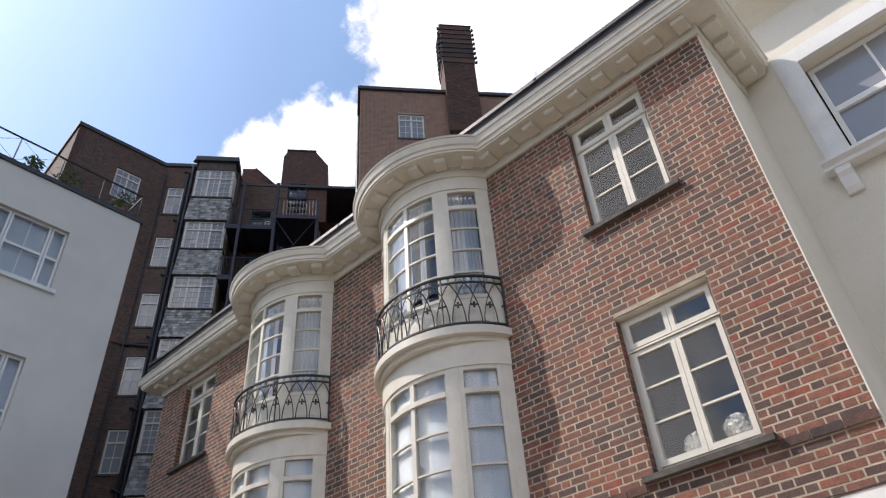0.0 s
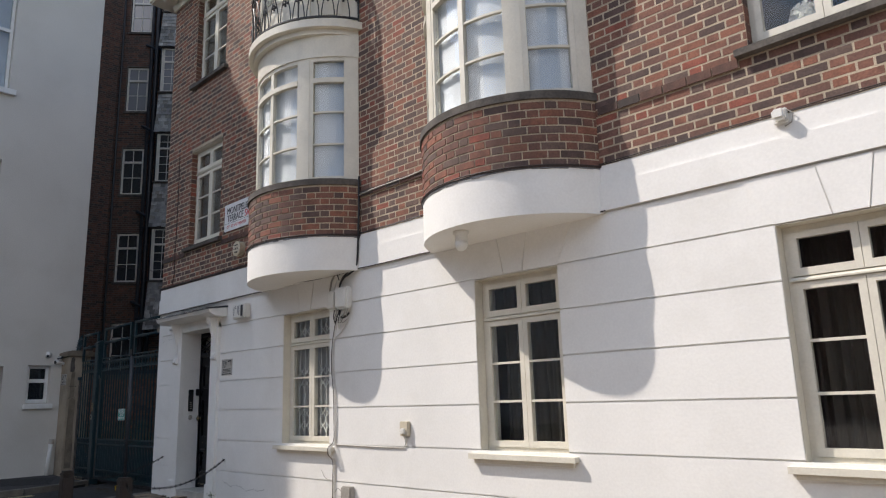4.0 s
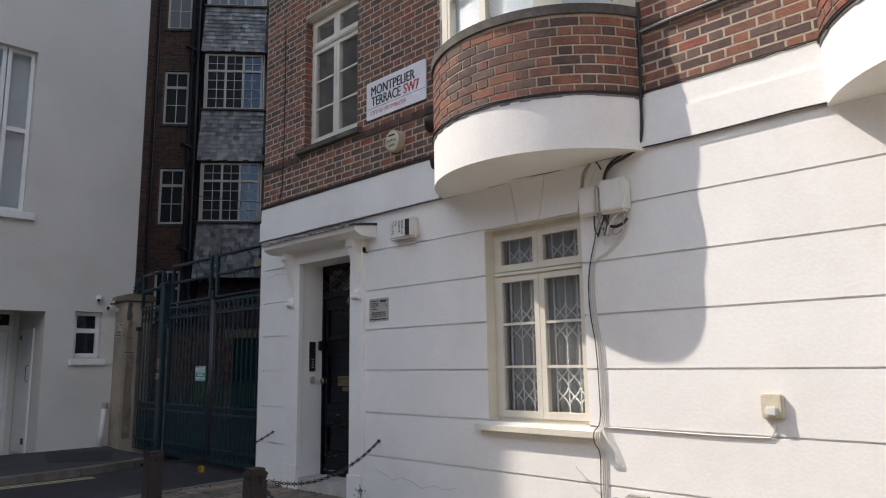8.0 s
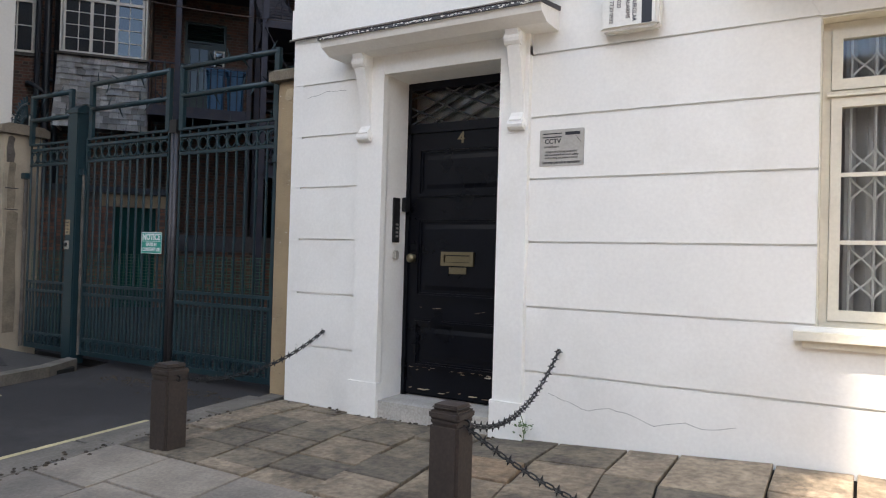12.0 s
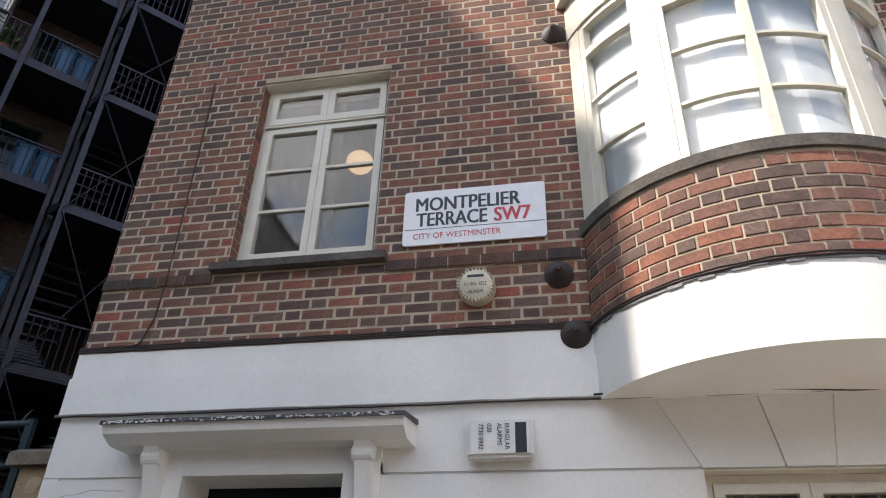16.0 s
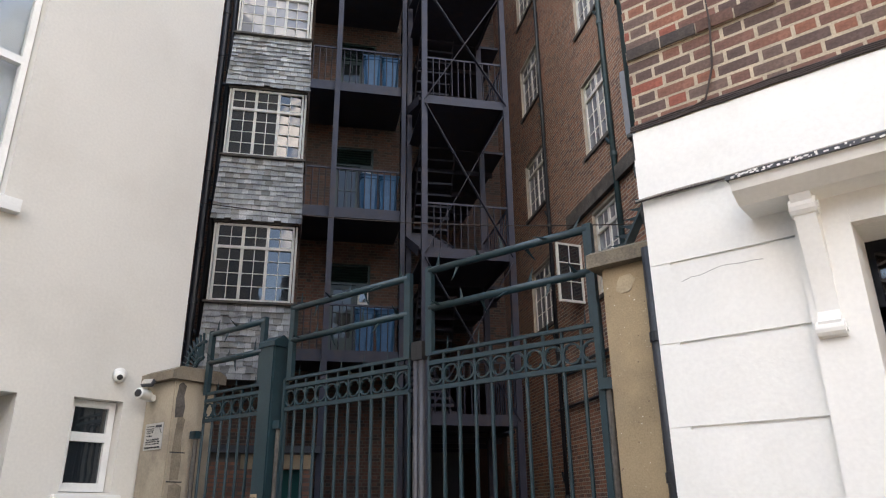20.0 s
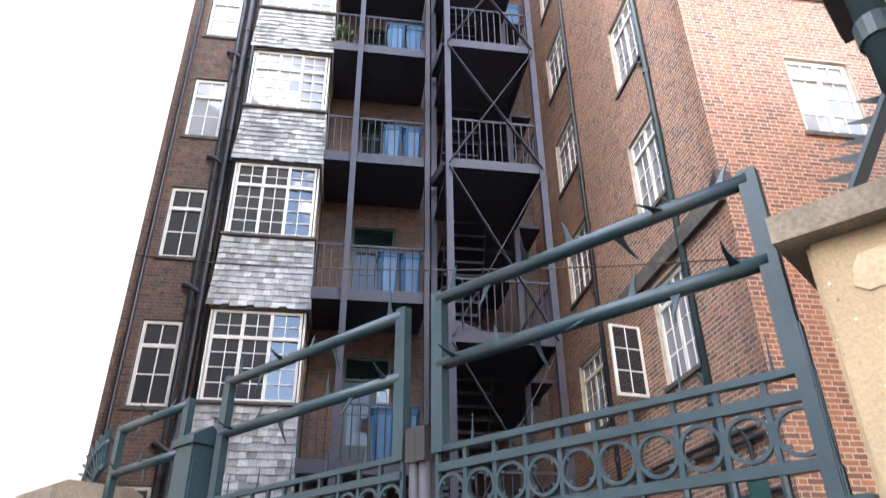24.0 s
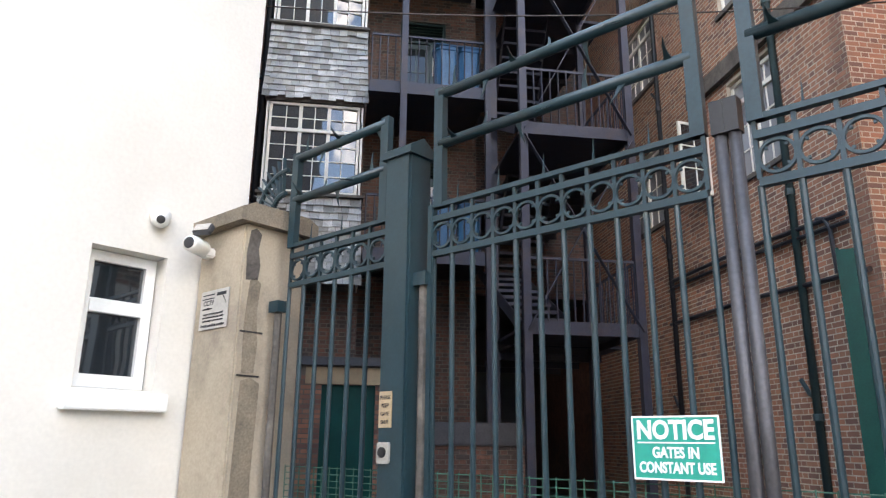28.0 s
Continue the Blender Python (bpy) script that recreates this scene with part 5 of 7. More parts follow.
# main wall: left of the bays, window column beside them
lwin = [(-9.17, -8.40, 5.62 + 3.135 * (i - 1), 5.62 + 3.135 * (i - 1) + 1.76) for i in range(0, 8)]
brick_wall(block, pose(0, FW, 0), -9.5, -5.95, -0.1, TOPZ, lwin, BRICK_FAR, MORTAR_FAR, 3, "wall_main")
for a, b, z0, z1 in lwin:
    sash(block, a + 0.02, b - 0.02, z0 + 0.02, z1 - 0.02, FW + 0.05, 2, (1, 1, 0.8), FRAME, GLASS_NET if z0 > 9 else GLASS_DARK, 0.06, 0.025, 0, 0.08, 2, "white painted casement window")
    part("window_sill", box(B(), a - 0.05, b + 0.05, FW - 0.05, FW + 0.1, z0 - 0.06, z0 + 0.018), SILL, block)
# slate-hung bays
BU0, BU1, BY = -7.77, -6.02, 5.05
for i, (z, zt) in enumerate(BAY_LIGHTS):
    low = BAY_LIGHTS[i - 1][1] + 0.07 if i else 3.95
    b = part("bay", box(B(), BU0 + 0.01, BU1 - 0.01, BY + 0.06, FW, low, z - 0.02), SILL, block, "slate-hung bay with a many-paned window")
    bw_ = sash(block, BU0 + 0.04, BU1 - 0.04, z, zt, BY, 6, (1, 1, 1, 1, 0.85, 0.85), FRAME, GLASS_NET if i > 1 else GLASS_DARK, 0.05, 0.018, 2, 0.08, 4, "white many-paned bay window")
    for q in bw_.children:
        if q.name.startswith("pane") and q.location.x > BU1 - 0.7:
            q.rotation_euler.z += radians(5 + 2 * (i % 3))
    for u in (BU0, BU1):
        part("bay_cheek", box(B(), u - 0.02, u + 0.02, BY + 0.02, FW, z, zt + 0.04), FRAME, block)
    part("bay_head", box(B(), BU0 - 0.04, BU1 + 0.04, BY - 0.05, FW, zt + 0.01, zt + 0.06), SILL, block)
    part("bay_sill", box(B(), BU0 - 0.08, BU1 + 0.08, BY - 0.08, FW, z - 0.05, z), SILL, block)
    r = random.Random(i)
    verts, faces = [], []
    rows = round((z - 0.05 - low) / 0.135)
    for row in range(rows):
        zz = low - 0.03 + row * (z - 0.05 - low) / rows
        flare = 0.10 * (1 - row / rows) ** 1.5
        lo_u, hi_u = BU0 - 0.05 - flare * 0.6, BU1 + 0.05 + flare * 0.6
        uu = lo_u
        first = True
        while uu < hi_u - 0.02:
            w = r.uniform(0.13, 0.19) * (0.55 if first and row % 2 else 1.0)
            q = uu + w if uu + w < hi_u - 0.05 else hi_u
            first = False
            base = len(verts)
            dz = r.uniform(-0.008, 0.008) if r.random() > 0.04 else 0.035
            yb, yt = BY - 0.03 - flare - r.uniform(0, 0.014), BY + 0.015 - flare
            g = 0.006
            verts += [(uu, yb, zz + dz), (q - g, yb, zz + dz), (q - g, yt, zz + 0.18), (uu, yt, zz + 0.18), (uu, yb + 0.014, zz + dz), (q - g, yb + 0.014, zz + dz), (q - g, yt + 0.014, zz + 0.18), (uu, yt + 0.014, zz + 0.18)]
            faces += [tuple(base + k for k in f) for f in ((0, 1, 2, 3), (4, 7, 6, 5), (0, 4, 5, 1), (1, 5, 6, 2), (2, 6, 7, 3), (3, 7, 4, 0))]
            uu = q
    me = bpy.data.meshes.new("slate_hanging")
    me.from_pydata(verts, [], faces)
    me.materials.append(SLATE)
    o = part("slate_hanging", me, None, b, "grey hung slates, uneven and pale in places")
    o["kind"] = "stuff"
    for u, s_ in ((BU0 - 0.05, -1), (BU1 + 0.05, 1)):
        part("slate_cheek", prism(B(), [(BY - 0.10, low - 0.02), (BY - 0.03, (low + z) / 2), (BY - 0.02, z - 0.05), (FW, z - 0.05), (FW, low - 0.02)], "x", min(u, u - s_ * 0.03), max(u, u - s_ * 0.03)), SLATE, b)
part("bay_roof", box(B(), BU0 - 0.15, BU1 + 0.15, BY - 0.15, FW + 0.2, 27.35, 27.62), LEAD, block)
part("bay_top", box(B(), BU0, BU1, BY + 0.02, FW, 26.83, 27.35), SILL, block)
# canted wall that closes the well towards the pale house
fl_len = math.hypot(3.1, 2.4)
MF = pose(-12.6, 3.35, 0, 0, 0, math.degrees(math.atan2(2.35, 3.1)))
fwin = [(1.75, 2.95, 5.62 + 3.135 * (i - 1), 5.62 + 3.135 * (i - 1) + 1.76) for i in range(0, 8)]
brick_wall(block, MF, 0.0, fl_len, -0.1, TOPZ, fwin, BRICK_FAR, MORTAR_FAR, 8, "wall_canted")
fh = part("canted_band", box(B(), 0, fl_len, -0.05, 0.02, 17.3, 17.6), BRICK_FAR, block)
fh.matrix_local = MF
for a, b, z0, z1 in fwin:
    sash(fh, a + 0.02, b - 0.02, z0 + 0.02, z1 - 0.02, 0.06, 4, (1, 1, 1, 0.8), FRAME, GLASS_NET if z0 > 9 else GLASS_DARK, 0.06, 0.022, 2, 0.08, 3, "white painted casement window")
bm = box(B(), -0.32, 0, 0.0, 7.0, -0.1, TOPZ)
o = part("return_wall", bm, BRICK_FAR, block)
o.matrix_local = MF
o = part("canted_roof", box(B(), -0.4, fl_len + 0.2, -0.08, 7.0, TOPZ, TOPZ + 0.2), LEAD, block)
o.matrix_local = MF
part("storey_band", box(B(), -9.5, BU0 - 0.06, FW - 0.06, FW + 0.01, 17.35, 17.6), BRICK_FAR, block)
# soil pipes between the window column and the bays
sp_ = part("soil_pipe", bar(B(), (-8.13, FW - 0.10, 0), (-8.13, FW - 0.10, TOPZ), 0.08, 12), PIPE_BLACK, block, "black cast-iron soil pipe")
part("soil_pipe", bar(B(), (-8.32, FW - 0.08, 0), (-8.32, FW - 0.08, TOPZ - 0.6), 0.06, 10), PIPE_BLACK, block)
part("soil_pipe", bar(B(), (-9.36, FW - 0.08, 0), (-9.36, FW - 0.08, TOPZ - 0.6), 0.04, 8), PIPE_BLACK, block)
for i in range(0, 8):
    zz = 4.75 + 3.18 * i
    part("branch_pipe", tube(B(), [(-8.52, FW + 0.02, zz + 0.22), (-8.50, FW - 0.09, zz + 0.2), (-8.36, FW - 0.12, zz + 0.14), (-8.15, FW - 0.12, zz)], 0.05, 8), PIPE_BLACK, sp_)
    part("hopper", lathe(B(), [(0.05, -0.1), (0.085, 0), (0.085, 0.05), (0.06, 0.06)], 10, (-8.30, FW - 0.1, zz - 0.4)), PIPE_BLACK, sp_)
    for z2 in (zz + 0.9, zz - 1.0):
        part("pipe_collar", bar(B(), (-8.13, FW - 0.10, z2), (-8.13, FW - 0.10, z2 + 0.1), 0.1, 12), PIPE_BLACK, sp_)
# recessed wall behind the balconies
RY, RY2 = 6.5, 9.2


BALCONY_Z = (4.50, 7.71, 10.95, 14.13, 17.17, 20.10, 22.95)


def floor_z(i):
    return BALCONY_Z[min(i, 7) - 1] + (2.9 if i > 7 else 0.0)


rdoor = [(-5.22, -4.22, floor_z(i), floor_z(i) + 2.58) for i in range(1, 8)]
brick_wall(block, pose(0, RY, 0), -5.95, -3.55, -0.1, TOPZ - 0.3, rdoor, BRICK_FAR, MORTAR_FAR, 4, "wall_recess")
brick_wall(block, pose(0, RY2, 0), -3.55, 0.0, -0.1, TOPZ - 0.3, [(-3.45, -0.12, -0.1, 4.7)], BRICK_FAR, MORTAR_FAR, 5, "wall_well")
# void added behind the opening, dark in colour to deepen the shade
part("passage", panel(B(), -3.8, 0.2, -0.1, 5.0, [], RY2 + 5.2, RY2 + 5.4), ROOM, block, "passage added under the block, its back painted dark for shade")
part("passage_side", box(B(), -3.75, -3.46, RY2 + 0.33, RY2 + 5.2, -0.1, 5.0), BRICK_FAR, block)
part("passage_side", box(B(), -0.11, 0.2, RY2 + 0.33, RY2 + 5.2, -0.1, 5.0), BRICK_FAR, block)
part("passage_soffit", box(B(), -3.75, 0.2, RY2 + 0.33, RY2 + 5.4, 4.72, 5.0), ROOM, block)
part("recess_cheek", box(B(), -6.25, -5.951, FW + 0.33, RY + 0.3, -0.1, TOPZ), BRICK_FAR, block)
part("well_cheek", box(B(), -3.85, -3.551, RY + 0.33, RY2 + 0.3, -0.1, TOPZ), BRICK_FAR, block)
for a, b, z0, z1 in rdoor:
    zt = z0 + 2.06
    leaf = part("balcony_door", panel(B(), a + 0.03, a + 0.66, z0 + 0.01, zt, [(a + 0.13, a + 0.34, z0 + 0.75, zt - 0.12), (a + 0.37, a + 0.56, z0 + 0.75, zt - 0.12)], RY + 0.08, RY + 0.13), DOOR_GREEN, block, "dark green half-glazed balcony door")
    for p, q in ((a + 0.13, a + 0.34), (a + 0.37, a + 0.56)):
        part("pane", box(B(), p, q, RY + 0.10, RY + 0.106, z0 + 0.75, zt - 0.12), GLASS_DIM, leaf)
        part("glazing_bar", box(B(), p, q, RY + 0.085, RY + 0.11, z0 + 1.36, z0 + 1.39), DOOR_GREEN, leaf)
    part("door_frame", panel(B(), a, b, z0, z1, [(a + 0.03, a + 0.66, z0, zt), (a + 0.71, b - 0.03, z0 + 1.28, z0 + 1.92), (a + 0.06, b - 0.06, zt + 0.05, z1 - 0.05)], RY + 0.04, RY + 0.15), DOOR_GREEN, block)
    sash(block, a + 0.712, b - 0.032, z0 + 1.282, z0 + 1.918, RY + 0.03, 1, (1, 1), FRAME, GLASS_DARK, 0.045, 0.03, 0, 0.06, 1, "small white painted window")
    louvre = part("louvre", box(B(), a + 0.06, b - 0.06, RY + 0.13, RY + 0.14, zt + 0.05, z1 - 0.05), DOOR_GREEN, block, "dark green slatted vent over the door")
    for k in range(6):
        zz = zt + 0.075 + k * 0.07
        part("slat", flat(B(), (a + 0.06, RY + 0.09, zz), (b - 0.06, RY + 0.09, zz), 0.06, 0.01, (0, 0.6, 0.8)), DOOR_GREEN, louvre)
# right wing: flank (A) and end (B)
WTOP = 27.2
awin = [(-2.72, -1.45, 8.45 + 3.1 * (i - 2), 10.22 + 3.1 * (i - 2)) for i in range(1, 8)]
awin += [(-6.75, -5.25, 8.62 + 3.1 * (i - 2), 10.25 + 3.1 * (i - 2)) for i in range(1, 8)]
MA = pose(0, 0, 0, 0, 0, -90)
brick_wall(block, MA, -RY2, -0.001, -0.1, WTOP, awin, BRICK_WING, MORTAR_WING, 6, "wing_flank")
bwin = [(1.64, 2.80, 8.63 + 3.1 * (i - 3), 10.22 + 3.1 * (i - 3)) for i in range(3, 9)]
bwin += [(5.2, 6.4, 8.63 + 3.1 * (i - 3), 10.22 + 3.1 * (i - 3)) for i in range(3, 9)]
brick_wall(block, ident, 0.0, 9.0, -0.1, WTOP, bwin, BRICK_WING, MORTAR_WING, 7, "wing_end")
holder = part("flank_windows", box(B(), -RY2, -RY2 + 0.02, 0.4, 0.42, 1, 1.02), WHITE, block)
holder.matrix_local = MA
for a, b, z0, z1 in awin:
    sash(holder, a + 0.02, b - 0.02, z0 + 0.02, z1 - 0.02, 0.06, 4, (1, 1, 1, 0.8), FRAME, GLASS_NET if z0 > 5 else GLASS_DARK, 0.06, 0.022, 2, 0.08, 3, "white painted casement window")
    o = part("window_sill", box(B(), a - 0.05, b + 0.05, -0.05, 0.06, z0 - 0.06, z0 + 0.018), SILL, holder)
for a, b, z0, z1 in bwin:
    sash(block, a + 0.02, b - 0.02, z0 + 0.02, z1 - 0.02, 0.06, 4, (1, 1, 1, 0.8), FRAME, GLASS_NET if z0 > 5 else GLASS_DARK, 0.06, 0.022, 2, 0.08, 3, "white painted casement window")
    part("window_sill", box(B(), a - 0.05, b + 0.05, -0.05, 0.06, z0 - 0.06, z0 + 0.018), SILL, block)
part("wing_roof", box(B(), -0.12, 9.1, -0.12, 12, WTOP, WTOP + 0.18), LEAD, block)
part("main_roof", box(B(), -9.6, BU1 + 0.1, FW - 0.1, 16, TOPZ, TOPZ + 0.2), LEAD, block)
part("recess_roof", box(B(), BU1 + 0.101, 0.0, RY - 0.05, 16, TOPZ - 0.35, TOPZ - 0.2), LEAD, block)
ch = part("chimney", box(B(), 3.88, 5.32, -0.29, 0.97, 24.5, 32.15), MORTAR_FAR, block, "tall brick chimney stack with ribs near its top")
crng = random.Random(21)
o = part("chimney_brickwork", brick_mesh("brickwork", brick_spans(3.85, 5.35, 24.5, 29.2, [], crng), BRICK_FAR, 0.003, crng), BRICK_FAR, ch)
o.location = (0, -0.30, 0)
o["kind"] = "stuff"
o = part("chimney_side", box(B(), 3.86, 3.88, -0.28, 0.96, 24.5, 29.2), BRICK_FAR, ch)
for i in range(8):
    part("board", box(B(), 3.83, 5.37, -0.34, 1.02, 29.2 + i * 0.37, 29.55 + i * 0.37), BRICK_FAR, ch, "dark cladding board")
    part("rib", box(B(), 3.79, 5.41, -0.38, 1.06, 29.55 + i * 0.37, 29.57 + i * 0.37), LEAD, ch)
    for u in (3.74, 5.46):
        part("stud", box(B(), u - 0.05, u + 0.05, -0.3, -0.2, 29.3 + i * 0.37, 29.42 + i * 0.37), LEAD, ch)
tower = part("stair_tower", prism(B(), [(-3.95, 25.0), (-3.95, 29.55), (-3.78, 30.0), (-2.29, 30.0), (-1.58, 29.0), (-1.58, 25.0)], "y", 6.62, 9.0), BRICK_FAR, block, "brick stair head with sloping shoulders on the roof")
part("tower_coping", prism(B(), [(-3.80, 30.0), (-3.80, 30.08), (-2.26, 30.08), (-2.26, 30.0)], "y", 6.56, 9.05), LEAD, tower)
sash(tower, -3.5, -2.62, 25.8, 27.58, 6.56, 4, (1, 1, 1, 1, 1, 1), PIPE_TEAL, GLASS_DARK, 0.05, 0.03, 2, 0.055, None, "tall metal stair window")
part("recess_parapet", prism(B(), [(-5.95, TOPZ - 0.4), (-5.95, 28.45), (-5.3, 28.45), (-3.85, 26.9), (-3.85, TOPZ - 0.4)], "y", RY + 0.02, RY + 0.3), BRICK_FAR, block, "sloping brick parapet")
part("recess_coping", flat(B(), (-5.3, RY + 0.16, 28.48), (-3.85, RY + 0.16, 26.93), 0.36, 0.06, (0, 1, 0)), LEAD, block)
part("drain_run", tube(B(), [(-9.52, FW - 0.07, 17.3), (-8.9, FW - 0.08, 17.26), (-8.13, FW - 0.1, 17.18)], 0.055, 8), PIPE_BLACK, sp_)
sash(block, -1.2, -0.15, 24.7, 25.75, RY2 - 0.03, 4, (1, 1), FRAME, GLASS_DARK, 0.06, 0.025, 2, 0.06, None, "white painted window")

# ---- steel fire escape ----
ME = MB
esc = thing("fire_escape", ME, "dark steel fire escape with landings, stairs and cross braces", "fire escape")
EU0, EU1, EY0, EY1 = -3.53, -1.75, 2.80, 4.9
for u in (EU0, EU1):
    for y in (EY0, EY1):
        part("post", box(B(), u - 0.06, u + 0.06, y - 0.06, y + 0.06, 0, 23.9 if u == EU0 else 22.9), STEEL, esc)
BAL_Y = 4.6


def balustrade(u0, u1, y, z, n, parent, name="balustrade"):
    rail = part(name, flat(B(), (u0, y, z + 1.0), (u1, y, z + 1.0), 0.04, 0.03), STEEL, parent)
    bal = mesh_from("baluster", bar(B(), (0, 0, z), (0, 0, z + 1.0), 0.0135, 5), STEEL)
    for k in range(n + 1):
        o = part("baluster", bal, None, rail)
        o.location = (u0 + (u1 - u0) * k / n, y, 0)


LANDING_Z = (3.0, 6.19, 9.65, 12.72, 15.80, 18.97, 22.03)
for i, z in enumerate(LANDING_Z):
    up = LANDING_Z[i + 1] - z if i < 6 else 3.0
    part("landing", box(B(), EU0, EU1, EY0, EY1, z - 0.05, z), STEEL, esc)
    part("gallery", box(B(), EU0 + 0.3, EU1 + 0.55, EY1 + 0.001, RY2 - 0.01, z - 0.07, z - 0.01), STEEL, esc)
    for yy in (5.9, 7.2, 8.4):
        part("gallery_beam", box(B(), EU0 + 0.3, EU1 + 0.55, yy, yy + 0.07, z - 0.20, z - 0.071), STEEL, esc)
    part("landing_edge", box(B(), EU0 + 0.06, EU1 - 0.06, EY0 - 0.03, EY0, z - 0.17, z + 0.03), STEEL, esc)
    part("landing_edge", box(B(), EU1 - 0.03, EU1, EY0 + 0.06, EY1, z - 0.17, z - 0.052), STEEL, esc)
    balustrade(EU0 + 0.06, EU1 - 0.06, EY0 + 0.02, z, 12, esc)
    side_rail = part("side_rail", flat(B(), (EU1 - 0.02, EY0 + 0.06, z + 1.0), (EU1 - 0.02, EY1 - 0.06, z + 1.0), 0.04, 0.03), STEEL, esc)
    side_bar = mesh_from("baluster", bar(B(), (EU1 - 0.02, 0, z), (EU1 - 0.02, 0, z + 1.0), 0.0125, 5), STEEL)
    for k in range(12):
        o = part("baluster", side_bar, None, side_rail)
        o.location = (0, EY0 + 0.2 + k * 0.155, 0)
    for s_ in (-1, 1) if i < 6 else ():
        a, b = ((EU0, z - 0.1), (EU1, z + up - 0.2)) if s_ > 0 else ((EU1, z - 0.1), (EU0, z + up - 0.2))
        yy = EY0 - 0.075 - (0.012 if s_ > 0 else 0.0)
        part("brace", flat(B(), (a[0], yy, a[1]), (b[0], yy, b[1]), 0.085, 0.011, (0, 1, 0)), STEEL, esc)
    # flight up to the balcony level and on to the next landing
    zb = floor_z(i + 1)
    for ua, ub, ya, yb, z0, z1 in ((-3.62, -2.85, EY0 + 0.15, RY - 0.6, z, zb), (-3.28, -2.42, RY - 0.6, EY1 - 0.1, zb, z + up)):
        for u in (ua, ub):
            part("stair_string", flat(B(), (u, ya, z0), (u, yb, z1), 0.2, 0.012, (0, 0, 1)), STEEL, esc)
        for k in range(8):
            f = (k + 0.5) / 8
            yt, zt = ya + (yb - ya) * f, z0 + (z1 - z0) * f
            part("tread", box(B(), ua + 0.01, ub - 0.01, yt - 0.12, yt + 0.12, zt - 0.035, zt + 0.02), STEEL, esc)
for i in range(1, 8):
    zb = floor_z(i)
    part("balcony_floor", box(B(), -5.93, -3.66, BAL_Y, RY - 0.001, zb - 0.06, zb), STEEL, esc)
    part("balcony_edge", box(B(), -5.93, -3.66, BAL_Y - 0.04, BAL_Y, zb - 0.22, zb + 0.02), STEEL, esc)
    part("balcony_edge", box(B(), -5.30, -5.22, BAL_Y, RY - 0.01, zb - 0.22, zb - 0.062), STEEL, esc)
    balustrade(-5.9, -3.70, BAL_Y + 0.02, zb, 15, esc)
part("balcony_post", box(B(), -5.36, -5.24, BAL_Y - 0.17, BAL_Y - 0.05, 0, 25.5), STEEL, esc)
part("balcony_post", box(B(), -3.78, -3.68, BAL_Y - 0.17, BAL_Y - 0.05, 0, 25.5), STEEL, esc)

# ---- posts and chains on the forecourt ----


def bollard(x, y, drop=0.0):
    p = thing("chain_post", pose(x, y, G - drop), "stubby square brown post with a moulded cap", "bollard", "chain posts")
    part("shaft", cushion(-0.078, 0.078, -0.078, 0.078, -0.05, 0.42, 0.014), BOLLARD, p)
    part("neck", cushion(-0.073, 0.073, -0.073, 0.073, 0.415, 0.44, 0.006), BOLLARD, p)
    part("cap", cushion(-0.081, 0.081, -0.081, 0.081, 0.438, 0.478, 0.010), BOLLARD, p)
    part("cap_top", cushion(-0.074, 0.074, -0.074, 0.074, 0.476, 0.505, 0.014), BOLLARD, p)
    eye = part("chain_eye", ring(B(), (0, 0, 0), 0.016, 0.008, 0.008), IRON, p)
    eye.location = (0.08, 0, 0.42)
    return p


POSTS = [(-12.45, 4.42), (-10.52, 4.47), (-8.70, 4.32), (-6.95, 4.40)]
for q in POSTS:
    bollard(*q, 0.0 if q[0] < -9 else 0.09)


# ---- small things on the brick front ----
def lettering(text, size, mat, parent, x, z, y, squeeze=1.0, align="LEFT", roll=0, heavy=0.0, width=0.0, bold=0.0):
    """Raised letters of the built-in font in the x-z plane, facing -y; width: their length, where it is known."""
    cu = bpy.data.curves.new("lettering", "FONT")
    cu.body, cu.size, cu.extrude, cu.align_x, cu.offset = text, size, 0.0008, align, heavy
    cu.resolution_u = 3
    tmp = bpy.data.objects.new("lettering", cu)
    me = bpy.data.meshes.new_from_object(tmp)
    bpy.data.objects.remove(tmp)
    bpy.data.curves.remove(cu)
    me.materials.clear()
    me.materials.append(mat)
    if bold:
        bm = bmesh.new()
        bm.from_mesh(me)
        first = bm.verts[:] + bm.edges[:] + bm.faces[:]
        for k in (1, 2):
            for g in bmesh.ops.duplicate(bm, geom=first)["geom"]:
                if isinstance(g, bmesh.types.BMVert):
                    g.co += Vector((bold * k, 0, 0.0003 * k))
        bm.to_mesh(me)
        bm.free()
    if width:
        xs = [v.co.x for v in me.vertices]
        squeeze = width / (max(xs) - min(xs))
    ob = part("lettering", me, None, parent)
    ob.matrix_local = pose(x, y, z, 90, 0, 0) @ pose(0, 0, 0, 0, 0, roll) @ Matrix.Diagonal((squeeze, 1, 1, 1))
    return ob


def plate(u0, u1, z0, z1, d, r=0.02):
    """A thin plate with rounded corners in the x-z plane."""
    pts = []
    for cx, cz, a0 in ((u1 - r, z1 - r, 0), (u0 + r, z1 - r, 90), (u0 + r, z0 + r, 180), (u1 - r, z0 + r, 270)):
        for k in range(5):
            a = radians(a0 + 22.5 * k)
            pts.append((cx + r * math.cos(a), cz + r * math.sin(a)))
    return prism(B(), pts, "y", -d, 0)


# street name plate
sign = thing("street_sign", pose(-10.76, HY - 0.012, 4.005), "white enamel street name plate with black and red lettering, on brick", "street sign")
part("plate", plate(0, 0.94, 0, 0.425, 0.012, 0.022), SIGN_WHITE, sign)
part("plate_back", box(B(), 0.05, 0.89, 0, 0.012, 0.05, 0.37), IRON, sign)
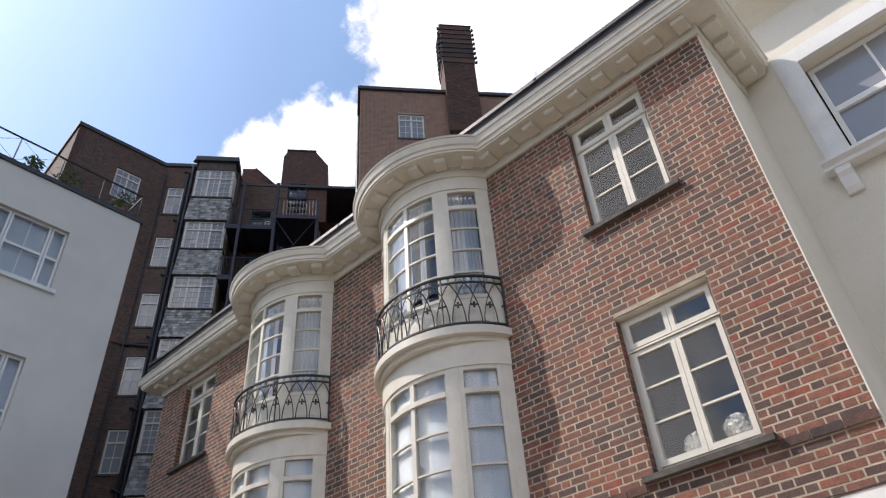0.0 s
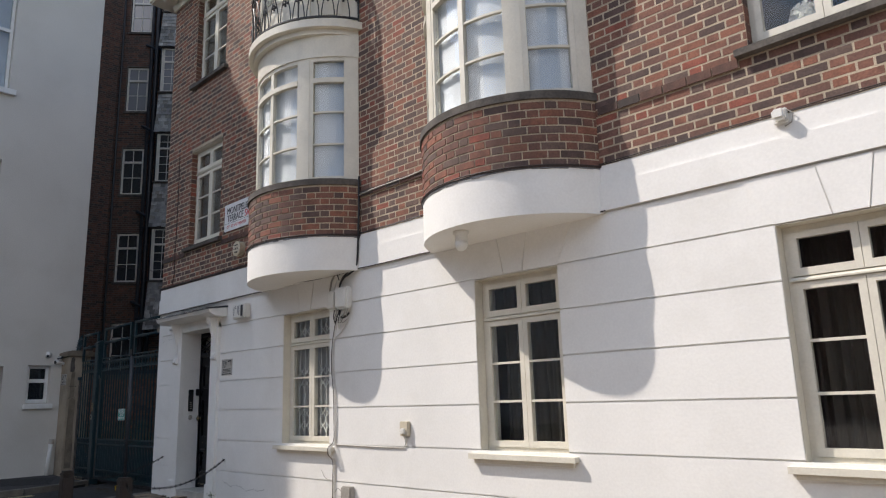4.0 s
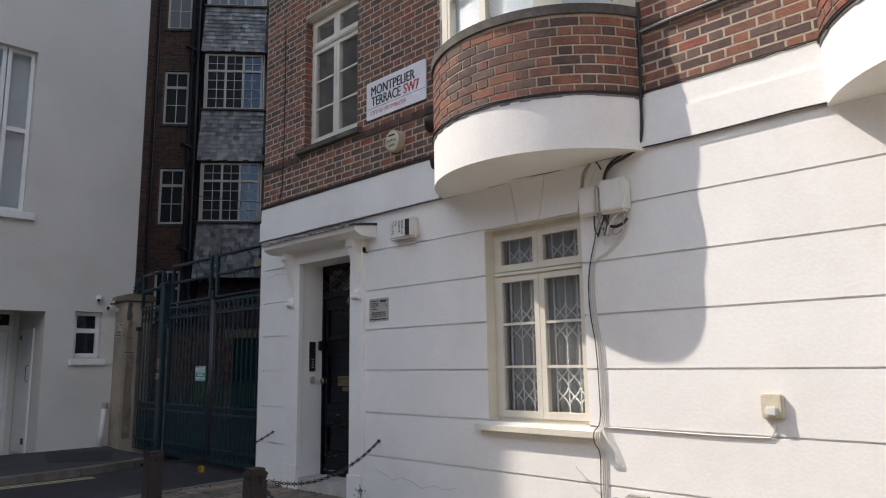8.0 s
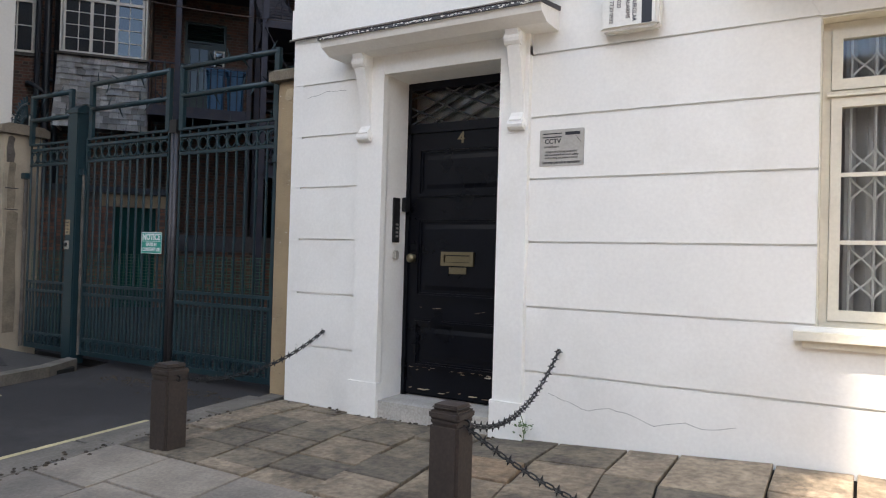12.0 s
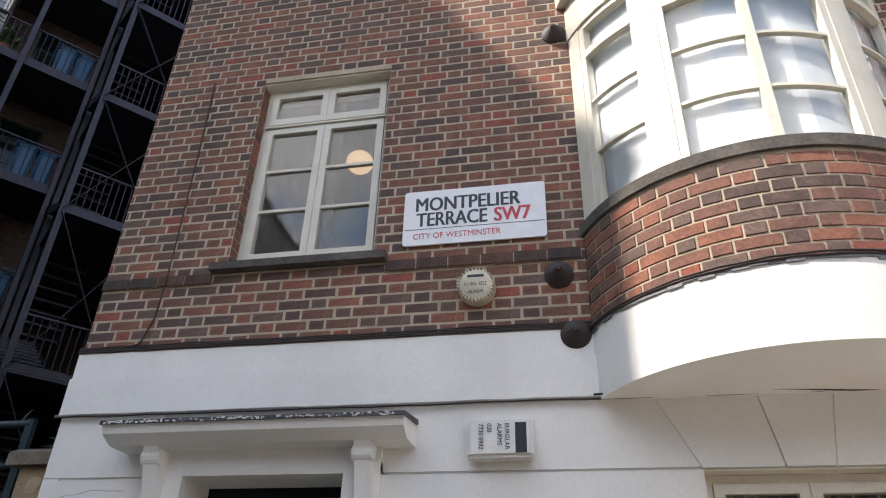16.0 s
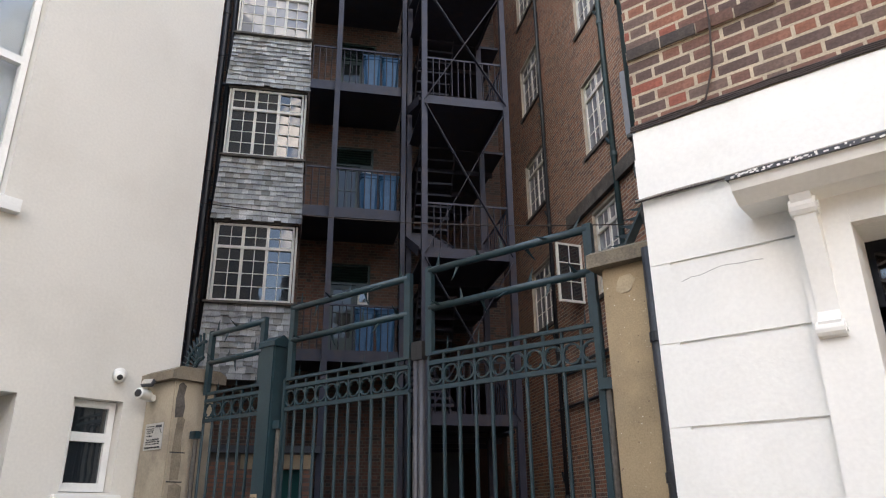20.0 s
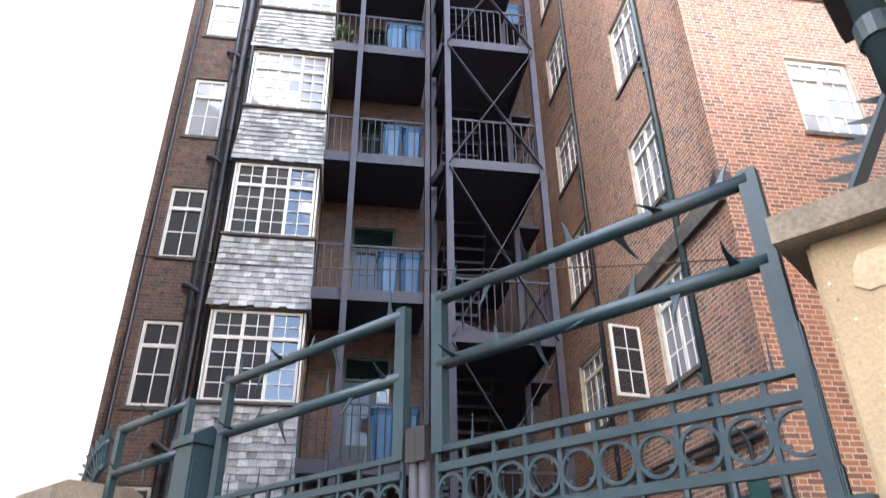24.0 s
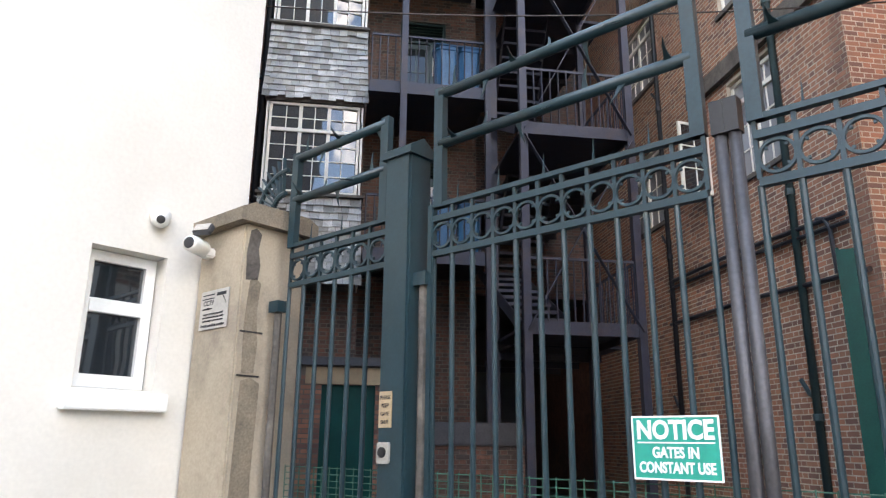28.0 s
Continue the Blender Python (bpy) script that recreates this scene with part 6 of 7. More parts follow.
lettering("MONTPELIER", 0.152, INK, sign, 0.072, 0.262, -0.0135, width=0.70, bold=0.0048)
lettering("TERRACE", 0.152, INK, sign, 0.085, 0.142, -0.0135, width=0.475, bold=0.0048)
lettering("SW7", 0.152, RED_INK, sign, 0.60, 0.142, -0.0135, width=0.24, bold=0.0048)
part("rule", box(B(), 0.012, 0.928, -0.0135, -0.011, 0.118, 0.122), INK, sign)
lettering("CITY OF WESTMINSTER", 0.062, RED_INK, sign, 0.07, 0.045, -0.0135, heavy=0.0, width=0.575)

# round alarm bell
bell = thing("alarm_bell", pose(-10.264, HY, 3.66), "round cream ribbed alarm bell box on the brick front", "alarm bell")
o = part("body", lathe(B(), [(0.112, 0), (0.114, 0.015), (0.110, 0.05), (0.100, 0.085), (0.092, 0.092), (0.0, 0.094)], 40), OLD_PLASTIC, bell, "", True)
o.matrix_local = pose(0, 0, 0, 90, 0, 0)
for i in range(30):
    a = i * math.tau / 30
    o = part("rib", box(B(), -0.004, 0.004, -0.09, -0.03, 0.09, 0.113), OLD_PLASTIC, bell)
    o.matrix_local = pose(0, 0, 0, 0, 0, 0) @ Matrix.Rotation(a, 4, "Y")
lettering("01-385 3322", 0.034, INK, bell, 0, -0.012, -0.0945, 0.8, "CENTER")
lettering("ALARM", 0.034, INK, bell, 0, -0.065, -0.0945, 0.85, "CENTER")
part("maker_bar", box(B(), -0.05, 0.05, -0.0955, -0.094, 0.045, 0.062), INK, bell)

# rectangular burglar alarm box with writing that reads sideways
tara = thing("alarm_box", pose(-10.30, HY - 0.02, 2.615), "white burglar alarm box with black lettering turned on its side", "alarm box")
part("body", cushion(0, 0.35, -0.095, 0.02, 0, 0.20, 0.018), PLASTIC, tara)
part("lid_edge", cushion(-0.006, 0.356, -0.05, -0.04, -0.006, 0.206, 0.004), PLASTIC, tara)
part("maker_bar", box(B(), 0.255, 0.315, -0.0965, -0.095, 0.02, 0.18), INK, tara)
for x, t in ((0.20, "BURGLAR"), (0.16, "ALARMS"), (0.105, "020"), (0.06, "7730 0932")):
    lettering(t, 0.036, INK, tara, x, 0.178, -0.0965, 0.9, "LEFT", -90)


def cctv_plate(m, label):
    t = thing("cctv_notice", m, label, "notice")
    part("plate", plate(0, 0.30, 0, 0.235, 0.006, 0.006), PLATE_GREY, t)
    lettering("CCTV", 0.042, INK, t, 0.035, 0.145, -0.0075, 1.0, heavy=0.001)
    lettering("surveillance", 0.022, INK, t, 0.03, 0.118, -0.0075)
    for z, w in ((0.205, 0.13), (0.182, 0.13)):
        part("text_bar", box(B(), 0.02, 0.02 + w, -0.0075, -0.006, z, z + 0.007), INK, t)
    lettering("Images are being recorded", 0.021, INK, t, 0.15, 0.085, -0.0075, 0.95, "CENTER")
    lettering("and monitored for your safety", 0.021, INK, t, 0.15, 0.065, -0.0075, 0.9, "CENTER")
    lettering("and to help to prevent crime", 0.021, INK, t, 0.15, 0.045, -0.0075, 0.9, "CENTER")
    lettering("Security patrols in operation", 0.024, INK, t, 0.15, 0.015, -0.0075, 0.92, "CENTER", heavy=0.0006)
    bm = box(B(), 0.175, 0.275, -0.0075, -0.006, 0.195, 0.215)
    part("camera_symbol", bm, INK, t)
    part("bracket_symbol", flat(B(), (0.245, -0.007, 0.19), (0.285, -0.007, 0.14), 0.006, 0.001, (0, 1, 0)), INK, t)


cctv_plate(pose(-10.72, HY - 0.004, 1.825), "small metal surveillance notice screwed to white stucco")
cctv_plate(pose(-17.90, 5.975, 1.93), "small surveillance notice on the stained gate pillar")

# brown ribbed cable cones
for x, z in ((-9.765, 3.73), (-9.69, 3.33), (-9.69, 5.80)):
    prof = []
    for i in range(9):
        r = 0.09 - 0.0085 * i
        prof += [(r, 0.006 + i * 0.009), (r - 0.001, 0.012 + i * 0.009)]
    cone = single("cable_cone", lathe(B(), [(0.09, 0)] + prof + [(0.012, 0.094)], 24), WIRE, pose(x, HY - 0.005, z, 90, 0, 0), "brown ribbed cone of coiled cable on the wall", "cable coil", "cable cones")

# door furniture
lettering("4", 0.125, BRASS, door, -11.49, 2.075, DY - 0.004, 0.9, "CENTER", bold=0.004)
ep = thing("entry_panel", pose(-11.958, HY, 0), "black door entry panel with steel buttons in the door reveal", "entry panel")
part("panel", cushion(0, 0.018, 0.10, 0.18, 1.32, 1.66, 0.004), IRON, ep)
for i in range(4):
    part("button", box(B(), 0.018, 0.022, 0.125, 0.155, 1.36 + i * 0.03, 1.375 + i * 0.03), WIRE_GREY, ep)
part("lock", cushion(0, 0.03, 0.11, 0.17, 1.19, 1.26, 0.01), WIRE_GREY, ep)
part("latch_keep", cushion(0, 0.04, 0.22, 0.28, 1.56, 1.67, 0.006), IRON, ep)

# lattice grilles and curtains behind the ground floor windows
for wi, (a, b) in enumerate(WINDOWS_G):
    if wi == 0:
        bm = B()
        y = 0.175
        for half in ((a + 0.10, (a + b) / 2 - 0.055), ((a + b) / 2 + 0.055, b - 0.10)):
            w, x0 = 0.115, half[0] + 0.045
            for i in range(4):
                bar(bm, (x0 + i * w, y, 0.95), (x0 + i * w, y, 2.48), 0.0065, 6)
            # bands of crossing bars, bowed from upright to upright
            for zc in (1.19, 1.72, 2.24):
                for i in range(3):
                    for s_ in (-1, 1):
                        tube(bm, [(x0 + (i + 0.5 + s_ * 0.5 * math.cos(math.tau * q / 20)) * w, y - 0.010, zc - 0.155 + 0.31 * q / 20) for q in range(21)], 0.0062, 5)
        part("window_grille", bm, WHITE, house, "white folding lattice grille behind glass")
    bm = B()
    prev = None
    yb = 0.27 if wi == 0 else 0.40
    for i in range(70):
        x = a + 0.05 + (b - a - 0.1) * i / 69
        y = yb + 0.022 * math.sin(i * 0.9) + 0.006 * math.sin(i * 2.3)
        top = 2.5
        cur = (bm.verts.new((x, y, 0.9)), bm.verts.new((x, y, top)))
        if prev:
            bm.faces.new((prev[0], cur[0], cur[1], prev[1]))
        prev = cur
    # dark sheet: cloth low down, carried up to stand for the unlit room
    part("curtain", bm, NET if wi == 0 else CLOTH_AND_DIM, house, "pale gathered curtain" if wi == 0 else "dark cloth behind the glass, its upper part painted for the dim room")
# flowers in vases behind the right-hand first floor window, a globe lamp behind the left one
vase = thing("flower_vase", pose(-1.98, HY + 0.30, 4.02), "white hydrangea blooms in a small vase on the window board", "flowers")
part("vase", lathe(B(), [(0.05, 0), (0.07, 0.05), (0.045, 0.11), (0.05, 0.12)], 14), PLASTIC, vase, "", True)
bm = B()
r = random.Random(2)
for i in range(420):
    d = Vector((r.gauss(0, 1), r.gauss(0, 1), r.gauss(0, 1))).normalized()
    p = Vector((0, 0, 0.22)) + d * r.uniform(0.10, 0.13)
    q = (d + Vector((r.uniform(-0.5, 0.5), r.uniform(-0.5, 0.5), r.uniform(-0.5, 0.5)))).to_track_quat("Z", "Y").to_matrix()
    vs = [bm.verts.new(p + q @ Vector((0.02 * math.cos(k * math.tau / 5), 0.02 * math.sin(k * math.tau / 5), 0.006 * (k % 2)))) for k in range(5)]
    bm.faces.new(vs)
part("bloom", bm, PETAL, vase, "full white bloom")
copy_thing(vase, pose(-2.40, HY + 0.33, 3.995, 0, 0, 70))
part("window_board", box(B(), -2.74, -1.72, 0.175, 0.5, 3.99, 4.015), WHITE, house)
globe = thing("globe_lamp", pose(-11.39, HY + 0.72, 5.34), "lit cream glass globe ceiling lamp", "ceiling lamp")
part("globe", lathe(B(), [(0.02, -0.105)] + [(0.115 * math.sin(a), -0.10 * math.cos(a)) for a in [0.3 + 0.28 * i for i in range(9)]] + [(0.02, 0.09)], 20), LAMP_GLOBE, globe, "", True)
part("rod", bar(B(), (0, 0, 0.085), (0, 0, 0.6), 0.01, 6), BRASS, globe)

hall = thing("globe_lamp", pose(-11.18, HY + 1.15, 2.72), "lit warm hall lamp behind the fanlight", "ceiling lamp")
part("globe", lathe(B(), [(0.03, 0.07), (0.13, 0.05), (0.15, 0.0), (0.12, -0.05), (0.02, -0.075)], 20), HALL_GLOBE, hall, "", True)
part("rod", bar(B(), (0, 0, 0.06), (0, 0, 0.39), 0.012, 6), BRASS, hall)
# lamp below the second bow, small light on the band
lamp = thing("bay_camera", pose(-5.36, HY - 0.52, 2.93), "white dome security camera under the bow window", "camera")
part("mount", lathe(B(), [(0.075, 0), (0.075, -0.025), (0.06, -0.03), (0.06, -0.10), (0.055, -0.105)], 20), PLASTIC, lamp, "", True)
part("dome", lathe(B(), [(0.062, -0.10), (0.062, -0.135), (0.05, -0.165), (0.025, -0.185), (0.002, -0.19)], 20), PLASTIC, lamp, "", True)
fl2 = thing("wall_light", pose(-2.59, HY - 0.012, 3.29), "cream sensor light fixed on the white band", "wall light")
part("base", cushion(-0.05, 0.05, -0.03, 0, 0, 0.12, 0.008), PLASTIC, fl2)
part("head", cushion(-0.04, 0.05, -0.10, -0.031, 0.02, 0.10, 0.014), PLASTIC, fl2)
part("lead", tube(B(), [(0.05, -0.02, 0.1), (0.09, -0.02, 0.06), (0.07, -0.01, 0.0), (0.02, -0.01, -0.02)], 0.005, 6), WIRE_GREY, fl2)

# cables


def cable(pts, r, mat, label="cable clipped along the front", smooth_n=0):
    o = single("cable", tube(B(), pts, r, 6), mat, MH, label, "cable", "cables")
    return o


rc = random.Random(9)


def run(x0, x1, z, y, n, sag=0.004):
    return [(x0 + (x1 - x0) * i / n, y, z + rc.uniform(-sag, sag)) for i in range(n + 1)]


for k in range(4):
    cable(run(HX0 - 0.02, BAYS[0] - BW + 0.01, 3.375 + k * 0.011, -0.018 + 0.002 * k, 26), 0.0055, WIRE, "thin brown cable along the foot of the brickwork")
for k in range(2):
    cable(run(BAYS[0] + BW - 0.01, BAYS[1] - BW + 0.02, 3.375 + k * 0.012, -0.016, 14), 0.0055, WIRE, "thin brown cable along the foot of the brickwork")
    cable(run(BAYS[1] + BW - 0.02, HX1, 3.375 + k * 0.012, -0.016, 18), 0.005, WIRE, "thin brown cable along the foot of the brickwork")
for c in BAYS:
    bb = Bow(c, BW, BS_BASE)
    for k in range(2):
        cable([(*bb.at(-bb.half + 2 * bb.half * i / 24, 0.012 + 0.003 * k), 3.352 + 0.012 * k + rc.uniform(-0.003, 0.003)) for i in range(25)], 0.006, WIRE, "brown cable round the bow above its white base")
for k in range(2):
    cable(run(HX0 - 0.03, -7.55, 2.948 - k * 0.013, -0.036 - 0.004 * k, 34), 0.005, WIRE if k else WIRE_GREY, "cable along the groove under the white band")
cable(run(-7.5, -4.1, 2.95, -0.034, 16), 0.006, WIRE, "cable along the groove under the white band")
cable([(-12.44, -0.012, 5.72), (-12.425, -0.012, 5.0), (-12.41, -0.02, 4.2), (-12.40, -0.035, 3.87), (-12.43, -0.014, 3.6), (-12.49, -0.016, 3.42), (-12.62, -0.016, 3.39)], 0.006, WIRE, "thin brown cable down the brickwork")
def curve(pts, n=6):
    """A smooth line through points."""
    ps = [Vector(p) for p in pts]
    ps = [ps[0]] + ps + [ps[-1]]
    got = []
    for a, b, c, d in zip(ps, ps[1:], ps[2:], ps[3:]):
        for k in range(n):
            t = k / n
            got.append(0.5 * (2 * b + (c - a) * t + (2 * a - 5 * b + 4 * c - d) * t * t + (3 * b - a - 3 * c + d) * t ** 3))
    return got + [ps[-2]]


cable(curve([(-7.47, -0.03, 4.1), (-7.475, -0.03, 3.7), (-7.485, -0.035, 3.34), (-7.49, -0.045, 3.08), (-7.53, -0.045, 2.96), (-7.65, -0.045, 2.905), (-7.76, -0.045, 2.87), (-7.825, -0.05, 2.78), (-7.835, -0.05, 2.6), (-7.835, -0.05, 2.48), (-7.80, -0.06, 2.41), (-7.74, -0.07, 2.385), (-7.68, -0.06, 2.405), (-7.655, -0.04, 2.44)]), 0.0125, IRON, "thick black cable down from the bow to the junction boxes")
cable(curve([(-7.48, -0.028, 3.34), (-7.50, -0.036, 3.1), (-7.55, -0.036, 2.98), (-7.68, -0.036, 2.93), (-7.79, -0.036, 2.88), (-7.845, -0.04, 2.75), (-7.85, -0.04, 2.5), (-7.88, -0.05, 2.40), (-7.91, -0.05, 2.33)]), 0.007, WIRE, "brown cable beside the thick black one")
cable(curve([(-9.62, -0.05, 2.955), (-9.2, -0.12, 2.94), (-8.7, -0.10, 2.935), (-8.32, -0.05, 2.93), (-8.05, -0.03, 2.945), (-7.92, -0.03, 2.94), (-7.86, -0.035, 2.86)]), 0.006, IRON, "black cable slung under the bow")
cable(curve([(-7.95, -0.03, 2.94), (-8.02, -0.03, 2.86), (-8.055, -0.03, 2.72), (-8.075, -0.03, 2.60), (-8.08, -0.03, 2.545)]), 0.012, WIRE_GREY, "grey conduit beside the junction box")
for (ax, az), (bx, bz), dz, rr, mt in (((-7.93, 2.50), (-7.90, 2.36), -0.05, 0.006, IRON), ((-7.90, 2.50), (-7.75, 2.42), -0.12, 0.005, WIRE_GREY), ((-7.86, 2.50), (-7.94, 2.34), -0.03, 0.007, WIRE_GREY),
                                       ((-7.80, 2.49), (-7.86, 2.40), -0.10, 0.005, IRON), ((-7.72, 2.49), (-7.86, 2.27), 0.02, 0.009, WIRE_WHITE), ((-7.66, 2.50), (-7.68, 2.40), -0.03, 0.006, WIRE_GREY), ((-7.84, 2.47), (-7.70, 2.36), -0.07, 0.0045, WIRE_GREY)):
    cable(curve([(ax, -0.05, az), ((2 * ax + bx) / 3, -0.07, (2 * az + bz) / 3 + dz * 0.8), ((ax + 2 * bx) / 3, -0.065, (az + 2 * bz) / 3 + dz), (bx, -0.04, bz)]), rr, mt, "tangled cable end below the junction boxes")
cable([(-7.49, -0.03, 3.86), (-7.2, -0.03, 3.875), (-6.6, -0.03, 3.88), (-6.28, -0.03, 3.9)], 0.009, WIRE_GREY, "grey cable along the string course")
for k in range(4):
    o_ = 0.017 * k
    top_ = [(-7.90 + 0.03 * k, -0.04, 2.46), (-7.935 + o_, -0.03, 2.36)] if k < 2 else [(-7.72 + 0.02 * k, -0.03, 2.47), (-7.76 + o_, -0.025, 2.33), (-7.88 + o_, -0.02, 2.22)]
    cable(curve(top_ + [(-8.01 + o_, -0.016, 2.14), (-8.035 + o_, -0.016, 1.95), (-8.03 + o_, -0.016, 1.75), (-7.995 + o_, -0.016, 1.5), (-7.985 + o_, -0.016, 1.2), (-7.99 + o_, -0.016, 0.95), (-8.0 + o_, -0.09, 0.87), (-7.995 + o_, -0.09, 0.79), (-8.0 + o_, -0.02, 0.70), (-8.01 + o_, -0.016, 0.42), (-8.0 + o_, -0.02, 0.08)]),
          0.0042, WIRE if k == 0 else WIRE_WHITE, "cable in a bundle down the white stucco")
cable(curve([(-7.96, -0.02, 0.36), (-7.86, -0.05, 0.42), (-7.76, -0.04, 0.34), (-7.72, -0.02, 0.20), (-7.70, -0.02, 0.10)]), 0.004, WIRE_GREY, "loose grey cable low on the stucco")
cable(curve([(-8.22, -0.02, 0.60), (-8.10, -0.05, 0.52), (-8.02, -0.03, 0.50)]), 0.0035, WIRE_GREY, "loose grey cable low on the stucco")
cable([(-7.97, -0.014, 0.905), (-7.5, -0.014, 0.90), (-7.1, -0.014, 0.895), (-6.76, -0.014, 0.90), (-6.73, -0.016, 0.94), (-6.72, -0.02, 1.05)], 0.007, WIRE_WHITE, "cable along the stucco to an outside socket")
for x0, x1, z0, z1, d in ((-8.055, -7.885, 2.50, 2.74, 0.08), (-7.85, -7.63, 2.49, 2.755, 0.11)):
    jb = thing("junction_box", MH, "white plastic junction box with cables below", "junction box", "junction boxes")
    part("body", cushion(x0, x1, -d, 0.0, z0, z1, 0.022), PLASTIC, jb)
    part("lid", cushion(x0 + 0.015, x1 - 0.015, -d - 0.012, -d + 0.004, z0 + 0.02, z1 - 0.015, 0.01), PLASTIC, jb)
sk = thing("outdoor_socket", MH, "yellowed outside cable socket on white stucco", "socket")
part("body", cushion(-6.79, -6.66, -0.05, 0.0, 1.02, 1.17, 0.008), OLD_PLASTIC, sk)
part("outlet", cushion(-6.76, -6.69, -0.075, -0.045, 1.04, 1.10, 0.008), PLASTIC, sk)
gbx = thing("meter_box", MH, "grey plastic meter box low on the stucco", "meter box")
part("body", cushion(-7.78, -7.60, -0.08, 0.0, 0.29, 0.45, 0.014), WIRE_GREY, gbx)
# hairline cracks in the stucco
rk = random.Random(4)
for x0, z0, n, dx in ((-10.62, 0.36, 26, 0.045), (-8.62, 0.12, 10, 0.04), (-12.75, 2.46, 9, 0.05)):
    pts, x, z = [], x0, z0
    for i in range(n):
        pts.append((x, -0.0045, z))
        x += dx
        z += rk.uniform(-0.022, 0.018)
    part("stucco_crack", tube(B(), pts, 0.0011, 4), SILL, house, "hairline crack in the stucco")

# ---- gate fittings ----
notice = thing("gate_notice", pose(-15.203, GY - 0.022, 1.18), "green notice board wired to the gate", "notice")
part("board", plate(0, 0.315, 0, 0.215, 0.004, 0.008), SIGN_GREEN, notice)
part("border", panel(B(), 0.0, 0.315, 0.0, 0.215, [(0.006, 0.309, 0.006, 0.209)], -0.0055, -0.004), SIGN_WHITE, notice)
lettering("NOTICE", 0.088, SIGN_WHITE, notice, 0.157, 0.138, -0.0052, 0.86, "CENTER", heavy=0.0030, width=0.275)
part("rule", box(B(), 0.02, 0.295, -0.0056, -0.004, 0.122, 0.127), SIGN_WHITE, notice)
lettering("GATES IN", 0.05, SIGN_WHITE, notice, 0.157, 0.075, -0.0052, 0.88, "CENTER", heavy=0.0017, width=0.165)
lettering("CONSTANT USE", 0.05, SIGN_WHITE, notice, 0.157, 0.025, -0.0052, 0.86, "CENTER", heavy=0.0017, width=0.27)
keep = thing("brass_notice", pose(-16.455, GY - 0.082, 1.36), "worn brass notice plate on the gate post", "notice")
part("plate", plate(0, 0.085, 0, 0.165, 0.003, 0.003), PEBBLE, keep)
for i, t in enumerate(("PLEASE", "KEEP", "GATE", "SHUT")):
    lettering(t, 0.026, INK, keep, 0.0425, 0.128 - i * 0.037, -0.0042, 0.85, "CENTER")
lk = thing("gate_lock", pose(-16.45, GY - 0.082, 1.20), "steel key switch on the gate post", "lock")
part("case", plate(0, 0.075, 0, 0.095, 0.014, 0.012), WIRE_GREY, lk)
o = part("switch", lathe(B(), [(0.024, 0), (0.024, 0.008), (0.012, 0.01)], 14), IRON, lk)
o.matrix_local = pose(0.0375, -0.014, 0.05, 90, 0, 0)
for owner, x in ((ga, -16.25), (gb, -13.345), (side, -17.41)):
    hb = part("hinge_bar", bar(B(), (x, -0.01, 0.05), (x, -0.01, 2.05), 0.022, 8), SILL, owner, "rusted steel hinge bar")
    part("collar", box(B(), x - 0.05, x + 0.04, -0.045, 0.025, 2.02, 2.085), TEAL, hb)
# green welded mesh low behind the bars
bm = B()
for i in range(64):
    x = -17.3 + i * 0.062
    flat(bm, (x, 0.03, 0.06), (x, 0.03, 1.17), 0.004, 0.004, (0, 1, 0))
for i in range(36):
    z = 0.06 + i * 0.0315
    flat(bm, (-17.3, 0.034, z), (-13.4, 0.034, z), 0.004, 0.004)
msh = single("wire_mesh", bm, MESH_GREEN, pose(0, GY, 0), "green welded wire mesh behind the gate bars", "wire mesh", kind="stuff")


def spike_fan(x, y, z, lean, name_label, flip=1):
    """A quarter fan of steel spikes on a pillar's cap."""
    f = thing("spike_fan", pose(x, y, z, 0, 0, lean), name_label, "spikes", "spike fans")
    bm = B()
    for i in range(9):
        a = radians(10 + 9.5 * i)
        p = Vector((0, 0, 0)) + Vector((math.cos(a), 0, math.sin(a))) * 0.10
        q = Vector((math.cos(a), 0, math.sin(a))) * 0.36
        part("spike", flat(B(), p, q, 0.024, 0.006, (0, 1, 0)), TEAL, f)
    for r in (0.12, 0.27):
        pts = [(r * math.cos(radians(5 + 10 * i)), 0, r * math.sin(radians(5 + 10 * i))) for i in range(10)]
        part("hoop", tube(B(), pts, 0.016, 8), TEAL, f)
    return f


spike_fan(-17.42, 6.18, 2.64, 180, "teal hooped fan of spikes on the stained pillar")
# leaning spiked bar on the other pillar
sb = thing("spiked_bar", pose(0, 0, 0), "teal spiked bar bracketed to the pillar cap", "spikes")
part("bar", flat(B(), (-13.19, 6.22, 2.80), (-12.97, 6.20, 3.14), 0.085, 0.012, (0, 1, 0)), TEAL, sb)
for i in range(6):
    bm = B()
    p = Vector((-13.19, 6.20, 2.84)).lerp(Vector((-12.97, 6.18, 3.12)), (i + 0.4) / 6)
    vs = [bm.verts.new(p + Vector(v)) for v in ((0.012, 0, 0.014), (-0.012, 0, -0.014), (0, 0.012, 0), (-0.085, -0.02, 0.01 * (i % 3)))]
    for f in ((0, 1, 3), (1, 2, 3), (2, 0, 3), (0, 2, 1)):
        bm.faces.new([vs[k] for k in f])
    part("spike", bm, TEAL, sb)
part("strap", tube(B(), [(-12.93, 6.0, 3.1), (-12.96, 6.0, 2.95), (-12.94, 6.02, 2.75)], 0.014, 8), IRON, sb)
# pipes on the corner of the brick house
dp = thing("downpipe", ident, "dark painted rainwater pipe at the corner of the brick house", "downpipe")
part("pipe", bar(B(), (-12.95, 6.08, 3.05), (-12.95, 6.08, 8.7), 0.047, 16), PIPE_TEAL, dp, "", True)
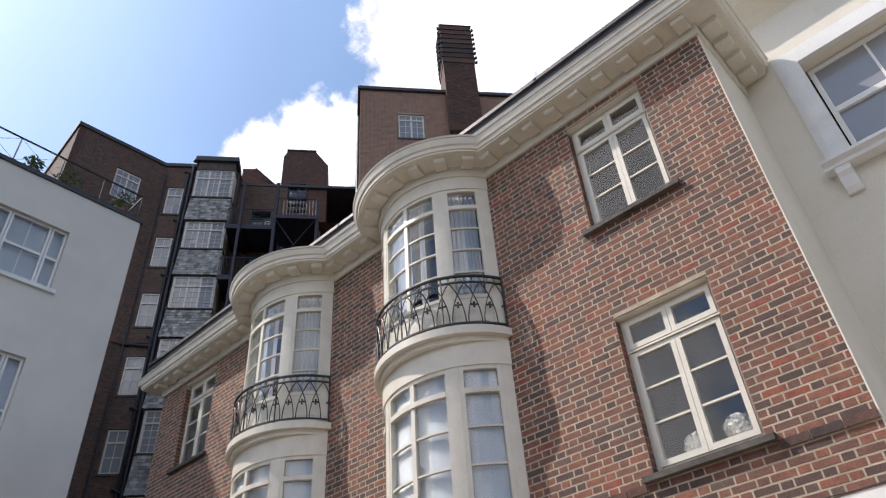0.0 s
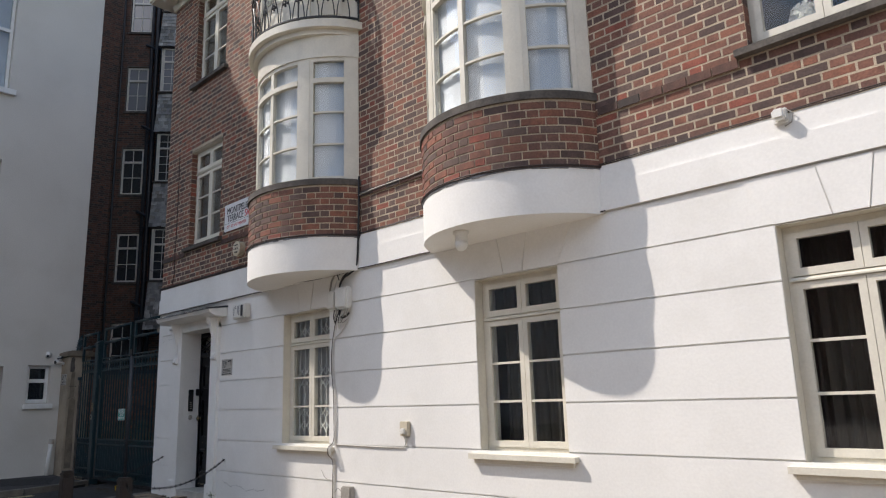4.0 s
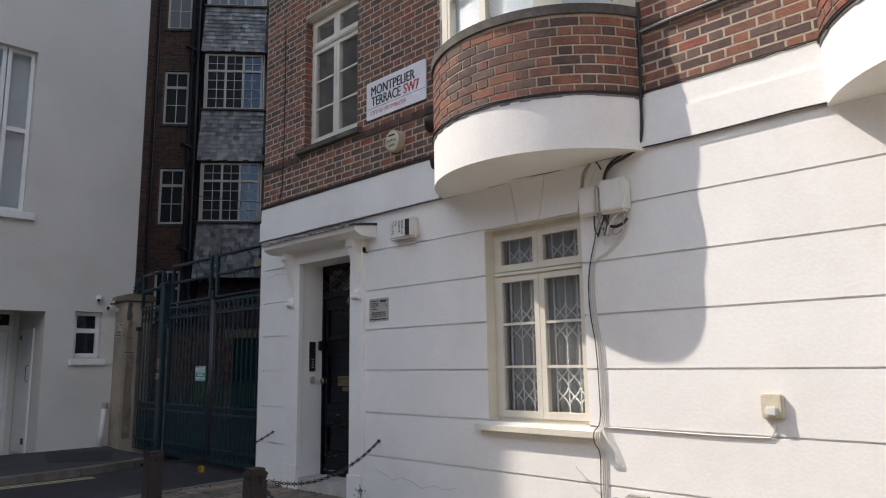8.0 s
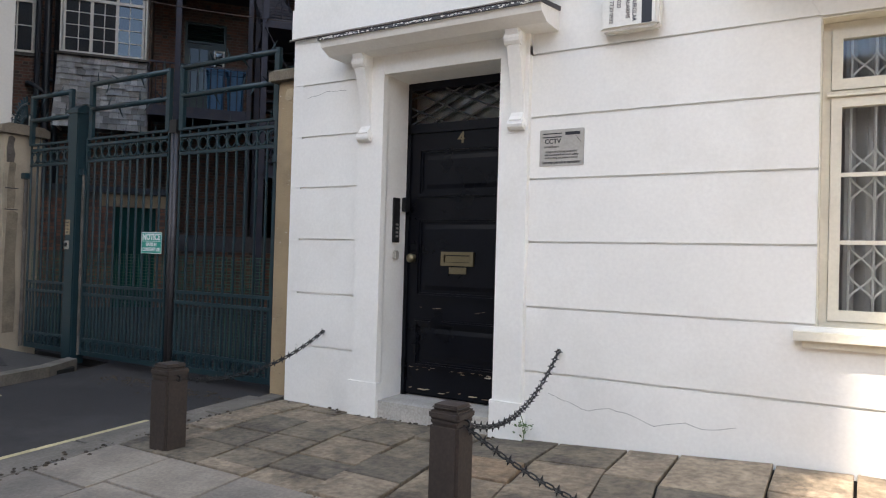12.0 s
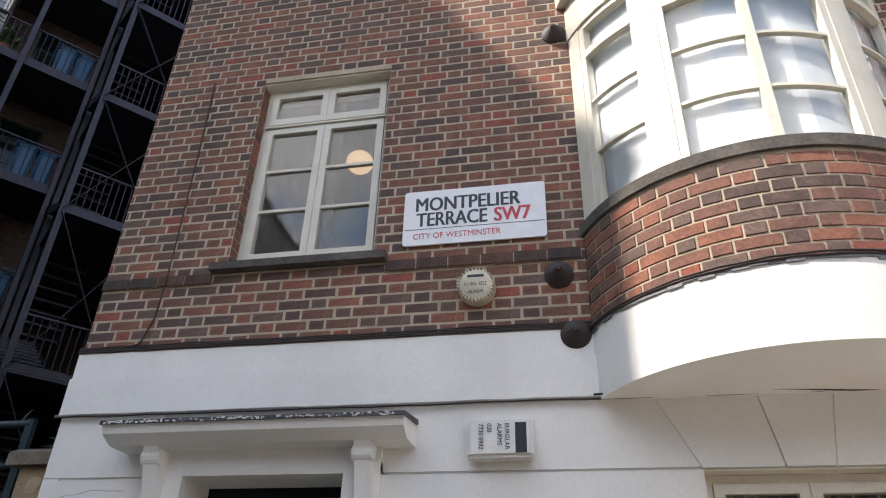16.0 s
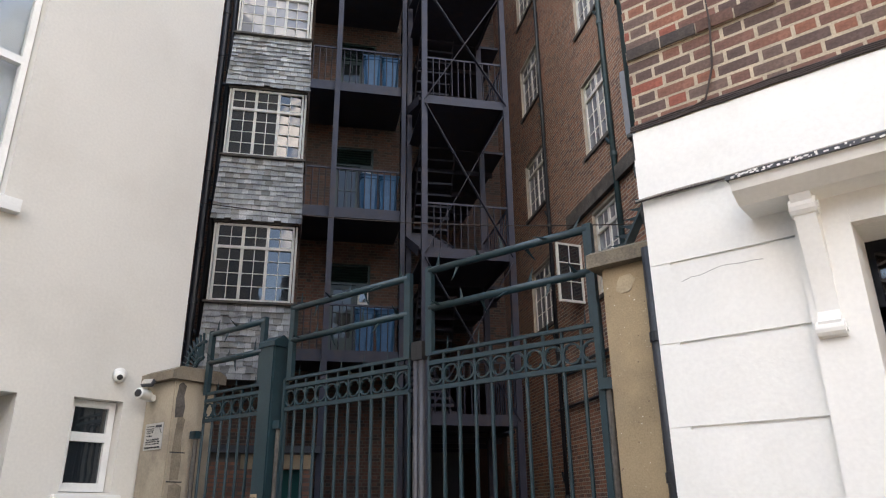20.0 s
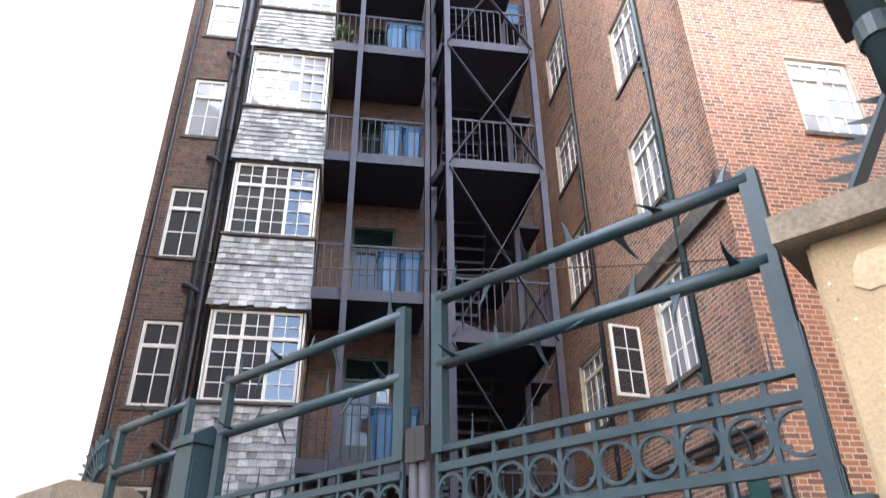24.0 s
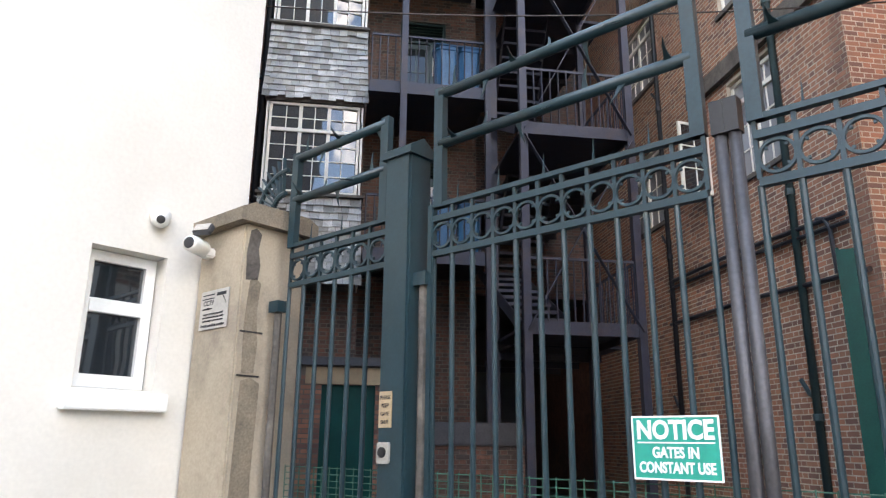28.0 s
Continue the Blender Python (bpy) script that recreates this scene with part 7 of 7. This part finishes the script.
for z in (3.2, 4.45, 6.2, 8.0):
    part("collar", bar(B(), (-12.95, 6.08, z), (-12.95, 6.08, z + 0.07), 0.058, 16), PIPE_TEAL, dp)
part("lower_pipe", bar(B(), (-12.945, 5.985, 0.0), (-12.945, 5.985, 2.72), 0.04, 12), PIPE_BLACK, dp, "", True)
for z in (0.5, 1.5, 2.2):
    part("lower_collar", bar(B(), (-12.945, 5.985, z), (-12.945, 5.985, z + 0.05), 0.047, 12), PIPE_BLACK, dp)
fb = thing("flood_light", ident, "grey metal box lamp on the corner of the brick house", "flood light")
part("case", cushion(-13.055, -12.985, 6.125, 6.41, 3.52, 3.98, 0.006), BOX_GREY, fb)
part("seam", box(B(), -13.058, -12.982, 6.148, 6.152, 3.52, 3.982), IRON, fb)
part("lens", box(B(), -13.05, -12.99, 6.13, 6.405, 3.505, 3.52), IRON, fb, "black glass underside")
part("bracket", box(B(), -12.99, -12.90, 6.24, 6.30, 3.66, 3.80), PIPE_TEAL, fb)
# cameras, lamp and pipe on the pale house
cm = thing("dome_camera", pose(-17.995, 5.69, 2.60), "white dome camera on the pale wall", "camera")
o = part("base", lathe(B(), [(0.062, 0), (0.062, 0.03), (0.055, 0.05)], 20), PLASTIC, cm, "", True)
o.matrix_local = pose(0, 0, 0, 0, 90, 0)
o = part("eye", lathe(B(), [(0.05, 0.04), (0.052, 0.07), (0.04, 0.09), (0.02, 0.10)], 20), PLASTIC, cm, "", True)
o.matrix_local = pose(0, 0, -0.012, 0, 105, -20)
o = part("lens", lathe(B(), [(0.026, 0.098), (0.02, 0.106), (0.002, 0.108)], 14), IRON, cm)
o.matrix_local = pose(0, 0, -0.012, 0, 105, -20)
cm = thing("bullet_camera", pose(-17.86, 5.97, 2.42), "white bullet camera on the stained pillar", "camera")
o = part("body", lathe(B(), [(0.045, 0), (0.05, 0.02), (0.05, 0.15), (0.042, 0.165)], 18), PLASTIC, cm, "", True)
o.matrix_local = pose(0.02, -0.05, 0, 90, 0, 28)
o = part("lens", lathe(B(), [(0.036, 0.165), (0.03, 0.17), (0.002, 0.171)], 14), IRON, cm)
o.matrix_local = pose(0.02, -0.05, 0, 90, 0, 28)
part("bracket", cushion(-0.02, 0.06, -0.06, 0.01, -0.05, 0.01, 0.01), PLASTIC, cm)
fl3 = thing("flood_light", pose(-17.78, 5.93, 2.49), "small grey flood light under the pillar cap", "flood light")
o = part("case", cushion(-0.06, 0.06, -0.04, 0, -0.035, 0.035, 0.006), LEAD, fl3)
o.matrix_local = pose(0, -0.05, 0.02, -35, 0, 25)
o = part("glass", box(B(), -0.05, 0.05, -0.044, -0.04, -0.028, 0.028), WIRE_GREY, fl3)
o.matrix_local = pose(0, -0.05, 0.02, -35, 0, 25)
wp = thing("waste_pipe", ident, "short white pipe stub against the pale wall", "pipe")
part("pipe", bar(B(), (-17.93, 5.83, 0.0), (-17.93, 5.875, 0.72), 0.045, 12), PLASTIC, wp, "", True)
part("cap", bar(B(), (-17.93, 5.875, 0.70), (-17.93, 5.88, 0.80), 0.052, 12), WIRE_GREY, wp)
# wire slung across the lane
pts = []
for i in range(25):
    f = i / 24
    pts.append((-20 + 8 * f, 6 + 4 * f, 5.30 - 1.2 * f + 1.518 * f * (f - 1)))
single("overhead_wire", tube(B(), pts, 0.006, 5), WIRE, ident, "thin wire slung across the lane behind the gates", "wire")

# ---- chains ----
LINK = B()
pts = [(0.0085 * math.cos(a) + (0.013 if math.cos(a) > 0 else -0.013), 0.0085 * math.sin(a), 0) for a in [math.tau * k / 14 for k in range(14)]]
tube(LINK, pts + pts[:1], 0.0042, 5)
link_mesh = mesh_from("link", LINK, IRON)
SPIKED = B()
tube(SPIKED, pts + pts[:1], 0.0042, 5)
for d in ((0, 1, 0), (0, -1, 0), (0, 0, 1), (0, 0, -1)):
    bar(SPIKED, Vector(d) * 0.008, Vector(d) * 0.029, 0.0075, 5, 0.0008)
spiked_mesh = mesh_from("spiked_link", SPIKED, IRON)


def chain(a, b, sag):
    """A slack chain of links from a to b, every third link spiked."""
    c = thing("chain", ident, "black iron chain with spiked links between posts", "chain", "chains")
    a, b = Vector(a), Vector(b)

    def at(f):
        return a.lerp(b, f) + Vector((0, 0, -4 * sag * f * (1 - f)))
    fs, f = [0.0], 0.0
    while f < 1:
        f += 0.004
        if (at(f) - at(fs[-1])).length >= 0.036:
            fs.append(f)
    for i, (p, q) in enumerate(zip(fs, fs[1:])):
        p, q = at(p), at(q)
        o = part("spiked_link" if i % 2 == 0 else "link", spiked_mesh if i % 2 == 0 else link_mesh, None, c)
        o.matrix_local = Matrix.Translation((p + q) / 2) @ (q - p).to_track_quat("X", "Z").to_matrix().to_4x4() @ pose(0, 0, 0, 90 if i % 2 else 0, 0, 0)


ZT = G + 0.40
chain((-12.50, HY - 0.01, 0.62), (POSTS[0][0] - 0.02, POSTS[0][1] + 0.09, ZT), 0.12)
chain((-10.55, HY - 0.01, 0.645), (POSTS[1][0] + 0.04, POSTS[1][1] + 0.08, ZT), 0.17)
chain((POSTS[1][0] + 0.09, POSTS[1][1], ZT), (POSTS[2][0] - 0.08, POSTS[2][1], ZT - 0.09), 0.20)
chain((POSTS[2][0] + 0.08, POSTS[2][1], ZT - 0.09), (POSTS[3][0] - 0.08, POSTS[3][1], ZT - 0.09), 0.2)

# ---- the light well: bins, pipes, plants ----
def bin_(u, y, z, turn):
    b = thing("wheelie_bin", MB @ pose(u, y, z, 0, 0, turn), "ribbed blue plastic rubbish bin on a balcony", "bin", "blue bins")
    bm = B()
    prof = ((0.0, 0.155, 0.06), (0.06, 0.165, 0.06), (0.86, 0.205, 0.06), (0.88, 0.222, 0.06), (0.95, 0.222, 0.06))
    rings = []
    for h, w, c in prof:
        rings.append([bm.verts.new((x, yy, h)) for x, yy in ((w - c, -w), (w, -w + c), (w, w - c), (w - c, w), (-w + c, w), (-w, w - c), (-w, -w + c), (-w + c, -w))])
    for p, q in zip(rings, rings[1:]):
        for k in range(8):
            j = (k + 1) % 8
            bm.faces.new((p[k], p[j], q[j], q[k]))
    bm.faces.new(rings[0][::-1])
    bm.faces.new(rings[-1])
    part("body", bm, BLUE, b)
    rib = mesh_from("rib", flat(B(), (0, -0.166, 0.08), (0, -0.207, 0.85), 0.016, 0.022, (0, 1, 0)), BLUE)
    for x in (-0.105, -0.035, 0.035, 0.105):
        for side_ in range(4):
            o = part("rib", rib, None, b)
            o.matrix_local = pose(0, 0, 0, 0, 0, 90 * side_) @ pose(x, 0, 0)
    part("lid", prism(B(), [(-0.235, 0.95), (-0.235, 0.98), (-0.12, 1.03), (0.2, 1.04), (0.235, 0.99), (0.235, 0.95)], "x", -0.23, 0.23), BLUE, b)
    part("handle", bar(B(), (-0.17, 0.25, 0.98), (0.17, 0.25, 0.98), 0.014, 6), BLUE, b)
    return b


for i in range(1, 7):
    zb = floor_z(i)
    bin_(-4.46, 4.95, zb, 4 * (i % 3) - 4)
    bin_(-4.01, 4.97, zb, 3 - 5 * (i % 2))
bin_(-1.35, 5.4, LANDING_Z[4], 0)
for m, runs in ((MA, [(-1.36, 0.06, 0.0, 27.0, PIPE_TEAL, 0.055), (-5.05, 0.06, 0.0, 26.6, PIPE_BLACK, 0.045)]), (pose(0, FW, 0), [(-7.93, 0.08, 0.0, 27.6, PIPE_BLACK, 0.07)])):
    for u, off, z0, z1, mt, r in runs:
        p = thing("soil_pipe", MB @ m, "painted cast-iron pipe up the brick wall", "pipe", "wall pipes")
        part("pipe", bar(B(), (u, -off, z0), (u, -off, z1), r, 10), mt, p, "", True)
        z = z0 + 1.6
        while z < z1:
            part("collar", bar(B(), (u, -off, z), (u, -off, z + 0.09), r * 1.28, 10), mt, p)
            part("branch", tube(B(), [(u, -off, z + 0.3), (u - 0.12, -off, z + 0.36), (u - 0.3, -off + 0.03, z + 0.55)], r * 0.6, 7), mt, p)
            z += 3.1
pl = thing("soil_pipe", MB, "painted pipes along the wing wall", "pipe", "wall pipes")
for z, r, y0, y1 in ((4.25, 0.035, 5.0, 0.4), (4.12, 0.03, 5.0, 0.3), (3.45, 0.035, 5.2, 0.1)):
    part("pipe", tube(B(), [(-0.06, y0, z + 0.02), (-0.06, (y0 + y1) / 2, z), (-0.06, y1, z - 0.12)], r, 8), PIPE_BLACK, pl)
part("elbow", tube(B(), [(-0.06, 0.9, 4.2), (-0.07, 0.75, 4.16), (-0.07, 0.66, 4.0), (-0.07, 0.64, 3.4)], 0.03, 8), PIPE_BLACK, pl)
# ledge on the wing flank, its lead cap at the corner
led = prism(B(), [(-3.9, 7.25), (-3.9, 7.55), (0.0, 7.55), (0.0, 7.25)], "y", -0.10, 0.02)
o = part("stone_ledge", led, SILL, block, "weathered stone ledge along the wing")
o.matrix_local = MA
o = part("ledge_cap", prism(B(), [(-0.25, 7.55), (0.02, 7.55), (0.02, 7.75)], "y", -0.11, 0.15), GREYPIPE, block)
o.matrix_local = MA
gpan = thing("steel_panel", pose(-15.62, 12.55, 0, 0, 0, 12), "tall deep green steel leaf standing beside the wing", "steel panel")
part("leaf", cushion(-0.115, 0.085, -0.02, 0.02, -0.03, 3.45, 0.012), PANEL_GREEN, gpan)
part("edge", cushion(-0.13, -0.095, -0.035, 0.035, -0.03, 3.47, 0.008), PANEL_GREEN, gpan)
# low outbuilding in the well, with its dark door
ob_ = thing("outbuilding", MB, "low brick outbuilding with a dark green door and felt roof", "outbuilding")
orng = random.Random(12)
oh = [(-6.49, -5.64, -0.1, 2.15)]
part("wall", panel(B(), -9.5, -5.4, -0.1, 2.45, oh, 4.3, 4.6), MORTAR_FAR, ob_)
o = part("brickwork", brick_mesh("brickwork", brick_spans(-9.5, -5.4, -0.1, 2.3, oh, orng), BRICK_WING, 0.003, orng), BRICK_WING, ob_)
o.location = (0, 4.3, 0)
o["kind"] = "stuff"
part("door", box(B(), -6.49, -5.64, 4.38, 4.42, -0.1, 2.15), PANEL_GREEN, ob_, "dark green boarded door")
part("lintel", box(B(), -6.75, -5.41, 4.27, 4.3, 2.16, 2.42), PEBBLE, ob_)
part("roof", box(B(), -9.6, -5.3, 4.2, 5.7, 2.45, 2.58), LEAD, ob_)
part("low_wall", box(B(), -5.3, -3.1, 4.4, 4.7, -0.1, 1.24), MORTAR_FAR, ob_)
part("low_coping", box(B(), -5.35, -3.08, 4.35, 4.75, 1.24, 1.60), GREYPIPE, ob_, "grey coping slab")
lrng = random.Random(31)
o = part("low_brickwork", brick_mesh("brickwork", brick_spans(-5.3, -3.1, -0.1, 1.23, [], lrng), BRICK_FAR, 0.003, lrng), BRICK_FAR, ob_)
o.location = (0, 4.392, 0)
o["kind"] = "stuff"
# casement leaf standing open on the wing's flank
leaf_m = MB @ pose(-0.01, 3.42, 0, 0, 0, 190)
cl = thing("casement_leaf", leaf_m, "white six-paned casement leaf standing wide open from the wing", "window leaf")
fr_ = panel(B(), 0.0, 0.62, 5.42, 6.72, [(0.05 + 0.265 * i, 0.30 + 0.265 * i, 5.47 + 0.41 * k, 5.86 + 0.41 * k) for i in range(2) for k in range(3)], -0.02, 0.02)
part("leaf_frame", fr_, FRAME, cl)
for i in range(2):
    for k in range(3):
        part("pane", box(B(), 0.05 + 0.265 * i, 0.30 + 0.265 * i, -0.003, 0.003, 5.47 + 0.41 * k, 5.86 + 0.41 * k), GLASS_DARK, cl)


def foliage(parent, c, size, n, seed, leaf=0.05):
    bm = B()
    r = random.Random(seed)
    for i in range(n):
        d = Vector((r.gauss(0, 1), r.gauss(0, 1), r.gauss(0, 0.8)))
        p = Vector(c) + d.normalized() * size * r.uniform(0.2, 1.0)
        q = Euler((r.uniform(-1, 1), r.uniform(-1, 1), r.uniform(0, 6.28))).to_matrix()
        w = leaf * r.uniform(0.6, 1.3)
        vs = [bm.verts.new(p + q @ Vector(v) * w) for v in ((-1, 0, 0), (0, 0.45, 0.12), (1, 0, 0), (0, -0.45, 0.12))]
        bm.faces.new(vs)
    return part("leaves", bm, LEAF, parent)


pt = thing("potted_plant", MB @ pose(-5.75, 4.9, floor_z(4)), "leafy green plant in a pot on a balcony", "plant", "plants")
part("pot", lathe(B(), [(0.10, 0), (0.15, 0.26), (0.16, 0.28), (0.13, 0.28)], 14), BRICK_WING, pt)
foliage(pt, (0, -0.1, 0.5), 0.32, 90, 3, 0.09)
for y, s in ((4.0, 0.5), (5.7, 0.42), (3.0, 0.3)):
    tp = thing("potted_plant", pose(LX + (-0.5 if y < 5 else -0.4), y, LTOP + 0.12), "bushy green plant on the roof terrace", "plant", "plants")
    part("pot", lathe(B(), [(0.14, 0), (0.2, 0.3), (0.21, 0.33), (0.17, 0.33)], 14), BRICK_WING, tp)
    foliage(tp, (0, 0, 0.65), s, 160, int(y * 10), 0.07)
tr = thing("roof_tree", pose(-0.35, 8.9, 9.7), "slender leafy tree top behind the roof edge", "tree")
part("trunk", tube(B(), [(0.2, 0, -0.6), (0.15, 0, 1.2), (0.0, -0.1, 2.4), (-0.1, -0.2, 3.2)], 0.05, 8), BOLLARD, tr)
for k, (bx, bz, s) in enumerate(((-0.55, 3.55, 0.34), (-0.1, 3.35, 0.36), (0.35, 3.0, 0.4), (0.8, 2.6, 0.4), (-0.9, 3.3, 0.2))):
    part("limb", tube(B(), [(0.0, -0.1, 2.2), (bx * 0.5, -0.2, (2.2 + bz) / 2 + 0.1), (bx, -0.3, bz)], 0.018, 6), BOLLARD, tr)
    foliage(tr, (bx, -0.3, bz), s, 150, 40 + k, 0.075)
weed = thing("weed", pose(-10.75, HY - 0.10, G), "sparse weed at the foot of the pilaster", "weed")
part("stem", tube(B(), [(0, 0, 0), (0.01, 0.01, 0.1), (-0.01, 0, 0.18)], 0.003, 5), LEAF, weed)
foliage(weed, (0, 0, 0.12), 0.07, 40, 8, 0.014)

# ---- forecourt stones, kerbs, lines ----
def rise(x, y):
    """The paving climbs a little towards the front wall."""
    if y < 4.4 or x < -11.0 or y > 6.0:
        return 0.0
    return 0.12 * min(1.0, (x + 11.0) / 1.9) * (y - 4.4) / 1.48


def stone(parent, pts, z, h, mat, r, name="slab"):
    """One paving stone from its outline, shrunk by the joint, edges a little rounded."""
    c = Vector((sum(p[0] for p in pts) / len(pts), sum(p[1] for p in pts) / len(pts)))
    verts, n = [], len(pts)
    for inset, zz in ((0.0075, z - h), (0.0075, z - 0.004), (0.0105, z)):
        for p in pts:
            d = c - Vector(p)
            verts.append((p[0] + math.copysign(inset, d.x), p[1] + math.copysign(inset, d.y), zz + rise(*p) + (r.uniform(-0.003, 0.003) if zz == z else 0)))
    faces = [tuple(range(2 * n, 3 * n))]
    for lay in (0, 1):
        for i in range(n):
            j = (i + 1) % n
            faces.append((lay * n + i, lay * n + j, lay * n + n + j, lay * n + n + i))
    me = bpy.data.meshes.new(name)
    me.from_pydata(verts, [], faces)
    me.materials.append(mat)
    return part(name, me, None, parent)


rs = random.Random(21)
bed_v, bed_f = [], []
for i in range(41):
    for k in range(9):
        x, y = -12.9 + i * 0.25, 4.25 + k * 0.2
        bed_v.append((x, y, G - 0.026 + rise(x, y)))
for i in range(40):
    for k in range(8):
        bed_f.append((i * 9 + k, i * 9 + 9 + k, i * 9 + 10 + k, i * 9 + 1 + k))
bed = bpy.data.meshes.new("joint_bed")
bed.from_pydata(bed_v, [], bed_f)
bed.materials.append(JOINT)
part("joint_bed", bed, None, pave, "dirt between the flagstones")


def edge_x(y):
    return -12.50 - 0.15 * (y - 2.5)


def lay(y0, y1, widths, lengths, mat, name, tone, far):
    """Stones in columns that run along the lane's edge, their cross joints staggered."""
    off = 0.02
    while edge_x(y0) + off < far:
        w = rs.choice(widths)
        y = y0 - rs.uniform(0.0, lengths[0])
        while y < y1 - 0.02:
            d = rs.uniform(*lengths)
            a, b = max(y, y0), min(y + d, y1)
            if y1 - b < 0.12:
                b = y1
            if b - a > 0.05:
                pts = [(max(edge_x(q), -12.93 if q > 5 else -99) + o, q) for o, q in ((off, a), (off + w, a), (off + w, b), (off, b))]
                stone(pave, pts, G + rs.uniform(-tone, tone), 0.04, mat, rs, name)
            y = b if b == y1 else y + d
        off += w


lay(0.2, 4.29, (0.50, 0.54, 0.58), (0.56, 0.74), PAVING, "slab", 0.003, -5.5)
part("pavement_rest", box(B(), -5.45, 14, -30, 4.2, G - 0.011, G), PAVING, pave)
part("pavement_rest", box(B(), -12.0, -5.46, -30, 0.18, G - 0.011, G), PAVING, pave)
lay(4.30, 5.87, (0.30, 0.38, 0.44, 0.50), (0.26, 0.52), YORK, "flagstone", 0.007, -3.0)
part("pavement_rest", box(B(), -2.9, 14, 4.21, 5.9, G - 0.011, G), YORK, pave)
kr = new("kerb", mesh_from("kerb", prism(B(), [(edge_x(-6) - 0.14, -6), (edge_x(-6), -6), (edge_x(-5.9), -5.9), (edge_x(-5.9) - 0.14, -5.9)], "z", -0.1, G - 0.01), KERB))
tagged(kr, "pale granite kerb stones along the lane", "kerb", kind="structure")
y = -5.8
while y < 5.3:
    d = rs.uniform(0.75, 0.95)
    for o0, o1, top in ((-0.17, 0.01, G - 0.006), (-0.43, -0.17, -0.018)):
        stone(kr, [(edge_x(y) + o0, y), (edge_x(y) + o1, y), (edge_x(y + d) + o1, y + d), (edge_x(y + d) + o0, y + d)], top + rs.uniform(-0.003, 0.003), 0.10, KERB, rs, "kerb_stone")
    y += d
# dropped stones at the gate
for x0, x1, y0, y1 in ((-13.25, -12.95, 5.35, 5.95),):
    stone(kr, [(x0, y0), (x1, y0), (x1, y1), (x0, y1)], -0.02, 0.05, YORK, rs, "threshold_stone")
pts = [(-15.25, -8.0), (-15.25, 3.5), (-15.37, 4.7), (-15.62, 5.5), (-15.95, 5.98)]
for (xa, ya), (xb, yb) in zip(pts, pts[1:]):
    n = max(1, round(math.hypot(xb - xa, yb - ya) / 0.9))
    for i in range(n):
        p = (xa + (xb - xa) * i / n, ya + (yb - ya) * i / n)
        q = (xa + (xb - xa) * (i + 1) / n, ya + (yb - ya) * (i + 1) / n)
        stone(pave_left, [(p[0] - 0.13, p[1]), (p[0] + 0.03, p[1]), (q[0] + 0.03, q[1]), (q[0] - 0.13, q[1])], G + 0.035, 0.14, KERB, rs, "kerb_stone")
part("footway_surface", prism(B(), [(-18.0, -30), (-15.39, -30), (-15.39, 3.5), (-15.51, 4.7), (-15.9, 5.8), (-18.0, 5.97)], "z", G - 0.011, G + 0.03), TARMAC, pave_left)
part("asphalt_patch", prism(B(), [(-17.9, 4.95), (-16.4, 4.6), (-15.95, 5.3), (-17.2, 5.8)], "z", G + 0.031, G + 0.034), ASPHALT, pave_left)
for off in (0.0, 0.12):
    single("road_line", prism(B(), [(-15.05 - off, -20), (-15.00 - off, -20), (-15.02 - off, 4.78), (-15.07 - off, 4.78)], "z", -0.036, -0.031), YELLOW, ident, "worn yellow road line on asphalt", "road line", "road lines", "structure")
single("road_line", prism(B(), [(edge_x(-6) - 0.55, -6), (edge_x(-6) - 0.50, -6), (edge_x(4.95) - 0.46, 4.95), (edge_x(4.95) - 0.51, 4.95)], "z", -0.036, -0.031), YELLOW, ident, "worn pale road line along the kerb", "road line", "road lines", "structure")

# crumbs of soil and dead leaf along the kerb, the wall foot and the gate
bm = B()
lr = random.Random(77)
for i in range(620):
    k = lr.random()
    if k < 0.4:
        y = lr.uniform(-1.0, 5.3)
        x, z = edge_x(y) + lr.gauss(0.02, 0.035), G + 0.001
    elif k < 0.7:
        x, y, z = lr.uniform(-12.8, -6.0), HY - abs(lr.gauss(0, 0.045)) - 0.02, G + 0.001
    else:
        x, y, z = lr.uniform(-15.2, -13.3), 5.95 - abs(lr.gauss(0, 0.16)), -0.034
    r = lr.uniform(0.004, 0.016)
    lathe(bm, [(r, 0.0), (r * 0.8, r * 0.5), (r * 0.2, r * 0.7)], 5, (x, y, z))
single("leaf_litter", bm, LITTER, ident, "brown crumbs of soil and dead leaf along the kerb", "litter", "", "stuff")

lock = thing("gate_block", pose(-14.42, 5.93, -0.034, 0, 0, 20), "small yellow block with a black stripe at the gate foot", "gate block")
part("block", cushion(-0.045, 0.045, -0.03, 0.03, 0, 0.085, 0.01), HAZARD, lock)
for x in (-0.022, 0.018):
    part("stripe", box(B(), x - 0.007, x + 0.007, -0.0325, -0.029, 0.012, 0.072), IRON, lock)

# ---- single bricks of the near front ----
BRICKS = {}
for u0, u1, z0, z1 in near:
    w, h = round(u1 - u0, 2), round(z1 - z0, 3)
    if (w, h) not in BRICKS:
        BRICKS[(w, h)] = brick_mesh("brick", [(0, w, 0, h)], BRICK, 0.003, random.Random(1))
    o = part("brick", BRICKS[(w, h)], None, wall)
    o.location = (u0, rs.uniform(-0.001, 0.001), z0)
